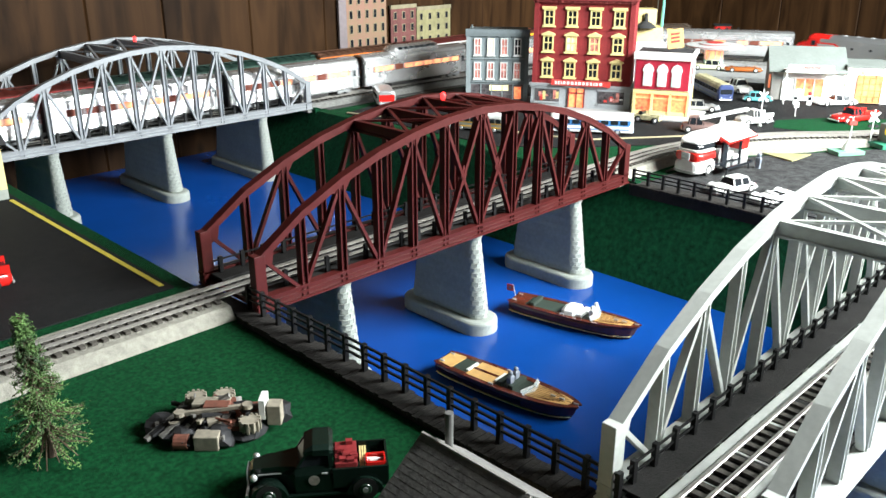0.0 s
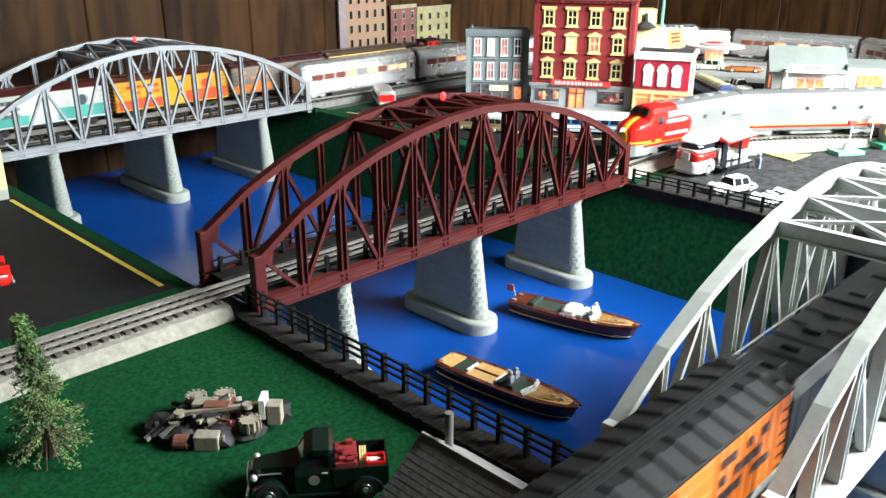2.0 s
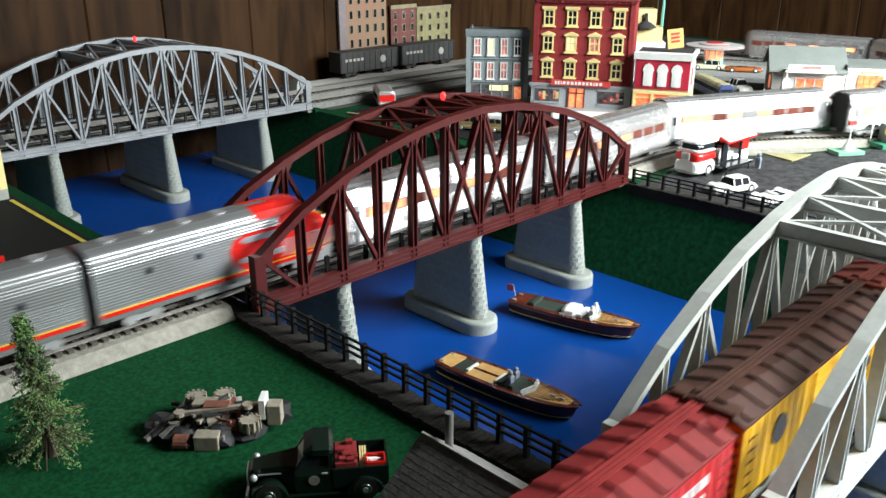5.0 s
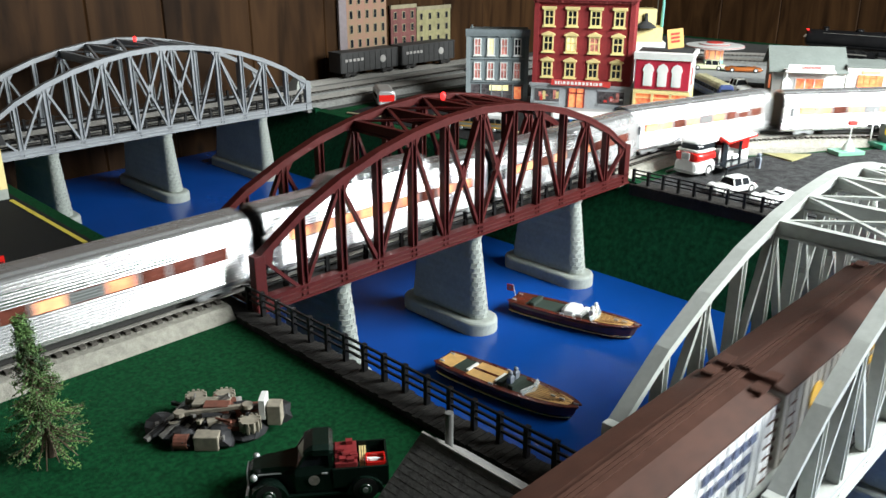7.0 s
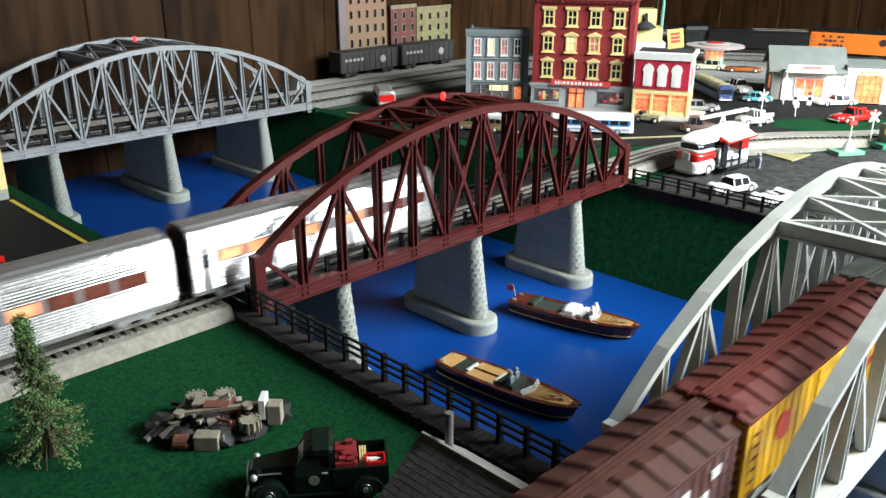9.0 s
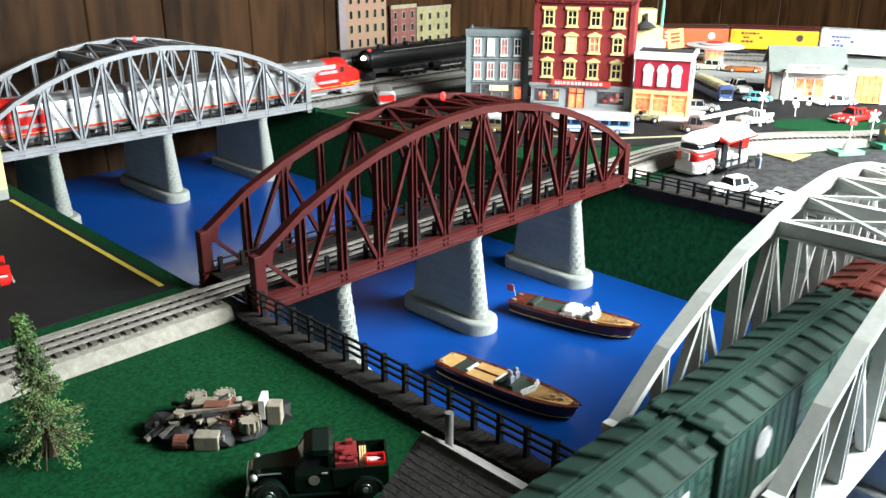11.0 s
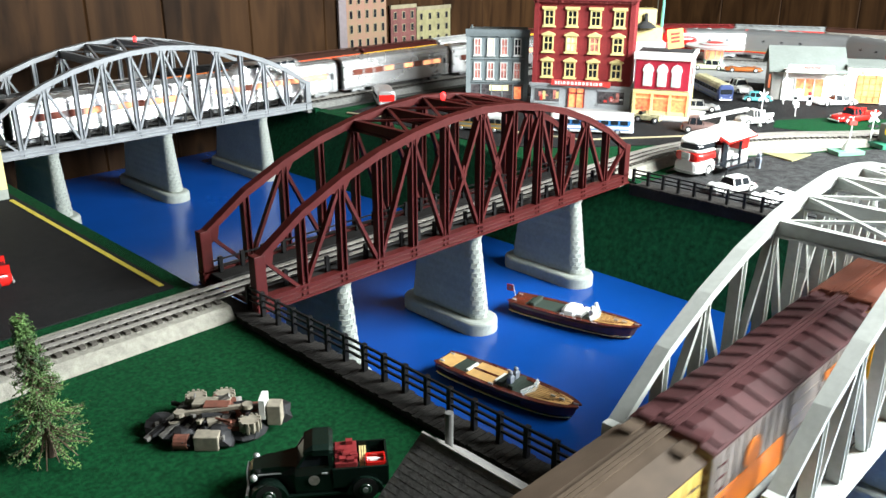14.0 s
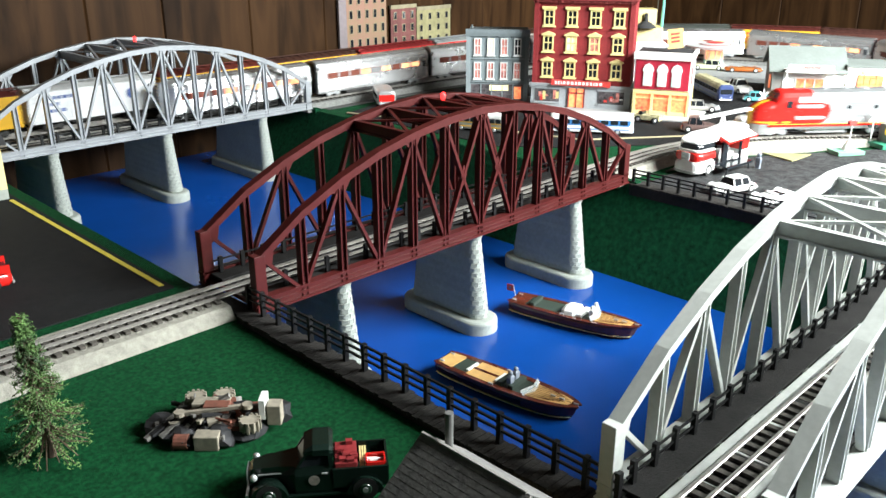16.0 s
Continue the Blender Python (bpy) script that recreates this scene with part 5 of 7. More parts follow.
def grey_building():
    h = thing("grey_building", "small blue-grey three-storey shop building with lit windows", "building", pose(1.145, 0.750, G + 0.004, 0, 0, -50.5))
    W, D, Z2 = 0.163, 0.10, 0.185
    b = B(); block(b, 0.003, W - 0.003, 0.002, D, 0, Z2)
    part("wall", b, M_BLUEG, h)
    for x in (0.004, W - 0.004):
        b = B(); box(b, x - 0.005, x + 0.005, -0.003, 0.006, 0.0, Z2 - 0.012)
        part("corner_pilaster", b, M_BLUEGT, h)
    b = B(); prism(b, [(0.004, Z2 - 0.016), (-0.004, Z2 - 0.014), (-0.007, Z2 - 0.004), (-0.008, Z2 + 0.004), (0.004, Z2 + 0.004)], "x", -0.003, W + 0.003)
    part("cornice", b, M_BLUEG, h)
    b = B()
    for z in (0.112, 0.052):
        box(b, 0.0, W, -0.003, 0.003, z, z + 0.003)
    part("string_course", b, M_BLUEGT, h)
    mats = [M_CURTAIN, M_CURTAIN, M_CURTAIN, M_CURTAIN, M_CURTAIN, M_LITROOM, M_CURTAIN, M_DARK]
    for r, z in enumerate((0.060, 0.122)):
        for c in range(4):
            window_unit(h, 0.029 + c * 0.035, z, 0.019, 0.044, M_WHITE, mats[r * 4 + c], 0.001, mull=True)
    b = B(); box(b, 0.010, W - 0.010, -0.001, 0.003, 0.004, 0.046)
    part("shop_window", b, M_SHOPW, h, "dim grey shop window")
    b = B(); box(b, 0.062, 0.112, -0.0022, -0.0008, 0.030, 0.044)
    part("lit_sign", b, M_LITROOM, h, "lit yellow sign in the shop window")
    b = B(); box(b, 0.128, 0.146, -0.0022, -0.0008, 0.008, 0.040)
    part("lit_doorway", b, M_GLOWR, h, "lit orange doorway")
    b = B()
    for k in range(6):
        box(b, 0.009 + k * 0.0285, 0.012 + k * 0.0285, -0.003, 0.001, 0.003, 0.047)
    part("shop_mullion", b, M_BLUEGT, h)
    b = B(); cyl(b, (0.012, 0.03, Z2 + 0.004), (0.012, 0.03, Z2 + 0.012), 0.003, n=10)
    part("roof_vent", b, M_BLUEGT, h)
    return h


def corner_shop():
    h = thing("corner_shop", "two-storey ruby red and white corner shop with glowing yellow shop front", "building", pose(1.313, 0.340, G + 0.004, 0, 0, -65.9))
    W, D, Z1, Z2 = 0.135, 0.12, 0.062, 0.148
    b = B(); block(b, 0.0, W, 0.003, D, Z1, Z2)
    part("wall", b, M_WHITE, h, "white side wall")
    b = B(); box(b, 0.003, W - 0.003, 0.0, 0.003, Z1 + 0.002, Z2 - 0.012)
    part("front_wall", b, M_RUBY, h, "ruby red front")
    b = B(); prism(b, [(0.004, Z2 - 0.014), (-0.005, Z2 - 0.012), (-0.007, Z2 + 0.004), (0.004, Z2 + 0.006)], "x", -0.003, W + 0.003)
    part("cornice", b, M_WHITE, h)
    for x in (0.034, 0.068, 0.102):
        b = B(); prism(b, [(x - 0.011, Z1 + 0.010), (x + 0.011, Z1 + 0.010), (x + 0.011, Z1 + 0.042), (x + 0.014, Z1 + 0.050), (x + 0.009, Z1 + 0.060), (x, Z1 + 0.065), (x - 0.009, Z1 + 0.060), (x - 0.014, Z1 + 0.050), (x - 0.011, Z1 + 0.042)], "y", -0.003, 0.001)
        wdw = part("window", b, M_WHITE, h, "white arched window surround")
        b = B(); box(b, x - 0.007, x + 0.007, -0.0036, -0.0028, Z1 + 0.014, Z1 + 0.044)
        part("pane", b, M_WHITE, wdw)
    b = B(); block(b, 0.0, W, 0.010, D, 0.0, Z1)
    part("shop_wall", b, M_CREAM, h, "yellow shop storey")
    b = B(); box(b, 0.006, W - 0.006, 0.006, 0.0095, 0.010, Z1 - 0.010)
    part("shop_window", b, M_GLOWR, h, "glowing red shop window")
    for k in range(4):
        b = B(); box(b, 0.001 + k * 0.0435, 0.007 + k * 0.0435, 0.0, 0.012, 0.0, Z1 - 0.008)
        part("shop_post", b, M_CREAM, h)
    b = B(); box(b, 0.0, W, 0.0, 0.012, Z1 - 0.010, Z1 - 0.0005); box(b, 0.006, W - 0.006, 0.002, 0.010, 0.0, 0.010); box(b, 0.006, W - 0.006, 0.003, 0.0058, Z1 - 0.022, Z1 - 0.019)
    part("shop_beam", b, M_CREAM, h)
    # side
    b = B(); box(b, W - 0.001, W + 0.0015, 0.012, 0.038, Z1 + 0.014, Z2 - 0.030)
    part("side_panel", b, M_SIGNRED, h, "red painted side panel")
    b = B(); box(b, W - 0.001, W + 0.0012, 0.008, 0.044, 0.010, Z1 - 0.012)
    part("side_window", b, M_GLOW, h)
    b = B(); box(b, W - 0.002, W + 0.006, 0.0, D, Z2 - 0.006, Z2 + 0.004)
    part("side_cornice", b, M_WHITE, h)
    b = B(); box(b, 0.0, W, 0.004, D, Z2, Z2 + 0.002)
    part("roof", b, M_TAR, h)
    return h


def gas_station():
    h = thing("gas_station", "grey gabled gas station with white front and glowing orange windows", "building", pose(1.752, 0.190, G + 0.003, 0, 0, -60.0) @ Matrix.Scale(1.13, 4))
    W, D, HW, HR = 0.165, 0.15, 0.072, 0.116
    mw = mat("station_wall_mat", (0.30, 0.29, 0.27), 0.8, var=0.1, scale=150)
    mr = mat("station_roof_mat", (0.20, 0.225, 0.21), 0.85, var=0.1, scale=200, bump=0.2)
    b = B(); prism(b, [(0.0, 0.0), (D, 0.0), (D, HW), (D / 2, HR - 0.004), (0.0, HW)], "x", 0.006, W - 0.002)
    part("wall", b, mw, h)
    b = B(); box(b, 0.03, W + 0.002, -0.004, 0.002, 0, HW - 0.006)
    part("front_wall", b, M_WHITE, h, "white front wall")
    for s in (0, 1):
        b = B()
        y0, y1 = (-0.012, D / 2) if s == 0 else (D / 2, D + 0.012)
        z0, z1 = (HW - 0.005, HR) if s == 0 else (HR, HW - 0.005)
        prism(b, [(y0, z0), (y1, z1), (y1, z1 + 0.003), (y0, z0 + 0.003)], "x", -0.004, W + 0.006)
        part("roof", b, mr, h)
    b = B(); box(b, 0.06, 0.12, -0.0055, -0.003, 0.012, 0.052)
    part("shop_window", b, M_GLOWR, h, "glowing orange shop window")
    b = B()
    for x in (0.058, 0.079, 0.100, 0.121):
        box(b, x - 0.0012, x + 0.0012, -0.007, -0.003, 0.010, 0.054)
    part("window_bar", b, M_WHITE, h)
    b = B(); box(b, 0.0035, 0.0065, 0.03, 0.05, 0.022, 0.052)
    part("side_window", b, M_GLOWR, h, "glowing side window")
    # canopy sign
    b = B(); box(b, 0.035, 0.135, -0.030, -0.026, HW + 0.004, HW + 0.016)
    sg = part("sign_board", b, M_WHITE, h, "white station sign on the canopy")
    writing("sign_lettering", "GASOLINE", 0.0095, pose(0.085, -0.0306, HW + 0.0098, 90, 0, 0), M_SIGNRED, sg, "red sign lettering")
    b = B(); box(b, 0.03, 0.14, -0.034, 0.0, HW - 0.002, HW + 0.003)
    part("canopy", b, M_WHITE, h, "white canopy")
    b = B()
    for x in (0.034, 0.136):
        box(b, x - 0.0015, x + 0.0015, -0.032, -0.029, 0, HW - 0.002)
    part("canopy_post", b, M_WHITE, h)
    # garage wing
    b = B(); block(b, W + 0.003, W + 0.105, -0.006, D * 0.8, 0, 0.083)
    part("garage", b, M_WHITE, h, "white flat-roofed garage wing")
    b = B(); box(b, W + 0.028, W + 0.082, -0.0085, -0.005, 0.002, 0.066)
    gd = part("garage_door", b, M_GLOWR, h, "glowing orange garage door")
    b = B()
    for k in range(5):
        box(b, W + 0.028, W + 0.082, -0.010, -0.008, 0.002 + k * 0.0145, 0.0035 + k * 0.0145)
    for k in range(5):
        box(b, W + 0.028 + k * 0.0132, W + 0.029 + k * 0.0132, -0.0098, -0.008, 0.002, 0.066)
    part("door_bar", b, mat("door_bar_mat", (0.75, 0.30, 0.10), 0.5), gd)
    b = B(); box(b, W + 0.035, W + 0.075, -0.008, -0.005, 0.070, 0.076)
    part("garage_sign_bar", b, M_CREAM, h, "unreadable small sign")
    b = B(); box(b, W + 0.002, W + 0.106, -0.008, D * 0.8 + 0.002, 0.083, 0.087)
    part("garage_roof", b, mr, h)
    return h


def drive_in():
    h = thing("drive_in_diner", "round drive-in diner with tiered white and pink disc roof", "building", pose(2.165, 0.572, G + 0.014) @ Matrix.Diagonal((1.05, 1.05, 0.84, 1.0)))
    for r, z0, z1, m in ((0.092, 0.0700, 0.0735, M_WHITE), (0.0915, 0.0736, 0.0750, mat("pink_rim_mat", (0.72, 0.30, 0.30), 0.4)), (0.089, 0.0751, 0.0785, M_WHITE), (0.048, 0.0786, 0.0815, mat("pink_rim_mat", (0.72, 0.30, 0.30), 0.4)), (0.046, 0.0816, 0.0850, M_WHITE), (0.026, 0.0851, 0.0890, M_SIGNRED)):
        b = B(); lathe(b, [(r * 0.85, z0), (r, z0 + (z1 - z0) * 0.3), (r, z0 + (z1 - z0) * 0.7), (r * 0.85, z1)], 32)
        part("roof_disc", b, m, h)
    b = B(); lathe(b, [(0.030, 0), (0.030, 0.022)], 24)
    part("counter", b, mat("mint_mat", (0.30, 0.60, 0.48), 0.5), h, "mint green counter wall")
    b = B(); lathe(b, [(0.027, 0.022), (0.027, 0.058)], 24)
    part("window_ring", b, M_GLOW, h, "lit glass front")
    b = B(); lathe(b, [(0.031, 0.058), (0.031, 0.070)], 24)
    part("fascia", b, mat("pink_mat", (0.75, 0.35, 0.30), 0.5), h)
    for k in range(10):
        a = 2 * math.pi * k / 10
        b = B(); cyl(b, (0.029 * math.cos(a), 0.029 * math.sin(a), 0.02), (0.029 * math.cos(a), 0.029 * math.sin(a), 0.060), 0.0016, n=6)
        part("column", b, M_WHITE, h)
    return h


def cream_block():
    h = thing("cream_building", "tall cream flat-roofed building behind the shops", "building", pose(1.615, 0.545, G + 0.0015, 0, 0, -50))
    b = B(); block(b, 0, 0.095, 0, 0.08, 0, 0.135)
    part("lower_storey", b, M_WHITE, h, "white lower block")
    b = B(); block(b, -0.01, 0.085, 0.004, 0.075, 0.135, 0.175)
    part("wall", b, M_CREAM, h)
    b = B(); block(b, -0.01, 0.065, 0.008, 0.07, 0.175, 0.225)
    part("upper_storey", b, M_CREAM, h)
    b = B(); lathe(b, [(0.030, 0.176), (0.026, 0.182), (0.006, 0.194), (0.004, 0.215)], 20, (0.035, 0.0, 0))
    part("roof_vent", b, M_TAR, h, "dark roof cowl")
    b = B(); cyl(b, (0.085, 0.03, 0.175), (0.085, 0.03, 0.26), 0.0045, n=10)
    part("pipe", b, mat("teal_pipe_mat", (0.15, 0.42, 0.38), 0.5), h, "teal pipe")
    return h


def left_house():
    h = thing("yellow_house", "pale yellow house on a grey stone base", "building", pose(-0.047, 0.700, G + 0.002, 0, 0, 180))
    b = B(); block(b, 0.0, 0.16, -0.14, 0.0, 0.0, 0.018)
    part("base", b, M_PIER, h, "grey stone base")
    b = B(); block(b, 0.003, 0.157, -0.137, -0.003, 0.018, 0.098)
    part("wall", b, M_CREAM, h)
    b = B(); box(b, 0.0, 0.012, -0.014, -0.0, 0.018, 0.1)
    part("corner_board", b, M_CREAM, h)
    b = B(); prism(b, [(-0.152, 0.096), (0.012, 0.096), (-0.07, 0.15)], "x", -0.008, 0.168)
    part("roof", b, M_TAR, h)
    for x in (0.04, 0.09, 0.13):
        b = B(); box(b, x - 0.009, x + 0.009, -0.004, -0.001, 0.045, 0.080)
        part("window", b, M_DARK, h)
    return h


def shed():
    h = thing("shed", "small cream shed with grey shingled roof and pipe chimney", "shed", pose(-0.126, -0.455, G))
    L2, W2 = 0.040, 0.030
    b = B(); prism(b, [(-W2, 0), (W2, 0), (W2, 0.050), (0, 0.074), (-W2, 0.050)], "y", -L2, L2)
    part("wall", b, mat("shed_wall_mat", (0.55, 0.40, 0.22), 0.8, var=0.12, scale=120), h)
    ms = mat("shingle_mat", (0.165, 0.160, 0.155), 0.9, spec=0.15, var=0.3, scale=220, bump=0.3)
    for s in (-1, 1):
        n = 11
        for k in range(n):
            f0, f1 = k / n, (k + 1.25) / n
            w, hgt = 0.046, 0.036
            xa, za = s * w * (1 - f0), 0.0805 - hgt * (1 - f0)
            xb, zb = s * w * max(0, 1 - f1), 0.0805 - hgt * max(0, 1 - f1)
            b = B(); prism(b, [(xa, za), (xb, zb - 0.0005), (xb, zb + 0.0006), (xa, za + 0.0009)], "y", -0.053, 0.051)
            part("roof_course", b, ms, h)
        b = B(); box(b, -0.001, 0.001, -0.05, 0.05, 0.079, 0.0825) if s > 0 else beam(b, (-0.046, -0.0535, 0.044), (0, -0.0535, 0.080), 0.002, 0.005)
        part("ridge" if s > 0 else "barge_board", b, mat("barge_mat", (0.25, 0.24, 0.22), 0.7), h)
    b = B(); cyl(b, (0.008, 0.030, 0.06), (0.008, 0.030, 0.104), 0.0032, n=14)
    part("chimney", b, mat("pipe_mat", (0.16, 0.16, 0.155), 0.6, 0.3), h, "grey metal chimney pipe")
    b = B(); box(b, -0.008, 0.008, -L2 - 0.001, -L2 + 0.001, 0.0, 0.042)
    part("door", b, mat("shed_door_mat", (0.16, 0.08, 0.05), 0.7), h)
    return h


red_store(); grey_building(); corner_shop(); gas_station(); drive_in(); cream_block(); left_house(); shed()


def facade_flat(x0, x1, z0, z1, wall_m, trim_m, rows, cols, label):
    """A flat printed building front leaning on the wall boards."""
    h = thing("building_front", label, "building front", pose(x0, 1.288, 0), group="flats on the wall")
    W = x1 - x0
    b = B(); box(b, 0, W, -0.002, 0.004, z0, z1)
    part("board", b, wall_m, h)
    b = B(); box(b, -0.001, W + 0.001, -0.005, 0.004, z1 - 0.012, z1)
    part("cornice", b, trim_m, h)
    dz = (z1 - z0 - 0.016) / rows
    for r in range(rows):
        for c in range(cols):
            x, z = W * (c + 0.5) / cols, z0 + r * dz + dz * 0.25
            b = B(); box(b, x - 0.007, x + 0.007, -0.0035, -0.0015, z, z + dz * 0.62)
            wd = part("window", b, trim_m, h)
            b = B(); box(b, x - 0.005, x + 0.005, -0.0042, -0.003, z + 0.002, z + dz * 0.62 - 0.002)
            part("pane", b, M_DARK, wd)
    return h


M_PBR = mat("flat_brick_mat", (0.24, 0.125, 0.095), 0.8, var=0.35, scale=90, second=(0.27, 0.19, 0.11))
M_PRED = mat("flat_red_mat", (0.17, 0.060, 0.055), 0.8, var=0.3, scale=90)
M_PYEL = mat("flat_yellow_mat", (0.28, 0.255, 0.13), 0.8, var=0.25, scale=90)
M_PBUF = mat("flat_buff_mat", (0.27, 0.235, 0.15), 0.8, var=0.2, scale=90)
facade_flat(1.175, 1.337, 0.072, 0.262, M_PBR, M_PBUF, 4, 5, "tall orange brick building flat on the wall")
b = B(); box(b, 1.144, 1.173, 1.284, 1.293, 0.075, 0.262)
solid("grey_side_flat", b, mat("flat_side_mat", (0.22, 0.185, 0.195), 0.8, var=0.15, scale=60), "mauve-grey side wall flat on the wall", "building front", group="flats on the wall")
facade_flat(1.356, 1.468, 0.068, 0.203, M_PRED, M_PBUF, 3, 3, "red brick building flat on the wall")
facade_flat(1.471, 1.630, 0.064, 0.192, M_PYEL, M_PBUF, 3, 4, "yellow building flat with fire escape on the wall")


# ================= parked cars on the siding =================
def hopper(x0, x1):
    h = thing("hopper_car", "parked dark grey hopper car with white round emblem", "hopper car", pose((x0 + x1) / 2, 1.205, 0), group="parked hopper cars")
    L = (x1 - x0) / 2
    m = mat("hopper_mat", (0.045, 0.044, 0.044), 0.7, var=0.2, scale=90)
    b = B(); box(b, -L, L, -0.028, 0.028, 0.030, 0.088, 0.001)
    part("body", b, m, h)
    b = B()
    for k in range(11):
        x = -L + 0.004 + k * (2 * L - 0.008) / 10
        box(b, x - 0.0012, x + 0.0012, -0.0300, -0.0275, 0.031, 0.087)
    part("side_rib", b, m, h)
    b = B(); box(b, -L, L, -0.031, 0.031, 0.0855, 0.0895)
    part("top_rim", b, m, h)
    b = B(); cyl(b, (L * 0.45, -0.0308, 0.060), (L * 0.45, -0.0285, 0.060), 0.011, n=20)
    part("emblem", b, mat("emblem_mat", (0.42, 0.40, 0.38), 0.7), h, "pale round emblem")
    b = B()
    for k in range(5):
        box(b, -L * 0.85 + k * 0.015, -L * 0.85 + k * 0.015 + 0.009, -0.0306, -0.0285, 0.062, 0.070)
    part("lettering_bar", b, mat("emblem_mat", (0.42, 0.40, 0.38), 0.7), h, "unreadable pale lettering")
    for x in (-L + 0.04, L - 0.04):
        for y in (-0.024, 0.024):
            o = part("truck_frame", bogie_side(B(), x, y), M_TRUCK, h)
            o.location.z = RAILTOP
        for k in (-0.014, 0.014):
            o = part("wheelset", wheelset(B(), x + k), M_TRUCK, h)
            o.location.z = RAILTOP
    return h


hopper(1.058, 1.284)
hopper(1.303, 1.539)
b = B(); box(b, 0.86, 1.9, 1.155, 1.26, G, 0.004)
solid("siding_bed", b, M_BALLASTG, "grey roadbed of the siding along the wall", "track bed", kind="structure")
for o in (1.1885, 1.205, 1.2215):
    b = B(); box(b, 0.9, 1.85, o - 0.0012, o + 0.0012, 0.004, RAILTOP)
    solid("siding_rail", b, M_RAIL, "steel rail of the siding", "rail", kind="structure")
b = B(); loft(b, [[(0.86, 1.13, 0), (0.93, 1.13, 0), (0.93, 1.19, 0), (0.86, 1.19, 0)], [(0.885, 1.15, 0.045), (0.9, 1.15, 0.045), (0.9, 1.17, 0.045), (0.885, 1.17, 0.045)]])
solid("buffer_mound", b, M_PIER, "grey stone mound at the end of the siding", "buffer stop")


# ================= road vehicles =================
def wheels(v, L, W, r, fx, rx, white=False):
    for x in (fx, rx):
        for y in (-1, 1):
            b = B(); cyl(b, (x, y * (W - 0.005), r), (x, y * (W + 0.0004), r), r, n=16)
            ty = part("tyre", b, M_TYRE, v)
            b = B(); cyl(b, (x, y * (W + 0.0002), r), (x, y * (W + 0.0012), r), r * 0.58, r * 0.45, n=14)
            part("hub_cap", b, M_WHITE if white else M_CHROME, ty, "bright hub cap")


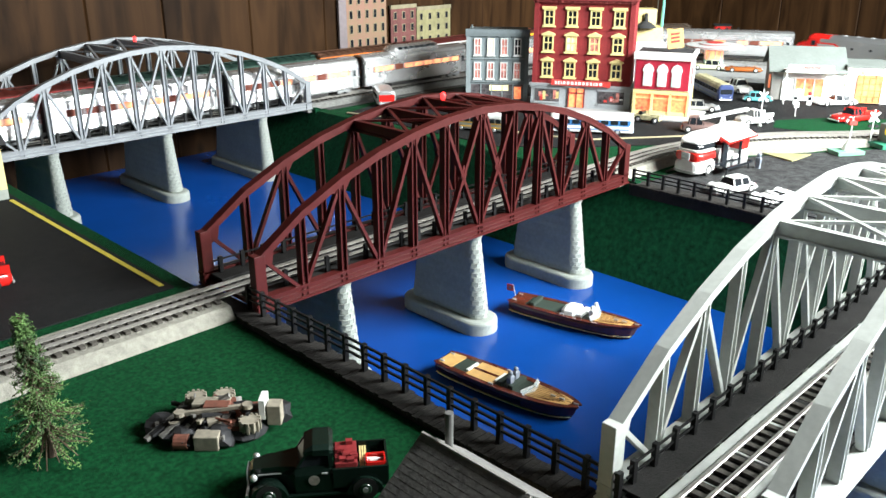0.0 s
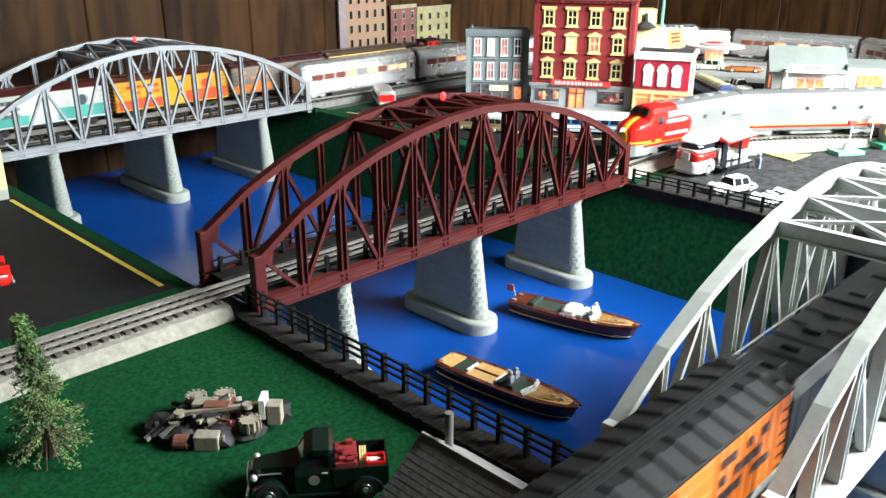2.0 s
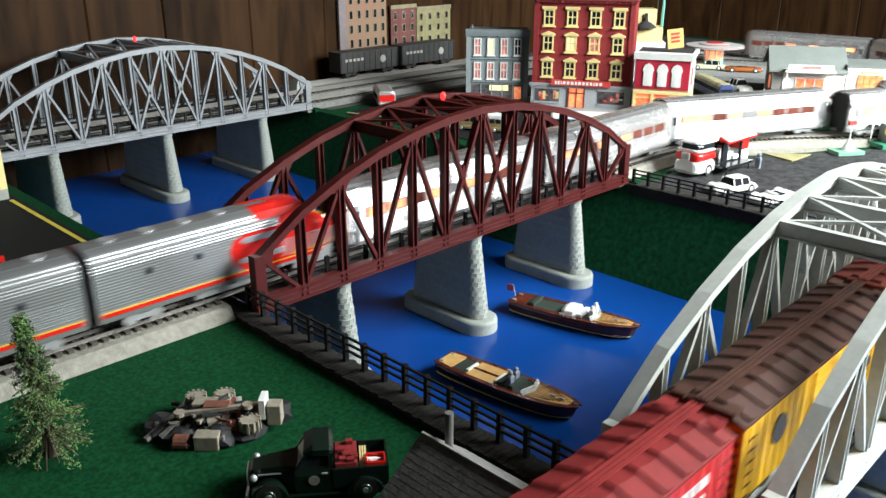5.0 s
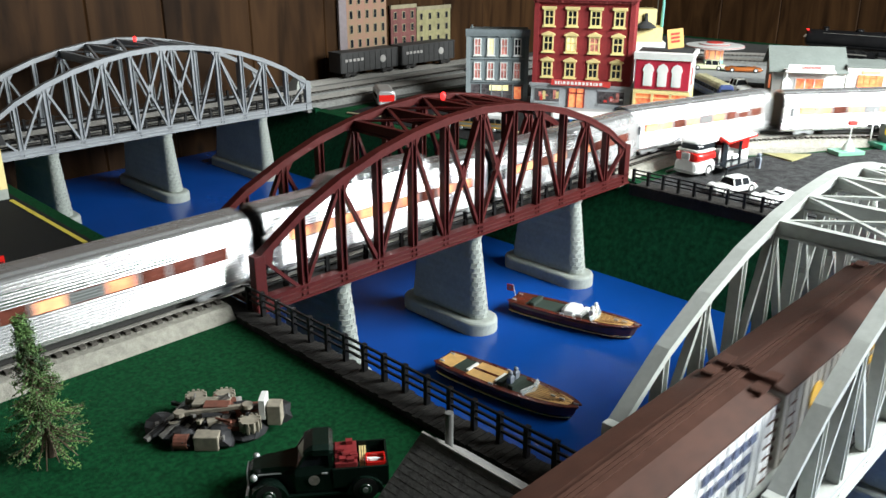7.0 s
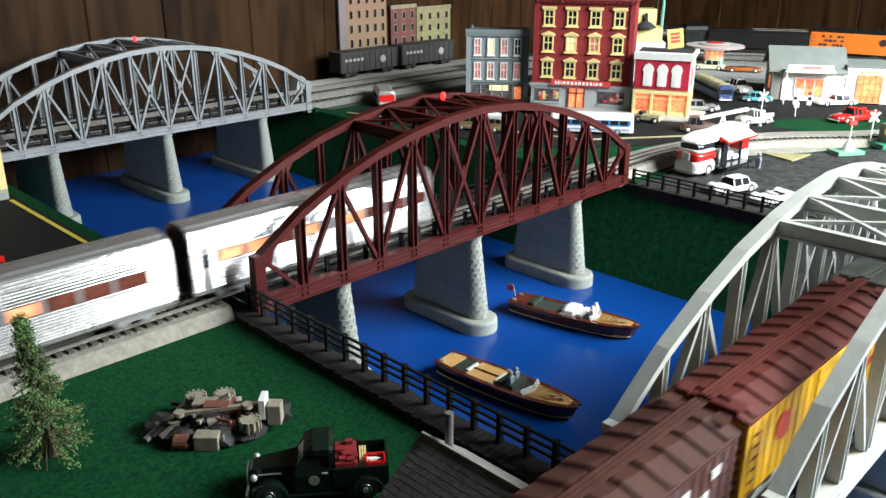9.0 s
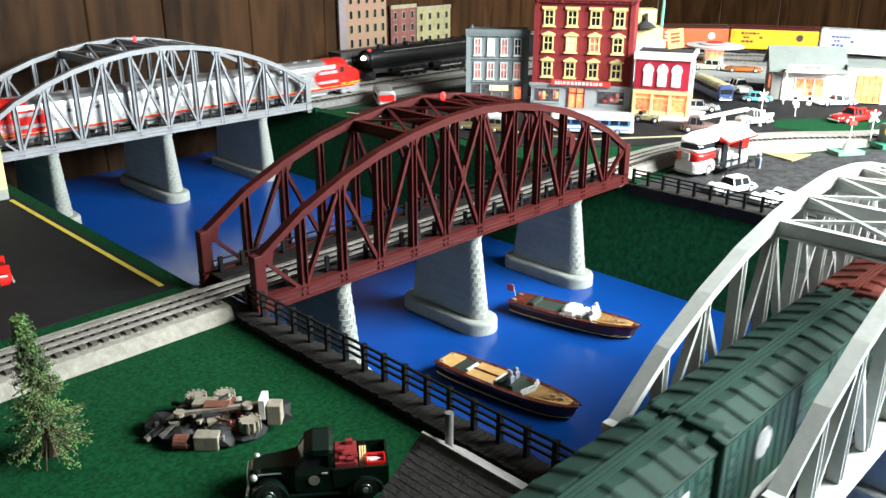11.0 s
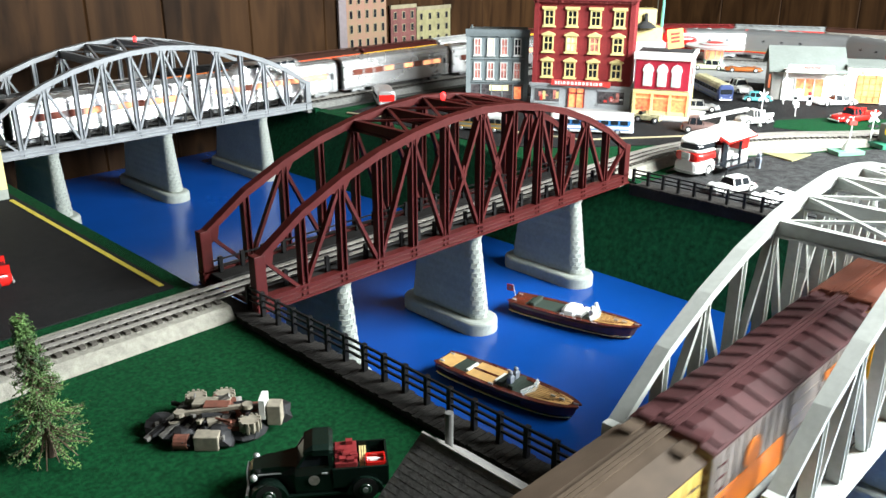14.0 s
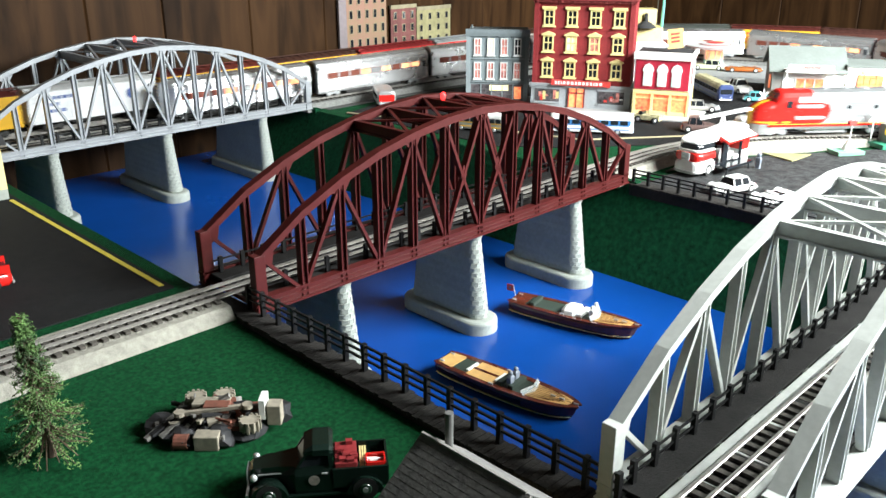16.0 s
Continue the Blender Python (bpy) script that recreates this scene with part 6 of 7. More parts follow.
def motor_car(label, paint, m, L=0.095, W=0.019, H=0.030, kind="sedan", roof=None, group=""):
    """A rounded 1940s-50s model car pointing along +x."""
    v = thing("model_car", label, "car", m, group)
    h = L / 2
    hb = H * 0.56

    def sec(x, w, z0, z1):
        return [(x, -w * 0.92, z0), (x, w * 0.92, z0), (x, w, z0 + (z1 - z0) * 0.25), (x, w, z0 + (z1 - z0) * 0.7), (x, w * 0.8, z1), (x, -w * 0.8, z1), (x, -w, z0 + (z1 - z0) * 0.7), (x, -w, z0 + (z1 - z0) * 0.25)]
    b = B()
    loft(b, [sec(-h, W * 0.72, 0.006, hb * 0.75), sec(-h * 0.9, W * 0.92, 0.004, hb * 0.92), sec(-h * 0.5, W, 0.0035, hb * 1.02), sec(0.1 * h, W, 0.0035, hb * 1.04), sec(h * 0.55, W * 0.95, 0.0035, hb * 0.98), sec(h * 0.9, W * 0.82, 0.004, hb * 0.88), sec(h, W * 0.6, 0.006, hb * 0.7)])
    body = part("body", b, paint, v, smooth=True)
    if kind != "roadster":
        x0, x1 = (-h * 0.62, h * 0.22) if kind == "sedan" else ((-h * 0.15, h * 0.28) if kind == "pickup" else (-h * 0.5, h * 0.1))
        b = B()
        loft(b, [[(x0 * 1.08, y, z) for y, z in ((-W * 0.86, hb * 0.95), (W * 0.86, hb * 0.95), (W * 0.8, hb), (-W * 0.8, hb))],
                 [(x0, y, z) for y, z in ((-W * 0.9, hb * 0.95), (W * 0.9, hb * 0.95), (W * 0.70, H * 0.92), (-W * 0.70, H * 0.92))],
                 [(x1 * 0.45, y, z) for y, z in ((-W * 0.9, hb * 0.95), (W * 0.9, hb * 0.95), (W * 0.72, H * 0.95), (-W * 0.72, H * 0.95))],
                 [(x1 * 1.25, y, z) for y, z in ((-W * 0.86, hb * 0.95), (W * 0.86, hb * 0.95), (W * 0.82, hb), (-W * 0.82, hb))]])
        part("window_band", b, M_DARK, v, "dark car windows")
        b = B(); loft(b, [[(x0 * 0.95, y, z) for y, z in ((-W * 0.66, H * 0.88), (W * 0.66, H * 0.88), (W * 0.5, H * 0.95), (-W * 0.5, H * 0.95))], [(x0 * 0.4, y, z) for y, z in ((-W * 0.74, H * 0.90), (W * 0.74, H * 0.90), (W * 0.55, H), (-W * 0.55, H))], [(x1 * 0.55, y, z) for y, z in ((-W * 0.70, H * 0.90), (W * 0.70, H * 0.90), (W * 0.55, H * 0.96), (-W * 0.55, H * 0.96))]])
        part("roof", b, roof or paint, v)
        for xx in (x0 * 0.95, (x0 + x1) * 0.5, x1 * 0.9):
            b = B()
            for y in (-1, 1):
                beam(b, (xx, y * W * 0.89, hb * 0.97), (xx * 0.9, y * W * 0.69, H * 0.92), 0.0018, 0.0018, (1, 0, 0))
            part("pillar", b, roof or paint, v)
    else:
        b = B(); box(b, -h * 0.35, h * 0.1, -W * 0.62, W * 0.62, hb * 0.9, hb * 1.08, 0.001)
        part("seat", b, M_DARK, v, "dark open cockpit")
        b = B(); beam(b, (h * 0.15, -W * 0.7, hb * 1.15), (h * 0.15, W * 0.7, hb * 1.15), 0.0012, 0.006)
        part("windscreen", b, M_CHROME, v)
    if kind == "pickup":
        b = B(); box(b, -h * 0.95, -h * 0.25, -W * 0.75, W * 0.75, hb * 1.0, hb * 1.06)
        part("cargo_bed", b, M_DARK, v)
        b = B()
        for y in (-1, 1):
            box(b, -h * 0.98, -h * 0.22, y * W * 0.9 - 0.0012, y * W * 0.9 + 0.0012, hb * 0.9, hb * 1.35)
        part("side_board", b, paint, v)
    for s in (-1, 1):
        b = B(); box(b, *sorted((s * h * 0.985, s * (h + 0.002))), -W * 0.85, W * 0.85, 0.0055, 0.009, 0.0008)
        part("bumper", b, M_CHROME, v, "chrome bumper")
        for y in (-1, 1):
            b = B(); blob(b, (s * h * 0.95, y * W * 0.62, hb * 0.72), 0.0024, 1, 0)
            part("headlight" if s > 0 else "tail_light", b, M_WHITE if s > 0 else M_BEACON_OFF, v)
    for y in (-1, 1):
        for x in (-h * 0.62, h * 0.62):
            b = B()
            lathe_pts = [(x + math.cos(a) * 0.011, math.sin(a) * 0.0105) for a in [math.pi * k / 8 for k in range(9)]]
            prism(b, [(px_, 0.006 + pz_) for px_, pz_ in lathe_pts], "y", *sorted((y * W * 0.7, y * (W + 0.0006))))
            part("fender", b, paint, v)
    wheels(v, L, W + 0.0006, 0.0075, h * 0.62, -h * 0.62, white=True)
    return v


def motor_bus(label, m, L, W, H, lower, upper, roof_m, front=None):
    v = thing("model_bus", label, "bus", m)
    h = L / 2

    def ring(x, k=1.0, t=1.0):
        return [(x, y * W * k, 0.006 + z * (H - 0.006) * t) for y, z in ((-0.95, 0), (0.95, 0), (1, 0.08), (1, 0.72), (0.92, 0.9), (0.6, 1.0), (-0.6, 1.0), (-0.92, 0.9), (-1, 0.72), (-1, 0.08))]
    b = B(); loft(b, [ring(-h, 0.9, 0.94), ring(-h * 0.95), ring(h * 0.92), ring(h * 0.98, 0.94, 0.97), ring(h, 0.84, 0.9)])
    part("body", b, lower, v)
    b = B(); prism(b, [(-W * 1.005, H * 0.74), (W * 1.005, H * 0.74), (W * 0.94, H * 0.91), (W * 0.61, H * 1.01), (-W * 0.61, H * 1.01), (-W * 0.94, H * 0.91)], "x", -h * 0.95, h * 0.93)
    part("roof", b, roof_m, v)
    b = B()
    for y in (-1, 1):
        box(b, -h * 0.93, h * 0.9, y * W - 0.0006, y * W + 0.0006, H * 0.46, H * 0.50)
        box(b, -h * 0.93, h * 0.9, y * W - 0.0006, y * W + 0.0006, H * 0.26, H * 0.31)
    part("stripe", b, upper, v)
    if upper is P_BLUE:
        for y in (-1, 1):
            b = B(); box(b, -h * 0.93, h * 0.93, y * W - 0.0005, y * W + 0.0005, H * 0.505, H * 0.735)
            part("window_band", b, upper, v, "blue band along the windows")
    n = 8
    for y in (-1, 1):
        for k in range(n):
            x = -h * 0.85 + k * (1.62 * h) / (n - 1)
            b = B(); box(b, x - h * 0.09, x + h * 0.09, y * W - 0.0009, y * W + 0.0009, H * 0.52, H * 0.73)
            part("window", b, M_DARK, v)
    b = B(); box(b, h * 0.985, h + 0.0006, -W * 0.78, W * 0.78, H * 0.48, H * 0.74)
    part("windscreen", b, M_DARK, v)
    if front:
        b = B(); box(b, h * 0.985, h + 0.0012, -W * 0.84, W * 0.84, H * (0.34 if front is M_RED else 0.16), H * (0.76 if front is M_RED else 0.44))
        part("front_panel", b, front, v)
    for s in (-1, 1):
        b = B(); box(b, *sorted((s * h, s * (h + 0.002))), -W * 0.8, W * 0.8, 0.007, 0.0105, 0.0007)
        part("bumper", b, M_CHROME, v)
        for y in (-1, 1):
            b = B(); blob(b, (h * 1.0 if s > 0 else -h, y * W * 0.6, H * 0.32), 0.002, 1, 0)
            part("headlight" if s > 0 else "tail_light", b, M_WHITE if s > 0 else M_BEACON_OFF, v)
    wheels(v, L, W, 0.0075, h * 0.62, -h * 0.6)
    return v


P_BLUE = mat("bus_blue_mat", (0.05, 0.20, 0.50), 0.3, var=0.08)
P_TEAL = mat("teal_car_mat", (0.12, 0.42, 0.46), 0.25, var=0.08)
P_CREAM = mat("cream_car_mat", (0.70, 0.72, 0.48), 0.3, var=0.08)
P_ORANGE = mat("orange_car_mat", (0.36, 0.10, 0.02), 0.25, var=0.1)
P_GREEN = mat("dark_green_car_mat", (0.006, 0.014, 0.0105), 0.18, var=0.15)
P_BROWN = mat("brown_van_mat", (0.16, 0.10, 0.09), 0.4, var=0.1)
P_OLIVE = mat("olive_mat", (0.46, 0.42, 0.25), 0.6, var=0.5, scale=150)
P_NAVY = mat("navy_bus_mat", (0.04, 0.06, 0.16), 0.3, var=0.1)
P_SILV = mat("silver_bus_mat", (0.42, 0.42, 0.42), 0.35, 0.5, var=0.1)

ST = G + 0.0015
motor_bus("blue and white city bus with white roof", pose(1.075, 0.292, ST, 0, 0, -54.4), 0.185, 0.020, 0.046, M_WHITE, P_BLUE, M_WHITE, P_BLUE)
motor_bus("silver and yellow coach bus behind the bridge", pose(0.915, 0.49, ST, 0, 0, -66), 0.13, 0.019, 0.044, P_SILV, M_YELLOW, M_WHITE)
motor_bus("navy bus with pale yellow roof", pose(1.69, 0.320, ST, 0, 0, -132), 0.20, 0.021, 0.048, P_NAVY, M_CHROME, P_OLIVE, P_NAVY)
motor_bus("silver trailer bus with bright red end", pose(0.974, 0.890, ST + 0.001, 0, 0, -124), 0.110, 0.024, 0.041, P_SILV, P_SILV, P_SILV, M_RED)
motor_car("white hard-top car parked by the yard fence", M_WHITE, pose(0.865, -0.155, G + 0.0022, 0, 0, 160), 0.092, 0.019, 0.028)
motor_car("white open car with teal trim parked by the fence", M_WHITE, pose(0.862, -0.235, G + 0.0022, 0, 0, 165), 0.092, 0.019, 0.024, "roadster")
motor_car("white car parked at the gas station", M_WHITE, pose(1.80, 0.025, ST, 0, 0, 140), 0.105, 0.019, 0.030)
motor_car("teal blue car beside the gas station", P_TEAL, pose(1.705, 0.195, ST, 0, 0, -62), 0.075, 0.019, 0.027)
motor_car("red pickup truck with white load on the grass", M_RED, pose(1.62, -0.085, G + 0.003, 0, 0, 155), 0.118, 0.021, 0.034, "pickup", roof=M_RED)
motor_car("pale green rounded coupe on the forecourt", P_CREAM, pose(2.055, 0.53, G + 0.014, 0, 0, 117), 0.105, 0.020, 0.033)
motor_car("orange hot rod roadster on the forecourt", P_ORANGE, pose(2.085, 0.425, G + 0.014, 0, 0, -58), 0.115, 0.019, 0.028, "roadster")
motor_car("brown panel van on the street", P_BROWN, pose(1.26, 0.125, ST, 0, 0, -60), 0.075, 0.020, 0.036)
motor_car("white wrecker truck on the street", M_WHITE, pose(1.43, 0.075, ST, 0, 0, 150), 0.085, 0.019, 0.036, "pickup", roof=M_WHITE)
motor_car("grey car parked beside the corner shop", P_SILV, pose(1.48, 0.245, ST, 0, 0, -60), 0.10, 0.019, 0.028)
motor_car("white van parked behind the navy bus", M_WHITE, pose(1.80, 0.295, ST, 0, 0, -120), 0.085, 0.021, 0.040)
motor_car("red pickup truck on the river road", M_RED, pose(-0.235, 0.325, G + 0.002, 0, 0, 170), 0.115, 0.022, 0.042, "pickup", roof=P_TEAL)
motor_car("dark car parked beyond the silver bus", P_GREEN, pose(0.88, 0.575, ST, 0, 0, -70), 0.09, 0.019, 0.028)


def jeep():
    v = thing("model_jeep", "camouflaged open army jeep at the kerb", "jeep", pose(1.268, 0.262, ST, 0, 0, -80))
    b = B(); box(b, -0.032, 0.032, -0.015, 0.015, 0.007, 0.018, 0.0015)
    part("body", b, P_OLIVE, v)
    b = B(); box(b, 0.008, 0.031, -0.0115, 0.0115, 0.018, 0.021, 0.0012)
    part("bonnet", b, P_OLIVE, v)
    b = B()
    for y in (-0.013, 0.013):
        beam(b, (0.006, y, 0.018), (0.003, y, 0.031), 0.0012, 0.0012, (0, 1, 0))
    beam(b, (0.003, -0.013, 0.031), (0.003, 0.013, 0.031), 0.0014, 0.0014)
    part("windscreen_frame", b, P_OLIVE, v)
    b = B(); box(b, -0.022, -0.012, -0.012, 0.012, 0.018, 0.026, 0.001)
    part("seat", b, M_DARK, v)
    wheels(v, 0.07, 0.016, 0.0078, 0.021, -0.021)
    return v


jeep()


def show_truck():
    """A streamlined red and white display truck, one flank opened as a canopy."""
    v = thing("display_truck", "red and white streamlined display truck with its side canopy raised", "truck", pose(0.982, -0.052, G + 0.0022, 0, 0, 176) @ Matrix.Scale(1.06, 4))
    L, W, H = 0.080, 0.027, 0.073

    def ring(x, k, z0, z1):
        return [(x, y * W * k, z0 + f * (z1 - z0)) for y, f in ((-0.9, 0), (0.9, 0), (1, 0.15), (1, 0.6), (0.93, 0.82), (0.7, 0.96), (0.3, 1), (-0.3, 1), (-0.7, 0.96), (-0.93, 0.82), (-1, 0.6), (-1, 0.15))]
    nose = ((0.0, 1.0), (0.012, 0.97), (0.018, 0.90), (0.022, 0.78), (0.024, 0.60))
    x0 = L - 0.022

    def shell(z0, z1, back, slim=1.0):
        return [ring(-0.028 + x0, slim, z0, z1)] + [ring(x0 + (dx - back), k * slim, z0, z1) for dx, k in nose]
    b = B(); loft(b, shell(0.006, 0.0285, 0.0))
    part("lower_front", b, M_WHITE, v, "white rounded lower front")
    b = B(); loft(b, shell(0.0075, 0.011, -0.0025, 1.03))
    part("bumper", b, P_SILV, v, "silver bumper strip")
    b = B(); loft(b, shell(0.0287, 0.0440, 0.0008))
    part("cab", b, M_RED, v, "red rounded cab front")
    b = B(); loft(b, shell(0.0442, 0.0480, 0.003, 0.97))
    part("cab_shoulder", b, M_WHITE, v, "white shoulder under the windscreen")
    b = B(); loft(b, shell(0.0482, 0.0575, 0.007, 0.86))
    part("windscreen", b, M_DARK, v, "dark wrap-round windscreen")
    b = B(); loft(b, [ring(-L, 0.86, 0.064, 0.074), ring(-L * 0.9, 1, 0.062, H), ring(-0.02, 1, 0.060, H - 0.004), ring(x0 - 0.022, 0.97, 0.0577, 0.071), ring(x0 + 0.002, 0.90, 0.0577, 0.066), ring(x0 + 0.012, 0.76, 0.0577, 0.063), ring(x0 + 0.016, 0.55, 0.0577, 0.060)])
    part("roof", b, M_WHITE, v)
    b = B(); prism(b, [(-0.008, 0.043), (0.008, 0.043), (0.008, 0.031), (0.004, 0.027), (-0.004, 0.027), (-0.008, 0.031)], "x", L - 0.004, L + 0.0032)
    part("grille", b, M_WHITE, v, "white shield-shaped grille panel")
    b = B()
    for k in range(5):
        box(b, L + 0.003, L + 0.0042, -0.0058 + k * 0.0026, -0.0048 + k * 0.0026, 0.032, 0.040)
    part("grille_bar", b, P_SILV, v)
    b = B(); box(b, -L, L - 0.05, -W, W, 0.012, 0.018)
    part("stage", b, M_DARK, v, "dark open stage floor")
    b = B(); box(b, -L, -L + 0.022, -W, W, 0.018, 0.063)
    part("rear_body", b, M_RED, v, "red rear body")
    b = B(); box(b, -L - 0.001, -L + 0.023, -W - 0.001, W + 0.001, 0.006, 0.030, 0.001)
    part("rear_skirt", b, M_WHITE, v, "white rear skirt")
    b = B(); box(b, -L + 0.022, L - 0.05, -W, -W + 0.003, 0.018, 0.062)
    part("far_wall", b, M_DARK, v)
    b = B(); prism(b, [(W, 0.060), (W + 0.018, 0.056), (W + 0.018, 0.059), (W, 0.066)], "x", -L + 0.004, L - 0.056)
    part("canopy", b, M_RED, v, "raised red canopy flap")
    b = B(); prism(b, [(W, 0.0662), (W + 0.018, 0.0592), (W + 0.018, 0.0602), (W, 0.0675)], "x", -L + 0.008, L - 0.060)
    part("canopy_stripe", b, M_WHITE, v)
    rnd = random.Random(8)
    for k in range(9):
        x, y = rnd.uniform(-0.05, 0.02), rnd.uniform(-0.01, 0.026)
        b = B(); box(b, x - 0.009, x + 0.009, y - 0.006, y + 0.006, 0.018, 0.024 + rnd.random() * 0.012, 0.001)
        part("display_box", b, rnd.choice((M_WHITE, P_SILV, M_WHITE)), v, "white display case")
    b = B(); box(b, -0.055, 0.028, 0.020, 0.052, 0.012, 0.016)
    part("fold_out_stage", b, M_DARK, v)
    b = B()
    for x in (-0.05, 0.024):
        beam(b, (x, 0.048, -0.001), (x, 0.048, 0.012), 0.0016, 0.0016, (1, 0, 0))
    part("stage_leg", b, M_DARK, v)
    b = B(); box(b, -0.010, 0.006, W - 0.004, W + 0.0, 0.018, 0.062); box(b, -L + 0.022, -L + 0.026, W - 0.004, W, 0.018, 0.062)
    part("column", b, M_DARK, v)
    wheels(v, 2 * L, W, 0.0105, L - 0.032, -L + 0.016, white=True)
    return v


show_truck()


def mast_arm():
    v = thing("light_tower", "white folding light tower behind the display truck", "light tower", pose(1.13, 0.005, G, 0, 0, -40))
    b = B(); box(b, -0.02, 0.02, -0.012, 0.012, 0.002, 0.03, 0.001)
    part("base", b, M_WHITE, v)
    b = B(); beam(b, (-0.012, 0, 0.028), (0.0, 0, 0.078), 0.004, 0.004, (0, 1, 0)); beam(b, (0.014, 0, 0.028), (0.0, 0, 0.078), 0.004, 0.004, (0, 1, 0))
    part("strut", b, M_WHITE, v)
    b = B(); beam(b, (-0.05, 0, 0.070), (0.052, 0, 0.088), 0.010, 0.006)
    part("beam", b, M_WHITE, v)
    return v


mast_arm()


def old_pickup():
    """The dark green pickup standing in the grass."""
    v = thing("pickup_truck", "dark green vintage pickup loaded with red crates and a tool box", "pickup truck", pose(-0.1545, -0.3115, G, 0, 0, 142.5) @ Matrix.Scale(0.92, 4))
    pt = P_GREEN

    def sec(x, w, z0, z1, top=0.85):
        return [(x, -w, z0), (x, w, z0), (x, w, z0 + (z1 - z0) * 0.7), (x, w * top, z1), (x, -w * top, z1), (x, -w, z0 + (z1 - z0) * 0.7)]
    b = B(); loft(b, [sec(0.061, 0.008, 0.010, 0.026), sec(0.057, 0.010, 0.009, 0.029), sec(0.035, 0.0135, 0.009, 0.032), sec(0.020, 0.0175, 0.009, 0.033)])
    part("bonnet", b, pt, v, smooth=False)
    b = B(); loft(b, [sec(0.0202, 0.0195, 0.008, 0.033), sec(-0.012, 0.0205, 0.008, 0.034)])
    cab = part("cab", b, pt, v)
    b = B(); loft(b, [sec(0.018, 0.0172, 0.033, 0.034, 0.98), sec(0.010, 0.0165, 0.033, 0.046), sec(-0.008, 0.0165, 0.033, 0.047), sec(-0.012, 0.0165, 0.033, 0.046)])
    part("window_band", b, M_DARK, cab, "dark cab windows")
    b = B(); loft(b, [sec(0.012, 0.0168, 0.0445, 0.048, 0.9), sec(0.004, 0.0185, 0.0445, 0.0525, 0.72), sec(-0.010, 0.0185, 0.0440, 0.0525, 0.72), sec(-0.0135, 0.0165, 0.0440, 0.049, 0.8)])
    part("roof", b, pt, cab)
    b = B()
    for y in (-1, 1):
        beam(b, (0.018, y * 0.017, 0.033), (0.010, y * 0.0165, 0.046), 0.002, 0.002, (0, 1, 0))
        beam(b, (-0.011, y * 0.0178, 0.033), (-0.011, y * 0.0172, 0.046), 0.004, 0.002, (0, 1, 0))
    part("pillar", b, pt, cab)
    b = B()
    for y in (-1, 1):
        box(b, -0.060, -0.0125, y * 0.020 - 0.001, y * 0.020 + 0.001, 0.012, 0.031)
    box(b, -0.061, -0.059, -0.020, 0.020, 0.012, 0.031)
    box(b, -0.060, -0.0125, -0.019, 0.019, 0.010, 0.016)
    part("cargo_bed", b, pt, v)
    for x in (0.043, -0.040):
        for y in (-1, 1):
            b = B()
            pts = [(x + math.cos(a) * 0.0165, 0.006 + math.sin(a) * 0.0165) for a in [math.pi * k / 12 for k in range(13)]]
            prism(b, pts, "y", *sorted((y * 0.0135, y * 0.0245)))
            part("fender", b, pt, v)
    b = B()
    for y in (-1, 1):
        box(b, -0.024, 0.028, y * 0.019 - 0.004, y * 0.019 + 0.004, 0.006, 0.008)
    part("running_board", b, pt, v)
    for x in (0.043, -0.040):
        for y in (-1, 1):
            b = B(); cyl(b, (x, y * 0.016, 0.011), (x, y * 0.0248, 0.011), 0.011, n=20)
            ty = part("tyre", b, M_TYRE, v)
            b = B(); cyl(b, (x, y * 0.0246, 0.011), (x, y * 0.0258, 0.011), 0.0058, 0.005, n=16)
            hub = part("hub_cap", b, mat("hub_green_mat", (0.02, 0.05, 0.03), 0.3), ty)
            b = B(); cyl(b, (x, y * 0.0256, 0.011), (x, y * 0.0266, 0.011), 0.0026, n=12)
            part("hub_centre", b, M_CHROME, ty, "chrome hub centre")
    b = B(); box(b, 0.0605, 0.063, -0.022, 0.022, 0.009, 0.0125, 0.0006)
    part("bumper", b, M_CHROME, v)
    b = B()
    for k in range(6):
        box(b, 0.0610, 0.0622, -0.0075 + k * 0.003, -0.006 + k * 0.003, 0.012, 0.027)
    part("grille", b, P_SILV, v)
    for y in (-1, 1):
        b = B(); blob(b, (0.0555, y * 0.0165, 0.0255), 0.0034, 2, 0)
        part("headlight", b, M_CHROME, v)
        b = B(); box(b, 0.032, 0.052, y * 0.0138 - 0.0006, y * 0.0138 + 0.0006, 0.026, 0.0268)
        part("bonnet_trim", b, M_CHROME, v)
        b = B(); box(b, -0.008, -0.003, y * 0.0208 - 0.0006, y * 0.0208 + 0.0006, 0.0275, 0.0285)
        part("door_handle", b, M_CHROME, v)
        b = B(); cyl(b, (0.004, y * 0.0200, 0.021), (0.004, y * 0.0207, 0.021), 0.0048, n=16)
        part("door_emblem", b, mat("door_emblem_mat", (0.24, 0.22, 0.19), 0.5, var=0.4, scale=500), v, "faded round door emblem")
    rnd = random.Random(3)
    mc = mat("crate_red_mat", (0.22, 0.018, 0.02), 0.6, var=0.25, scale=200)
    b = B(); box(b, -0.034, -0.0145, -0.017, 0.017, 0.016, 0.034, 0.0008)
    crate = part("crate", b, mc, v, "dark red stacked crates")
    for k in range(12):
        x, y = rnd.uniform(-0.032, -0.017), rnd.uniform(-0.014, 0.014)
        b = B(); box(b, x - 0.003, x + 0.003, y - 0.0025, y + 0.0025, 0.0338, 0.036 + rnd.random() * 0.002)
        part("brick", b, mc, crate)
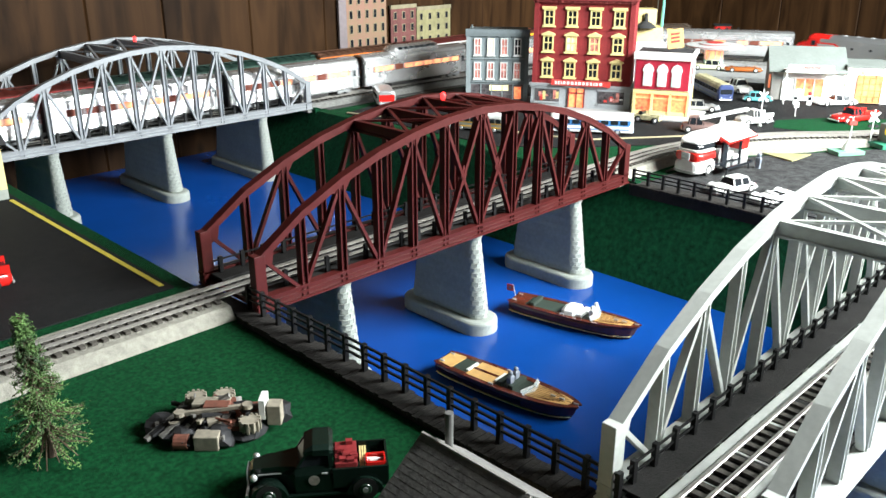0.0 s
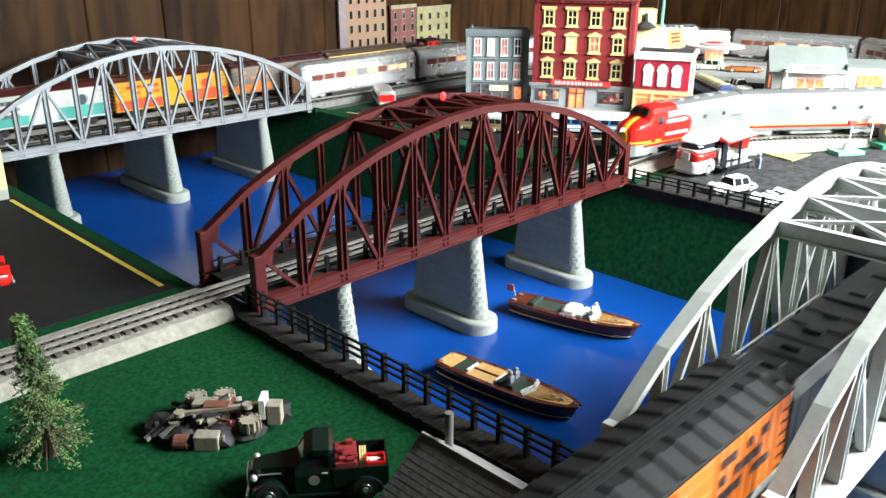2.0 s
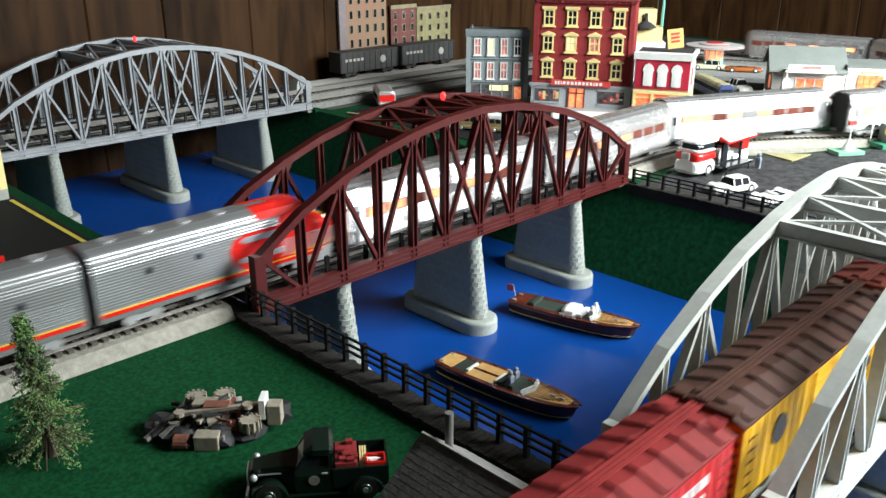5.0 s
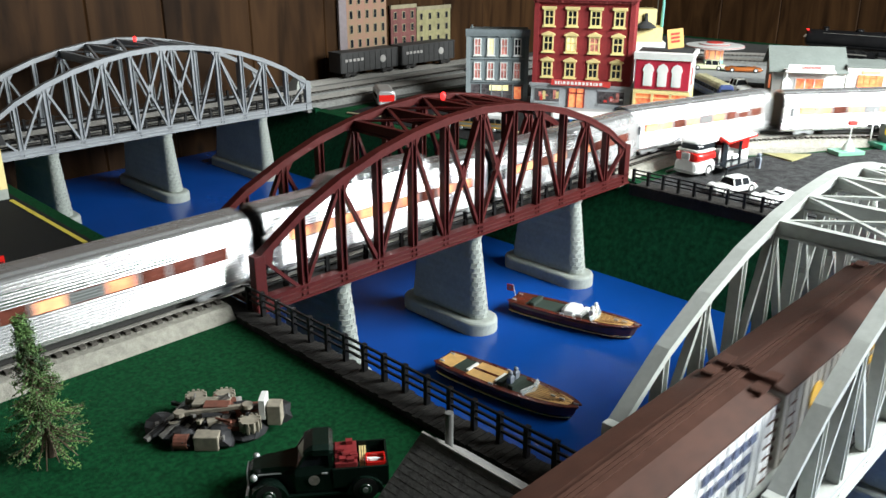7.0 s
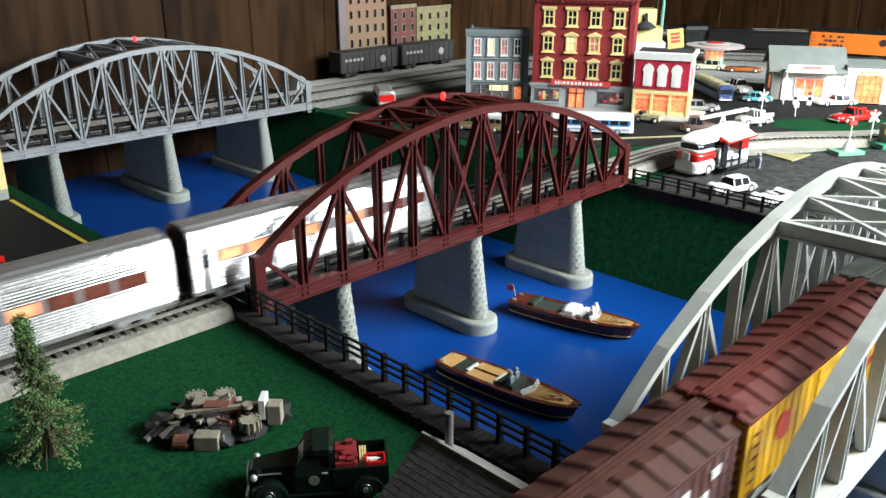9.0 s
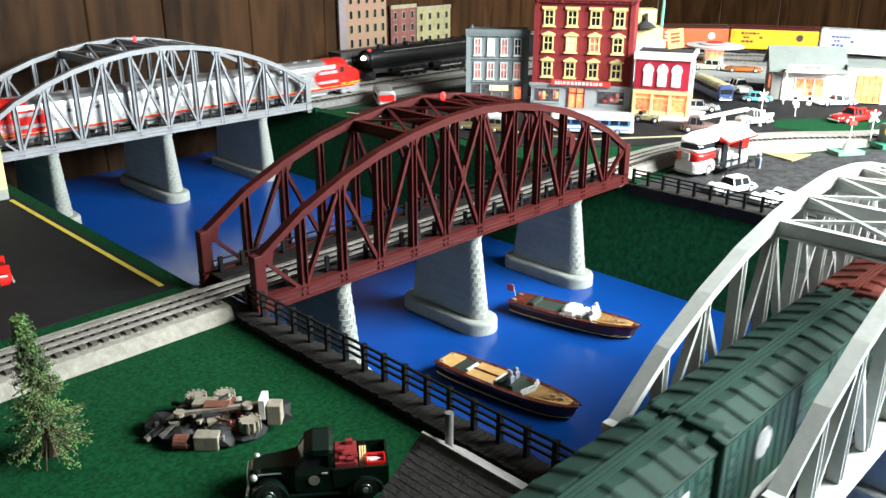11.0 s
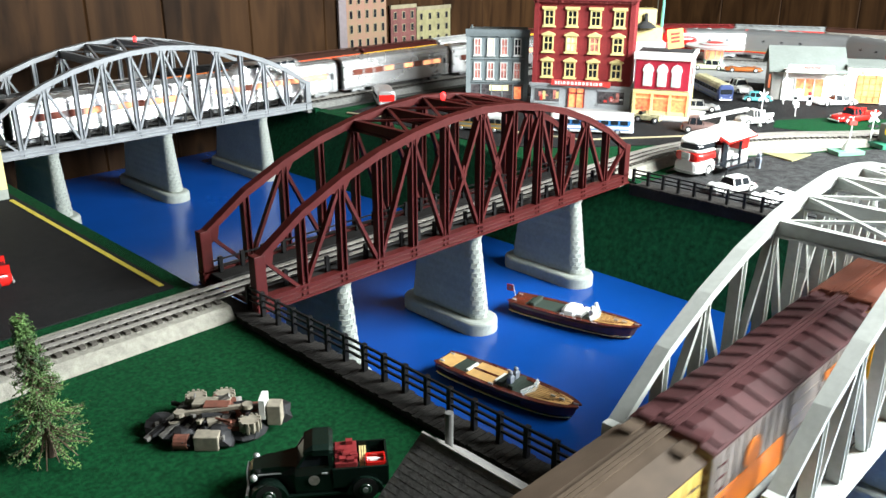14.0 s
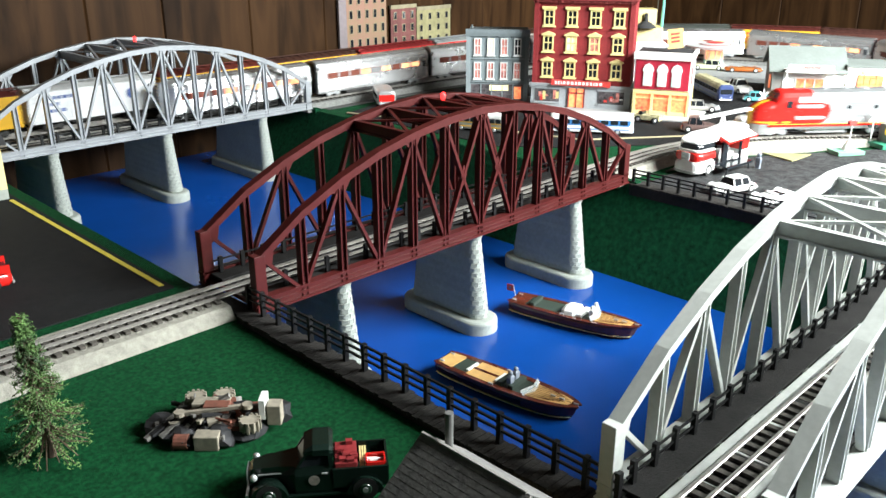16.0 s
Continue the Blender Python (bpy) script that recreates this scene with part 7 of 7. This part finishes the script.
    for k in range(3):
        b = B()
        pts = [Vector((-0.037 - k * 0.0022, -0.004 + 0.010 * math.cos(a), 0.024 + 0.010 * math.sin(a))) for a in [2 * math.pi * i / 16 for i in range(17)]]
        for p, q in zip(pts, pts[1:]):
            beam(b, p, q, 0.0014, 0.0014, (1, 0, 0))
        part("rope_coil", b, M_CREAM, v, "cream coiled rope")
    b = B()
    for y in (0.002, 0.016):
        box(b, -0.058, -0.042, y - 0.0006, y + 0.0006, 0.026, 0.0325)
    for x in (-0.058, -0.042):
        box(b, x - 0.0006, x + 0.0006, 0.002, 0.016, 0.026, 0.0325)
    box(b, -0.058, -0.042, 0.002, 0.016, 0.0255, 0.0265)
    tb = part("tool_box", b, M_RED, v, "open bright red tool box")
    for k in range(5):
        x, y = rnd.uniform(-0.055, -0.045), rnd.uniform(0.005, 0.013)
        b = B(); beam(b, (x - 0.005, y - 0.002, 0.028), (x + 0.005, y + 0.002, 0.031), 0.0015, 0.0015)
        part("tool", b, M_WHITE, tb)
    return v


old_pickup()

# ================= boats =================
M_MAHOG = mat("mahogany_mat", (0.095, 0.022, 0.012), 0.18, var=0.35, scale=60)
M_HULL = mat("hull_dark_mat", (0.048, 0.007, 0.013), 0.22, var=0.2, scale=60)
M_TEAK = mat("teak_mat", (0.60, 0.36, 0.13), 0.35, var=0.15, scale=120)
M_SEAT = mat("green_seat_mat", (0.03, 0.045, 0.035), 0.6, var=0.2)
M_FIG = mat("figure_mat", (0.22, 0.25, 0.30), 0.6, var=0.3, scale=100)
M_FIGW = mat("figure_white_mat", (0.75, 0.75, 0.72), 0.6, var=0.1, scale=100)


def speedboat(m, label, hull_m, engine_white, flag, L=0.225):
    v = thing("speedboat", label, "speedboat", m)
    h = L / 2
    st = [(-1.0, 0.66, 0.0008), (-0.94, 0.78, 0.0004), (-0.75, 0.90, 0.0), (-0.35, 0.99, 0.0), (0.05, 1.0, 0.0), (0.35, 0.95, 0.0004), (0.56, 0.84, 0.0010), (0.73, 0.67, 0.0018), (0.86, 0.45, 0.0024), (0.95, 0.22, 0.0030), (1.0, 0.03, 0.0034)]
    W, H = 0.0272, 0.0215

    def ring(x, w, lift):
        rake = 0.016 * max(0.0, (x - 0.45) / 0.55) ** 1.6
        zs = ((0.40, -0.004, 1.0), (0.72, 0.004, 0.7), (0.90, H * 0.45, 0.4), (1.0, H * 0.85 + lift, 0.1), (0.965, H + lift, 0.0))
        right = [(x * h - rake * k, w * W * f, z) for f, z, k in zs]
        return right + [(px_, -py_, pz_) for px_, py_, pz_ in right[::-1]]
    b = B(); loft(b, [ring(*s) for s in st])
    part("hull", b, hull_m, v, "varnished dark hull")
    # waterline stripe
    b = B()
    for y in (-1, 1):
        for a, c in zip(st, st[1:]):
            beam(b, (a[0] * h - 0.010 * max(0.0, (a[0] - 0.45) / 0.55) ** 1.6, y * a[1] * W * 0.815, 0.0055), (c[0] * h - 0.010 * max(0.0, (c[0] - 0.45) / 0.55) ** 1.6, y * c[1] * W * 0.815, 0.0055), 0.0014, 0.0010)
    part("waterline_stripe", b, M_CREAM, v, "pale waterline stripe")
    # covering boards round the deck
    b = B()
    for y in (-1, 1):
        for a, c in zip(st, st[1:]):
            beam(b, (a[0] * h, y * max(0.01, a[1] * 0.82) * W, H + a[2] + 0.0006), (c[0] * h, y * max(0.01, c[1] * 0.82) * W, H + c[2] + 0.0006), 0.0085, 0.0018)
    part("covering_board", b, M_MAHOG, v, "glossy mahogany covering board")

    def deck(name, x0, x1, k, material, z=0.0018):
        n = 8
        left, right = [], []
        for i in range(n + 1):
            x = x0 + (x1 - x0) * i / n
            w = float(np.interp(x, [s[0] for s in st], [s[1] for s in st])) * k * W
            lf = float(np.interp(x, [s[0] for s in st], [s[2] for s in st]))
            left.append((x * h, -w, H + lf)); right.append((x * h, w, H + lf))
        loop = left + right[::-1]
        bb = B(); loft(bb, [[(p[0], p[1], p[2]) for p in loop], [(p[0], p[1], p[2] + z) for p in loop]])
        return part(name, bb, material, v)
    fd = deck("fore_deck", 0.36, 0.90, 0.68, M_TEAK)
    bb = B()
    for k in range(-4, 5):
        beam(bb, (0.36 * h, k * 0.0042, H + 0.0024), ((0.90 - abs(k) * 0.055) * h, k * 0.0042 * (1 - abs(k) * 0.08), H + 0.0046), 0.0005, 0.0005)
    part("deck_seam", bb, M_MAHOG, fd)
    deck("stern_deck", -0.97, -0.74, 0.74, M_TEAK if not flag else M_MAHOG)
    deck("rear_cockpit", -0.73, -0.52, 0.72, M_SEAT, 0.0010) if not flag else deck("rear_cockpit", -0.73, -0.15, 0.72, M_SEAT, 0.0010)
    if not flag:
        eh = deck("engine_hatch", -0.50, -0.10, 0.74, M_TEAK)
        bb = B(); box(bb, -0.50 * h, -0.10 * h, -0.002, 0.002, H + 0.0017, H + 0.0026)
        part("hatch_seam", bb, M_MAHOG, eh)
        bb = B()
        for x in (-0.52, -0.09):
            box(bb, x * h - 0.002, x * h + 0.002, -0.012, 0.012, H + 0.0008, H + 0.0035)
        part("hatch_trim", bb, M_WHITE, eh, "white hatch trim")
    deck("cockpit", -0.07, 0.32, 0.74, M_SEAT, 0.0010)
    for x in ((0.0, 0.16) if not flag else (-0.6, 0.02, 0.16)):
        bb = B(); box(bb, x * h - 0.005, x * h + 0.003, -0.017, 0.017, H + 0.0009, H + 0.0065, 0.001)
        part("seat", bb, M_WHITE if engine_white and x > -0.1 else M_SEAT, v)
    if engine_white:
        bb = B(); loft(bb, [[(x * h, y * 0.020 * k, H + 0.0008 + z * k) for y, z in ((-1, 0), (1, 0), (0.9, 0.007), (0.5, 0.010), (-0.5, 0.010), (-0.9, 0.007))] for x, k in ((-0.14, 0.7), (-0.08, 1.0), (0.06, 1.0), (0.12, 0.6))])
        part("white_cover", bb, M_WHITE, v, "white folded cover")
    # windscreen
    for y in (-1, 1):
        bb = B()
        p0, p1 = (0.36 * h, y * 0.020, H + 0.001), (0.42 * h, y * 0.001, H + 0.001)
        loft(bb, [[p0, p1, (p1[0] - 0.004, p1[1], p1[2] + 0.0085), (p0[0] - 0.004, p0[1], p0[2] + 0.0070)], [(p[0] + 0.0006, p[1], p[2]) for p in (p0, p1, (p1[0] - 0.004, p1[1], p1[2] + 0.0085), (p0[0] - 0.004, p0[1], p0[2] + 0.0070))]])
        ws = part("windscreen", bb, glass("screen_glass"), v, "clear angled windscreen")
        bb = B(); beam(bb, (p0[0] - 0.004, p0[1], p0[2] + 0.0070), (p1[0] - 0.004, p1[1], p1[2] + 0.0085), 0.0007, 0.0007)
        beam(bb, p0, (p0[0] - 0.004, p0[1], p0[2] + 0.0070), 0.0007, 0.0007)
        part("screen_frame", bb, M_CHROME, ws, "chrome frame")
    for x, y in ((0.97, 0), (0.78, 0.0), (0.66, 0.0), (-0.93, 0.012), (-0.93, -0.012), (-0.1, 0.022), (-0.1, -0.022)):
        bb = B(); box(bb, x * h - 0.0035, x * h + 0.0035, y - 0.0012, y + 0.0012, H + 0.001, H + (0.0065 if abs(y) < 0.001 else 0.004), 0.0006)
        part("deck_fitting", bb, M_CHROME, v, "chrome deck fitting")
    if flag:
        bb = B(); beam(bb, (-0.96 * h, 0, H), (-1.02 * h, 0, H + 0.022), 0.0009, 0.0009, (0, 1, 0))
        part("flag_staff", bb, M_CHROME, v)
        bb = B(); box(bb, -1.12 * h, -1.01 * h, -0.0005, 0.0005, H + 0.010, H + 0.021)
        fl = part("flag", bb, mat("flag_mat", (0.30, 0.02, 0.05), 0.7), v, "small dark red flag")
        bb = B(); box(bb, -1.085 * h, -1.045 * h, -0.0009, 0.0009, H + 0.0135, H + 0.0175)
        part("flag_patch", bb, P_NAVY, fl)
    return v


def figurine(m, material, label, h=0.022):
    """A tiny seated doll as one plain mesh."""
    b = B()
    blob(b, (0, 0, h * 0.86), h * 0.14, 2, 0.0)
    loft(b, [[(x * k, y * k, z) for x, y in ((-0.0035, -0.005), (0.0035, -0.005), (0.0035, 0.005), (-0.0035, 0.005))] for z, k in ((0, 0.8), (h * 0.35, 0.9), (h * 0.65, 1.0), (h * 0.76, 0.5))])
    return solid("figurine", b, material, label, "figurine", m=m)


BOAT1 = pose(0.258, -0.164, WATER, 0, 0, -84)
BOAT2 = pose(0.496, -0.097, WATER, 0, 0, -78)
speedboat(BOAT1, "dark mahogany speedboat with pale teak decks on the water", M_HULL, False, False, 0.217)
speedboat(BOAT2, "brown mahogany speedboat with white seats and small flag", M_MAHOG, True, True, 0.213)
figurine(BOAT1 @ pose(0.010, 0.006, 0.0223), M_FIG, "small blue-grey painted boat figurine")
figurine(BOAT1 @ pose(0.012, -0.009, 0.0223), M_FIG, "small blue-grey painted boat figurine")
figurine(BOAT2 @ pose(0.034, 0.006, 0.0223), M_FIGW, "small white painted boat figurine")
figurine(BOAT2 @ pose(0.034, -0.008, 0.0223), M_FIGW, "small white painted boat figurine")
figurine(pose(1.048, -0.118, G + 0.0022), M_FIG, "small blue painted figurine beside the truck", 0.03)


# ================= signals and signs =================
def crossing_sign(m, h, label):
    v = thing("crossing_sign", label, "crossing sign", m)
    b = B(); cyl(b, (0, 0, 0), (0, 0, h), 0.0016, n=8)
    part("post", b, M_WHITE, v)
    b = B(); cyl(b, (0, 0, 0), (0, 0, 0.006), 0.006, 0.004, n=12)
    part("base", b, M_PIER, v)
    for s in (-1, 1):
        b = B(); beam(b, (-0.010, -0.002, h * 0.80 - s * 0.010), (0.010, -0.002, h * 0.80 + s * 0.010), 0.0012, 0.005, (0, 0, 1))
        part("cross_arm", b, M_WHITE, v)
    for x in (-0.007, 0.007):
        b = B(); cyl(b, (x, -0.004, h * 0.55), (x, 0.001, h * 0.55), 0.0035, n=12)
        part("signal_lamp", b, M_TYRE, v)
    return v


crossing_sign(pose(1.415, 0.052, ST, 0, 0, -45), 0.088, "white railway crossing sign with crossed arms")
crossing_sign(pose(1.39, -0.205, G + 0.0022, 0, 0, -45), 0.078, "white railway crossing signal with crossed arms")


def disc_sign(m, label, face):
    v = thing("street_sign", label, "sign", m)
    b = B(); cyl(b, (0, 0, 0), (0, 0, 0.05), 0.0014, n=8)
    part("post", b, M_WHITE, v)
    b = B(); cyl(b, (0, -0.002, 0.058), (0, 0.001, 0.058), 0.011, n=20)
    part("disc", b, face, v)
    b = B(); box(b, -0.006, 0.006, -0.0022, 0.0, 0.022, 0.034)
    part("plate", b, M_WHITE, v)
    return v


disc_sign(pose(1.585, 0.040, ST, 0, 0, -45), "white street sign on a thin post", M_WHITE)
disc_sign(pose(1.72, 0.13, ST, 0, 0, -45), "round white station sign", M_WHITE)


def gas_pump(m):
    v = thing("gas_pump", "white and red gas pump", "gas pump", m, "gas pumps")
    b = B(); box(b, -0.006, 0.006, -0.004, 0.004, 0, 0.026, 0.001)
    part("body", b, M_WHITE, v)
    b = B(); blob(b, (0, 0, 0.030), 0.0055, 2, 0)
    part("globe", b, M_SIGNRED, v, "red and white globe")
    b = B(); box(b, -0.004, 0.004, -0.005, -0.0038, 0.014, 0.022)
    part("dial", b, M_DARK, v)
    return v


gp = gas_pump(pose(1.735, 0.105, ST, 0, 0, -60))
copy_thing(gp, pose(1.752, 0.075, ST, 0, 0, -60))


def switch_tower():
    v = thing("control_box", "grey control box with yellow lamp on a green base", "control box", pose(1.41, -0.235, G + 0.0022, 0, 0, -30))
    b = B(); box(b, -0.035, 0.04, -0.025, 0.025, 0, 0.010, 0.001)
    part("base", b, mat("green_base_mat", (0.03, 0.20, 0.12), 0.5), v, "green base")
    b = B(); box(b, -0.012, 0.036, -0.016, 0.018, 0.010, 0.048, 0.0015)
    part("box", b, mat("box_grey_mat", (0.17, 0.18, 0.175), 0.5, var=0.1), v)
    b = B(); cyl(b, (-0.017, -0.012, 0.036), (-0.017, -0.018, 0.036), 0.0085, n=18)
    part("yellow_lamp", b, mat("amber_mat", (0.95, 0.55, 0.03), 0.4, emit=0.5), v, "amber signal disc")
    return v


switch_tower()


def green_stand():
    v = thing("signal_stand", "white signal stand on a mint green base", "signal", pose(1.285, -0.195, G + 0.0022, 0, 0, -35))
    b = B(); box(b, -0.030, 0.030, -0.020, 0.020, 0, 0.008, 0.001)
    part("base", b, mat("mint_base_mat", (0.16, 0.36, 0.25), 0.5), v, "mint green base")
    b = B(); lathe(b, [(0.013, 0.008), (0.010, 0.016), (0.005, 0.026), (0.003, 0.030)], 16, (0.004, 0, 0))
    part("cone", b, M_WHITE, v)
    b = B(); cyl(b, (0.004, 0, 0.03), (0.004, 0, 0.075), 0.0014, n=8)
    part("mast", b, M_WHITE, v)
    b = B(); box(b, -0.004, 0.012, -0.004, 0.004, 0.060, 0.068)
    part("lamp_head", b, M_SIGNRED, v)
    return v


green_stand()
b = B(); box(b, -0.019, 0.019, -0.0012, 0.0012, 0.0, 0.046)
sgn = thing("roof_sign", "orange-yellow upright sign with red marks on the shop roof", "sign", pose(1.376, 0.268, 0.158, 0, -8, -52))
part("board", b, mat("sign_orange_mat", (0.85, 0.50, 0.18), 0.5, var=0.08), sgn)
b = B()
for k in range(3):
    box(b, -0.010, 0.010, -0.0022, -0.0012, 0.014 + k * 0.009, 0.019 + k * 0.009)
part("lettering_bar", b, M_SIGNRED, sgn, "unreadable red lettering")


# ================= tree and scrap pile =================
def conifer(m, H=0.142):
    v = thing("fir_tree", "sparse green model fir tree with brown twigs", "tree", m)
    rnd = random.Random(12)
    trunk = B()
    pts = [Vector((0.0015 * math.sin(k), 0.0015 * math.cos(k * 1.7), H * k / 8)) for k in range(9)]
    for k in range(8):
        cyl(trunk, pts[k], pts[k + 1], 0.0042 * (1 - k / 9), 0.0042 * (1 - (k + 1) / 9), 8)
    part("trunk", trunk, mat("bark_mat", (0.075, 0.05, 0.035), 0.9, var=0.3, scale=300), v)
    limbs, leaves, roots = B(), [], B()
    verts, faces = [], []
    for i in range(300):
        f = rnd.random() ** 0.85
        z = H * (0.10 + 0.88 * f)
        r = (1 - f) ** 1.15 * 0.036 * rnd.uniform(0.4, 1.12) + 0.0045
        a = rnd.uniform(0, 2 * math.pi)
        p = Vector((0, 0, z))
        q = Vector((math.cos(a) * r, math.sin(a) * r, z - r * rnd.uniform(0.05, 0.5)))
        cyl(limbs, p, q, 0.0007, 0.0003, 4)
        for k in range(int(22 + 40 * r / 0.04)):
            t = rnd.uniform(0.25, 1.08)
            c = p.lerp(q, t) + Vector([rnd.gauss(0, 0.0017) for _ in range(3)])
            u = Vector([rnd.gauss(0, 1) for _ in range(3)]).normalized() * rnd.uniform(0.0009, 0.0020)
            w = u.cross(Vector([rnd.gauss(0, 1) for _ in range(3)])).normalized() * 0.00055
            n = len(verts)
            verts += [c - u, c + w, c + u, c - w]
            faces.append((n, n + 1, n + 2, n + 3))
    part("branch", limbs, mat("twig_mat", (0.11, 0.075, 0.05), 0.9, var=0.3, scale=300), v, "thin brown branches", kind="stuff")
    me = bpy.data.meshes.new("needles")
    me.from_pydata(verts, [], faces)
    me.materials.append(mat("needle_mat", (0.115, 0.215, 0.055), 0.8, var=0.6, scale=110, second=(0.028, 0.055, 0.028)))
    ob = new("crown", me)
    ob.parent = v
    tagged(ob, "uneven crown of green foam needles", kind="stuff")
    for k in range(12):
        a = 2 * math.pi * k / 12 + rnd.uniform(-0.2, 0.2)
        cyl(roots, (0, 0, 0.030), (math.cos(a) * rnd.uniform(0.016, 0.034), math.sin(a) * rnd.uniform(0.016, 0.034), rnd.uniform(0.001, 0.010)), 0.0012, 0.0004, 5)
    part("low_branch", roots, mat("twig_mat", (0.11, 0.075, 0.05), 0.9), v, "bare drooping lower twigs")
    return v


conifer(pose(-0.294, -0.112, G, 3, -3, 0))


def scrap_pile():
    v = thing("scrap_pile", "heap of grey and rusty scrap metal junk on the grass", "scrap pile", pose(-0.165, -0.172, G, 0, 0, -45))
    rnd = random.Random(21)
    ms = [mat("scrap_grey_mat", (0.22, 0.21, 0.195), 0.7, 0.3, var=0.35, scale=200), mat("scrap_dark_mat", (0.035, 0.035, 0.038), 0.6, 0.4, var=0.4, scale=200),
          mat("scrap_tan_mat", (0.26, 0.230, 0.18), 0.8, var=0.25, scale=200), mat("scrap_rust_mat", (0.16, 0.055, 0.035), 0.8, var=0.35, scale=200)]
    b = B()
    for i in range(10):
        blob(b, (rnd.uniform(-0.05, 0.05), rnd.uniform(-0.028, 0.028), 0.004), 0.016, 2, 0.25, 0.6)
    part("scrap_mound", b, ms[1], v, "dark packed scrap", kind="stuff")
    # beams and pipes
    for k in range(46):
        x, y = max(-0.04, min(0.04, rnd.gauss(0, 0.024))), max(-0.024, min(0.024, rnd.gauss(0, 0.013)))
        z = max(0.004, 0.024 - 0.3 * abs(x) - 0.4 * abs(y)) + rnd.uniform(-0.002, 0.004)
        a = rnd.gauss(0.1 if x > 0 else 0.7, 0.6)
        l = rnd.uniform(0.006, 0.017)
        d = Vector((math.cos(a) * l, math.sin(a) * l, rnd.uniform(-0.004, 0.004)))
        b = B()
        if k % 3 == 0:
            cyl(b, Vector((x, y, z)) - d, Vector((x, y, z)) + d, rnd.uniform(0.001, 0.003), n=8)
        else:
            beam(b, Vector((x, y, z)) - d, Vector((x, y, z)) + d, rnd.uniform(0.002, 0.006), rnd.uniform(0.001, 0.004))
        part("scrap_bar", b, rnd.choice(ms), v)
    for k in range(18):
        x, y = rnd.gauss(0, 0.03), rnd.gauss(0, 0.016)
        z = max(0.0, 0.016 - 0.25 * abs(x) - 0.3 * abs(y))
        b = B(); box(b, -0.006, 0.006, -0.004, 0.004, 0, 0.007, 0.0006)
        o = part("scrap_block", b, rnd.choice(ms), v)
        o.matrix_basis = pose(x, y, z, rnd.uniform(-25, 25), rnd.uniform(-25, 25), rnd.uniform(0, 180))
    for x, y in ((-0.026, 0.022), (0.0, 0.026), (0.034, -0.020)):
        b = B(); lathe(b, [(0.004, 0.008), (0.0085, 0.008), (0.009, 0.012), (0.0085, 0.017), (0.004, 0.017)], 14, (x, y, 0.002))
        for i in range(12):
            a = 2 * math.pi * i / 12
            box(b, x + 0.009 * math.cos(a) - 0.001, x + 0.009 * math.cos(a) + 0.001, y + 0.009 * math.sin(a) - 0.001, y + 0.009 * math.sin(a) + 0.001, 0.009, 0.020)
        part("gear", b, ms[2], v, "tan toothed gear")
    for k in range(9):
        x, y = -0.058 + 0.0045 * k, -0.030 + 0.003 * (k % 3)
        b = B(); beam(b, (x, y, 0.004 + 0.002 * (k % 2)), (x + 0.024, y + 0.030, 0.015 + 0.001 * k), 0.005, 0.004)
        part("scrap_slab", b, ms[1] if k % 3 else ms[0], v, "dark leaning scrap slab")
    b = B(); box(b, -0.022, 0.012, -0.006, 0.008, 0.022, 0.026, 0.001)
    part("panel", b, ms[2], v)
    b = B(); box(b, -0.010, 0.013, -0.012, 0.0, 0.020, 0.027, 0.0006)
    part("rusty_box", b, ms[3], v, "rust-red box")
    b = B(); box(b, 0.040, 0.046, -0.010, 0.008, 0.012, 0.032, 0.0006)
    part("white_panel", b, M_WHITE, v, "white panel")
    b = B(); box(b, 0.047, 0.060, -0.010, 0.004, 0.006, 0.026, 0.001)
    part("grey_box", b, ms[2], v, "tan-grey box")
    b = B(); box(b, -0.012, 0.010, -0.042, -0.028, 0.0, 0.014, 0.001)
    part("grey_box", b, ms[2], v, "tan-grey crate")
    b = B(); beam(b, (-0.030, -0.016, 0.022), (0.030, -0.008, 0.026), 0.004, 0.0035); cyl(b, (-0.030, -0.016, 0.0205), (-0.030, -0.016, 0.0245), 0.005, n=12); cyl(b, (0.030, -0.008, 0.024), (0.030, -0.008, 0.028), 0.005, n=12)
    part("connecting_rod", b, ms[2], v, "tan connecting rod")
    b = B(); cyl(b, (-0.030, -0.036, 0.006), (-0.018, -0.036, 0.006), 0.007, n=14)
    part("drum", b, ms[3], v, "rust-red drum")
    return v


scrap_pile()


motions()
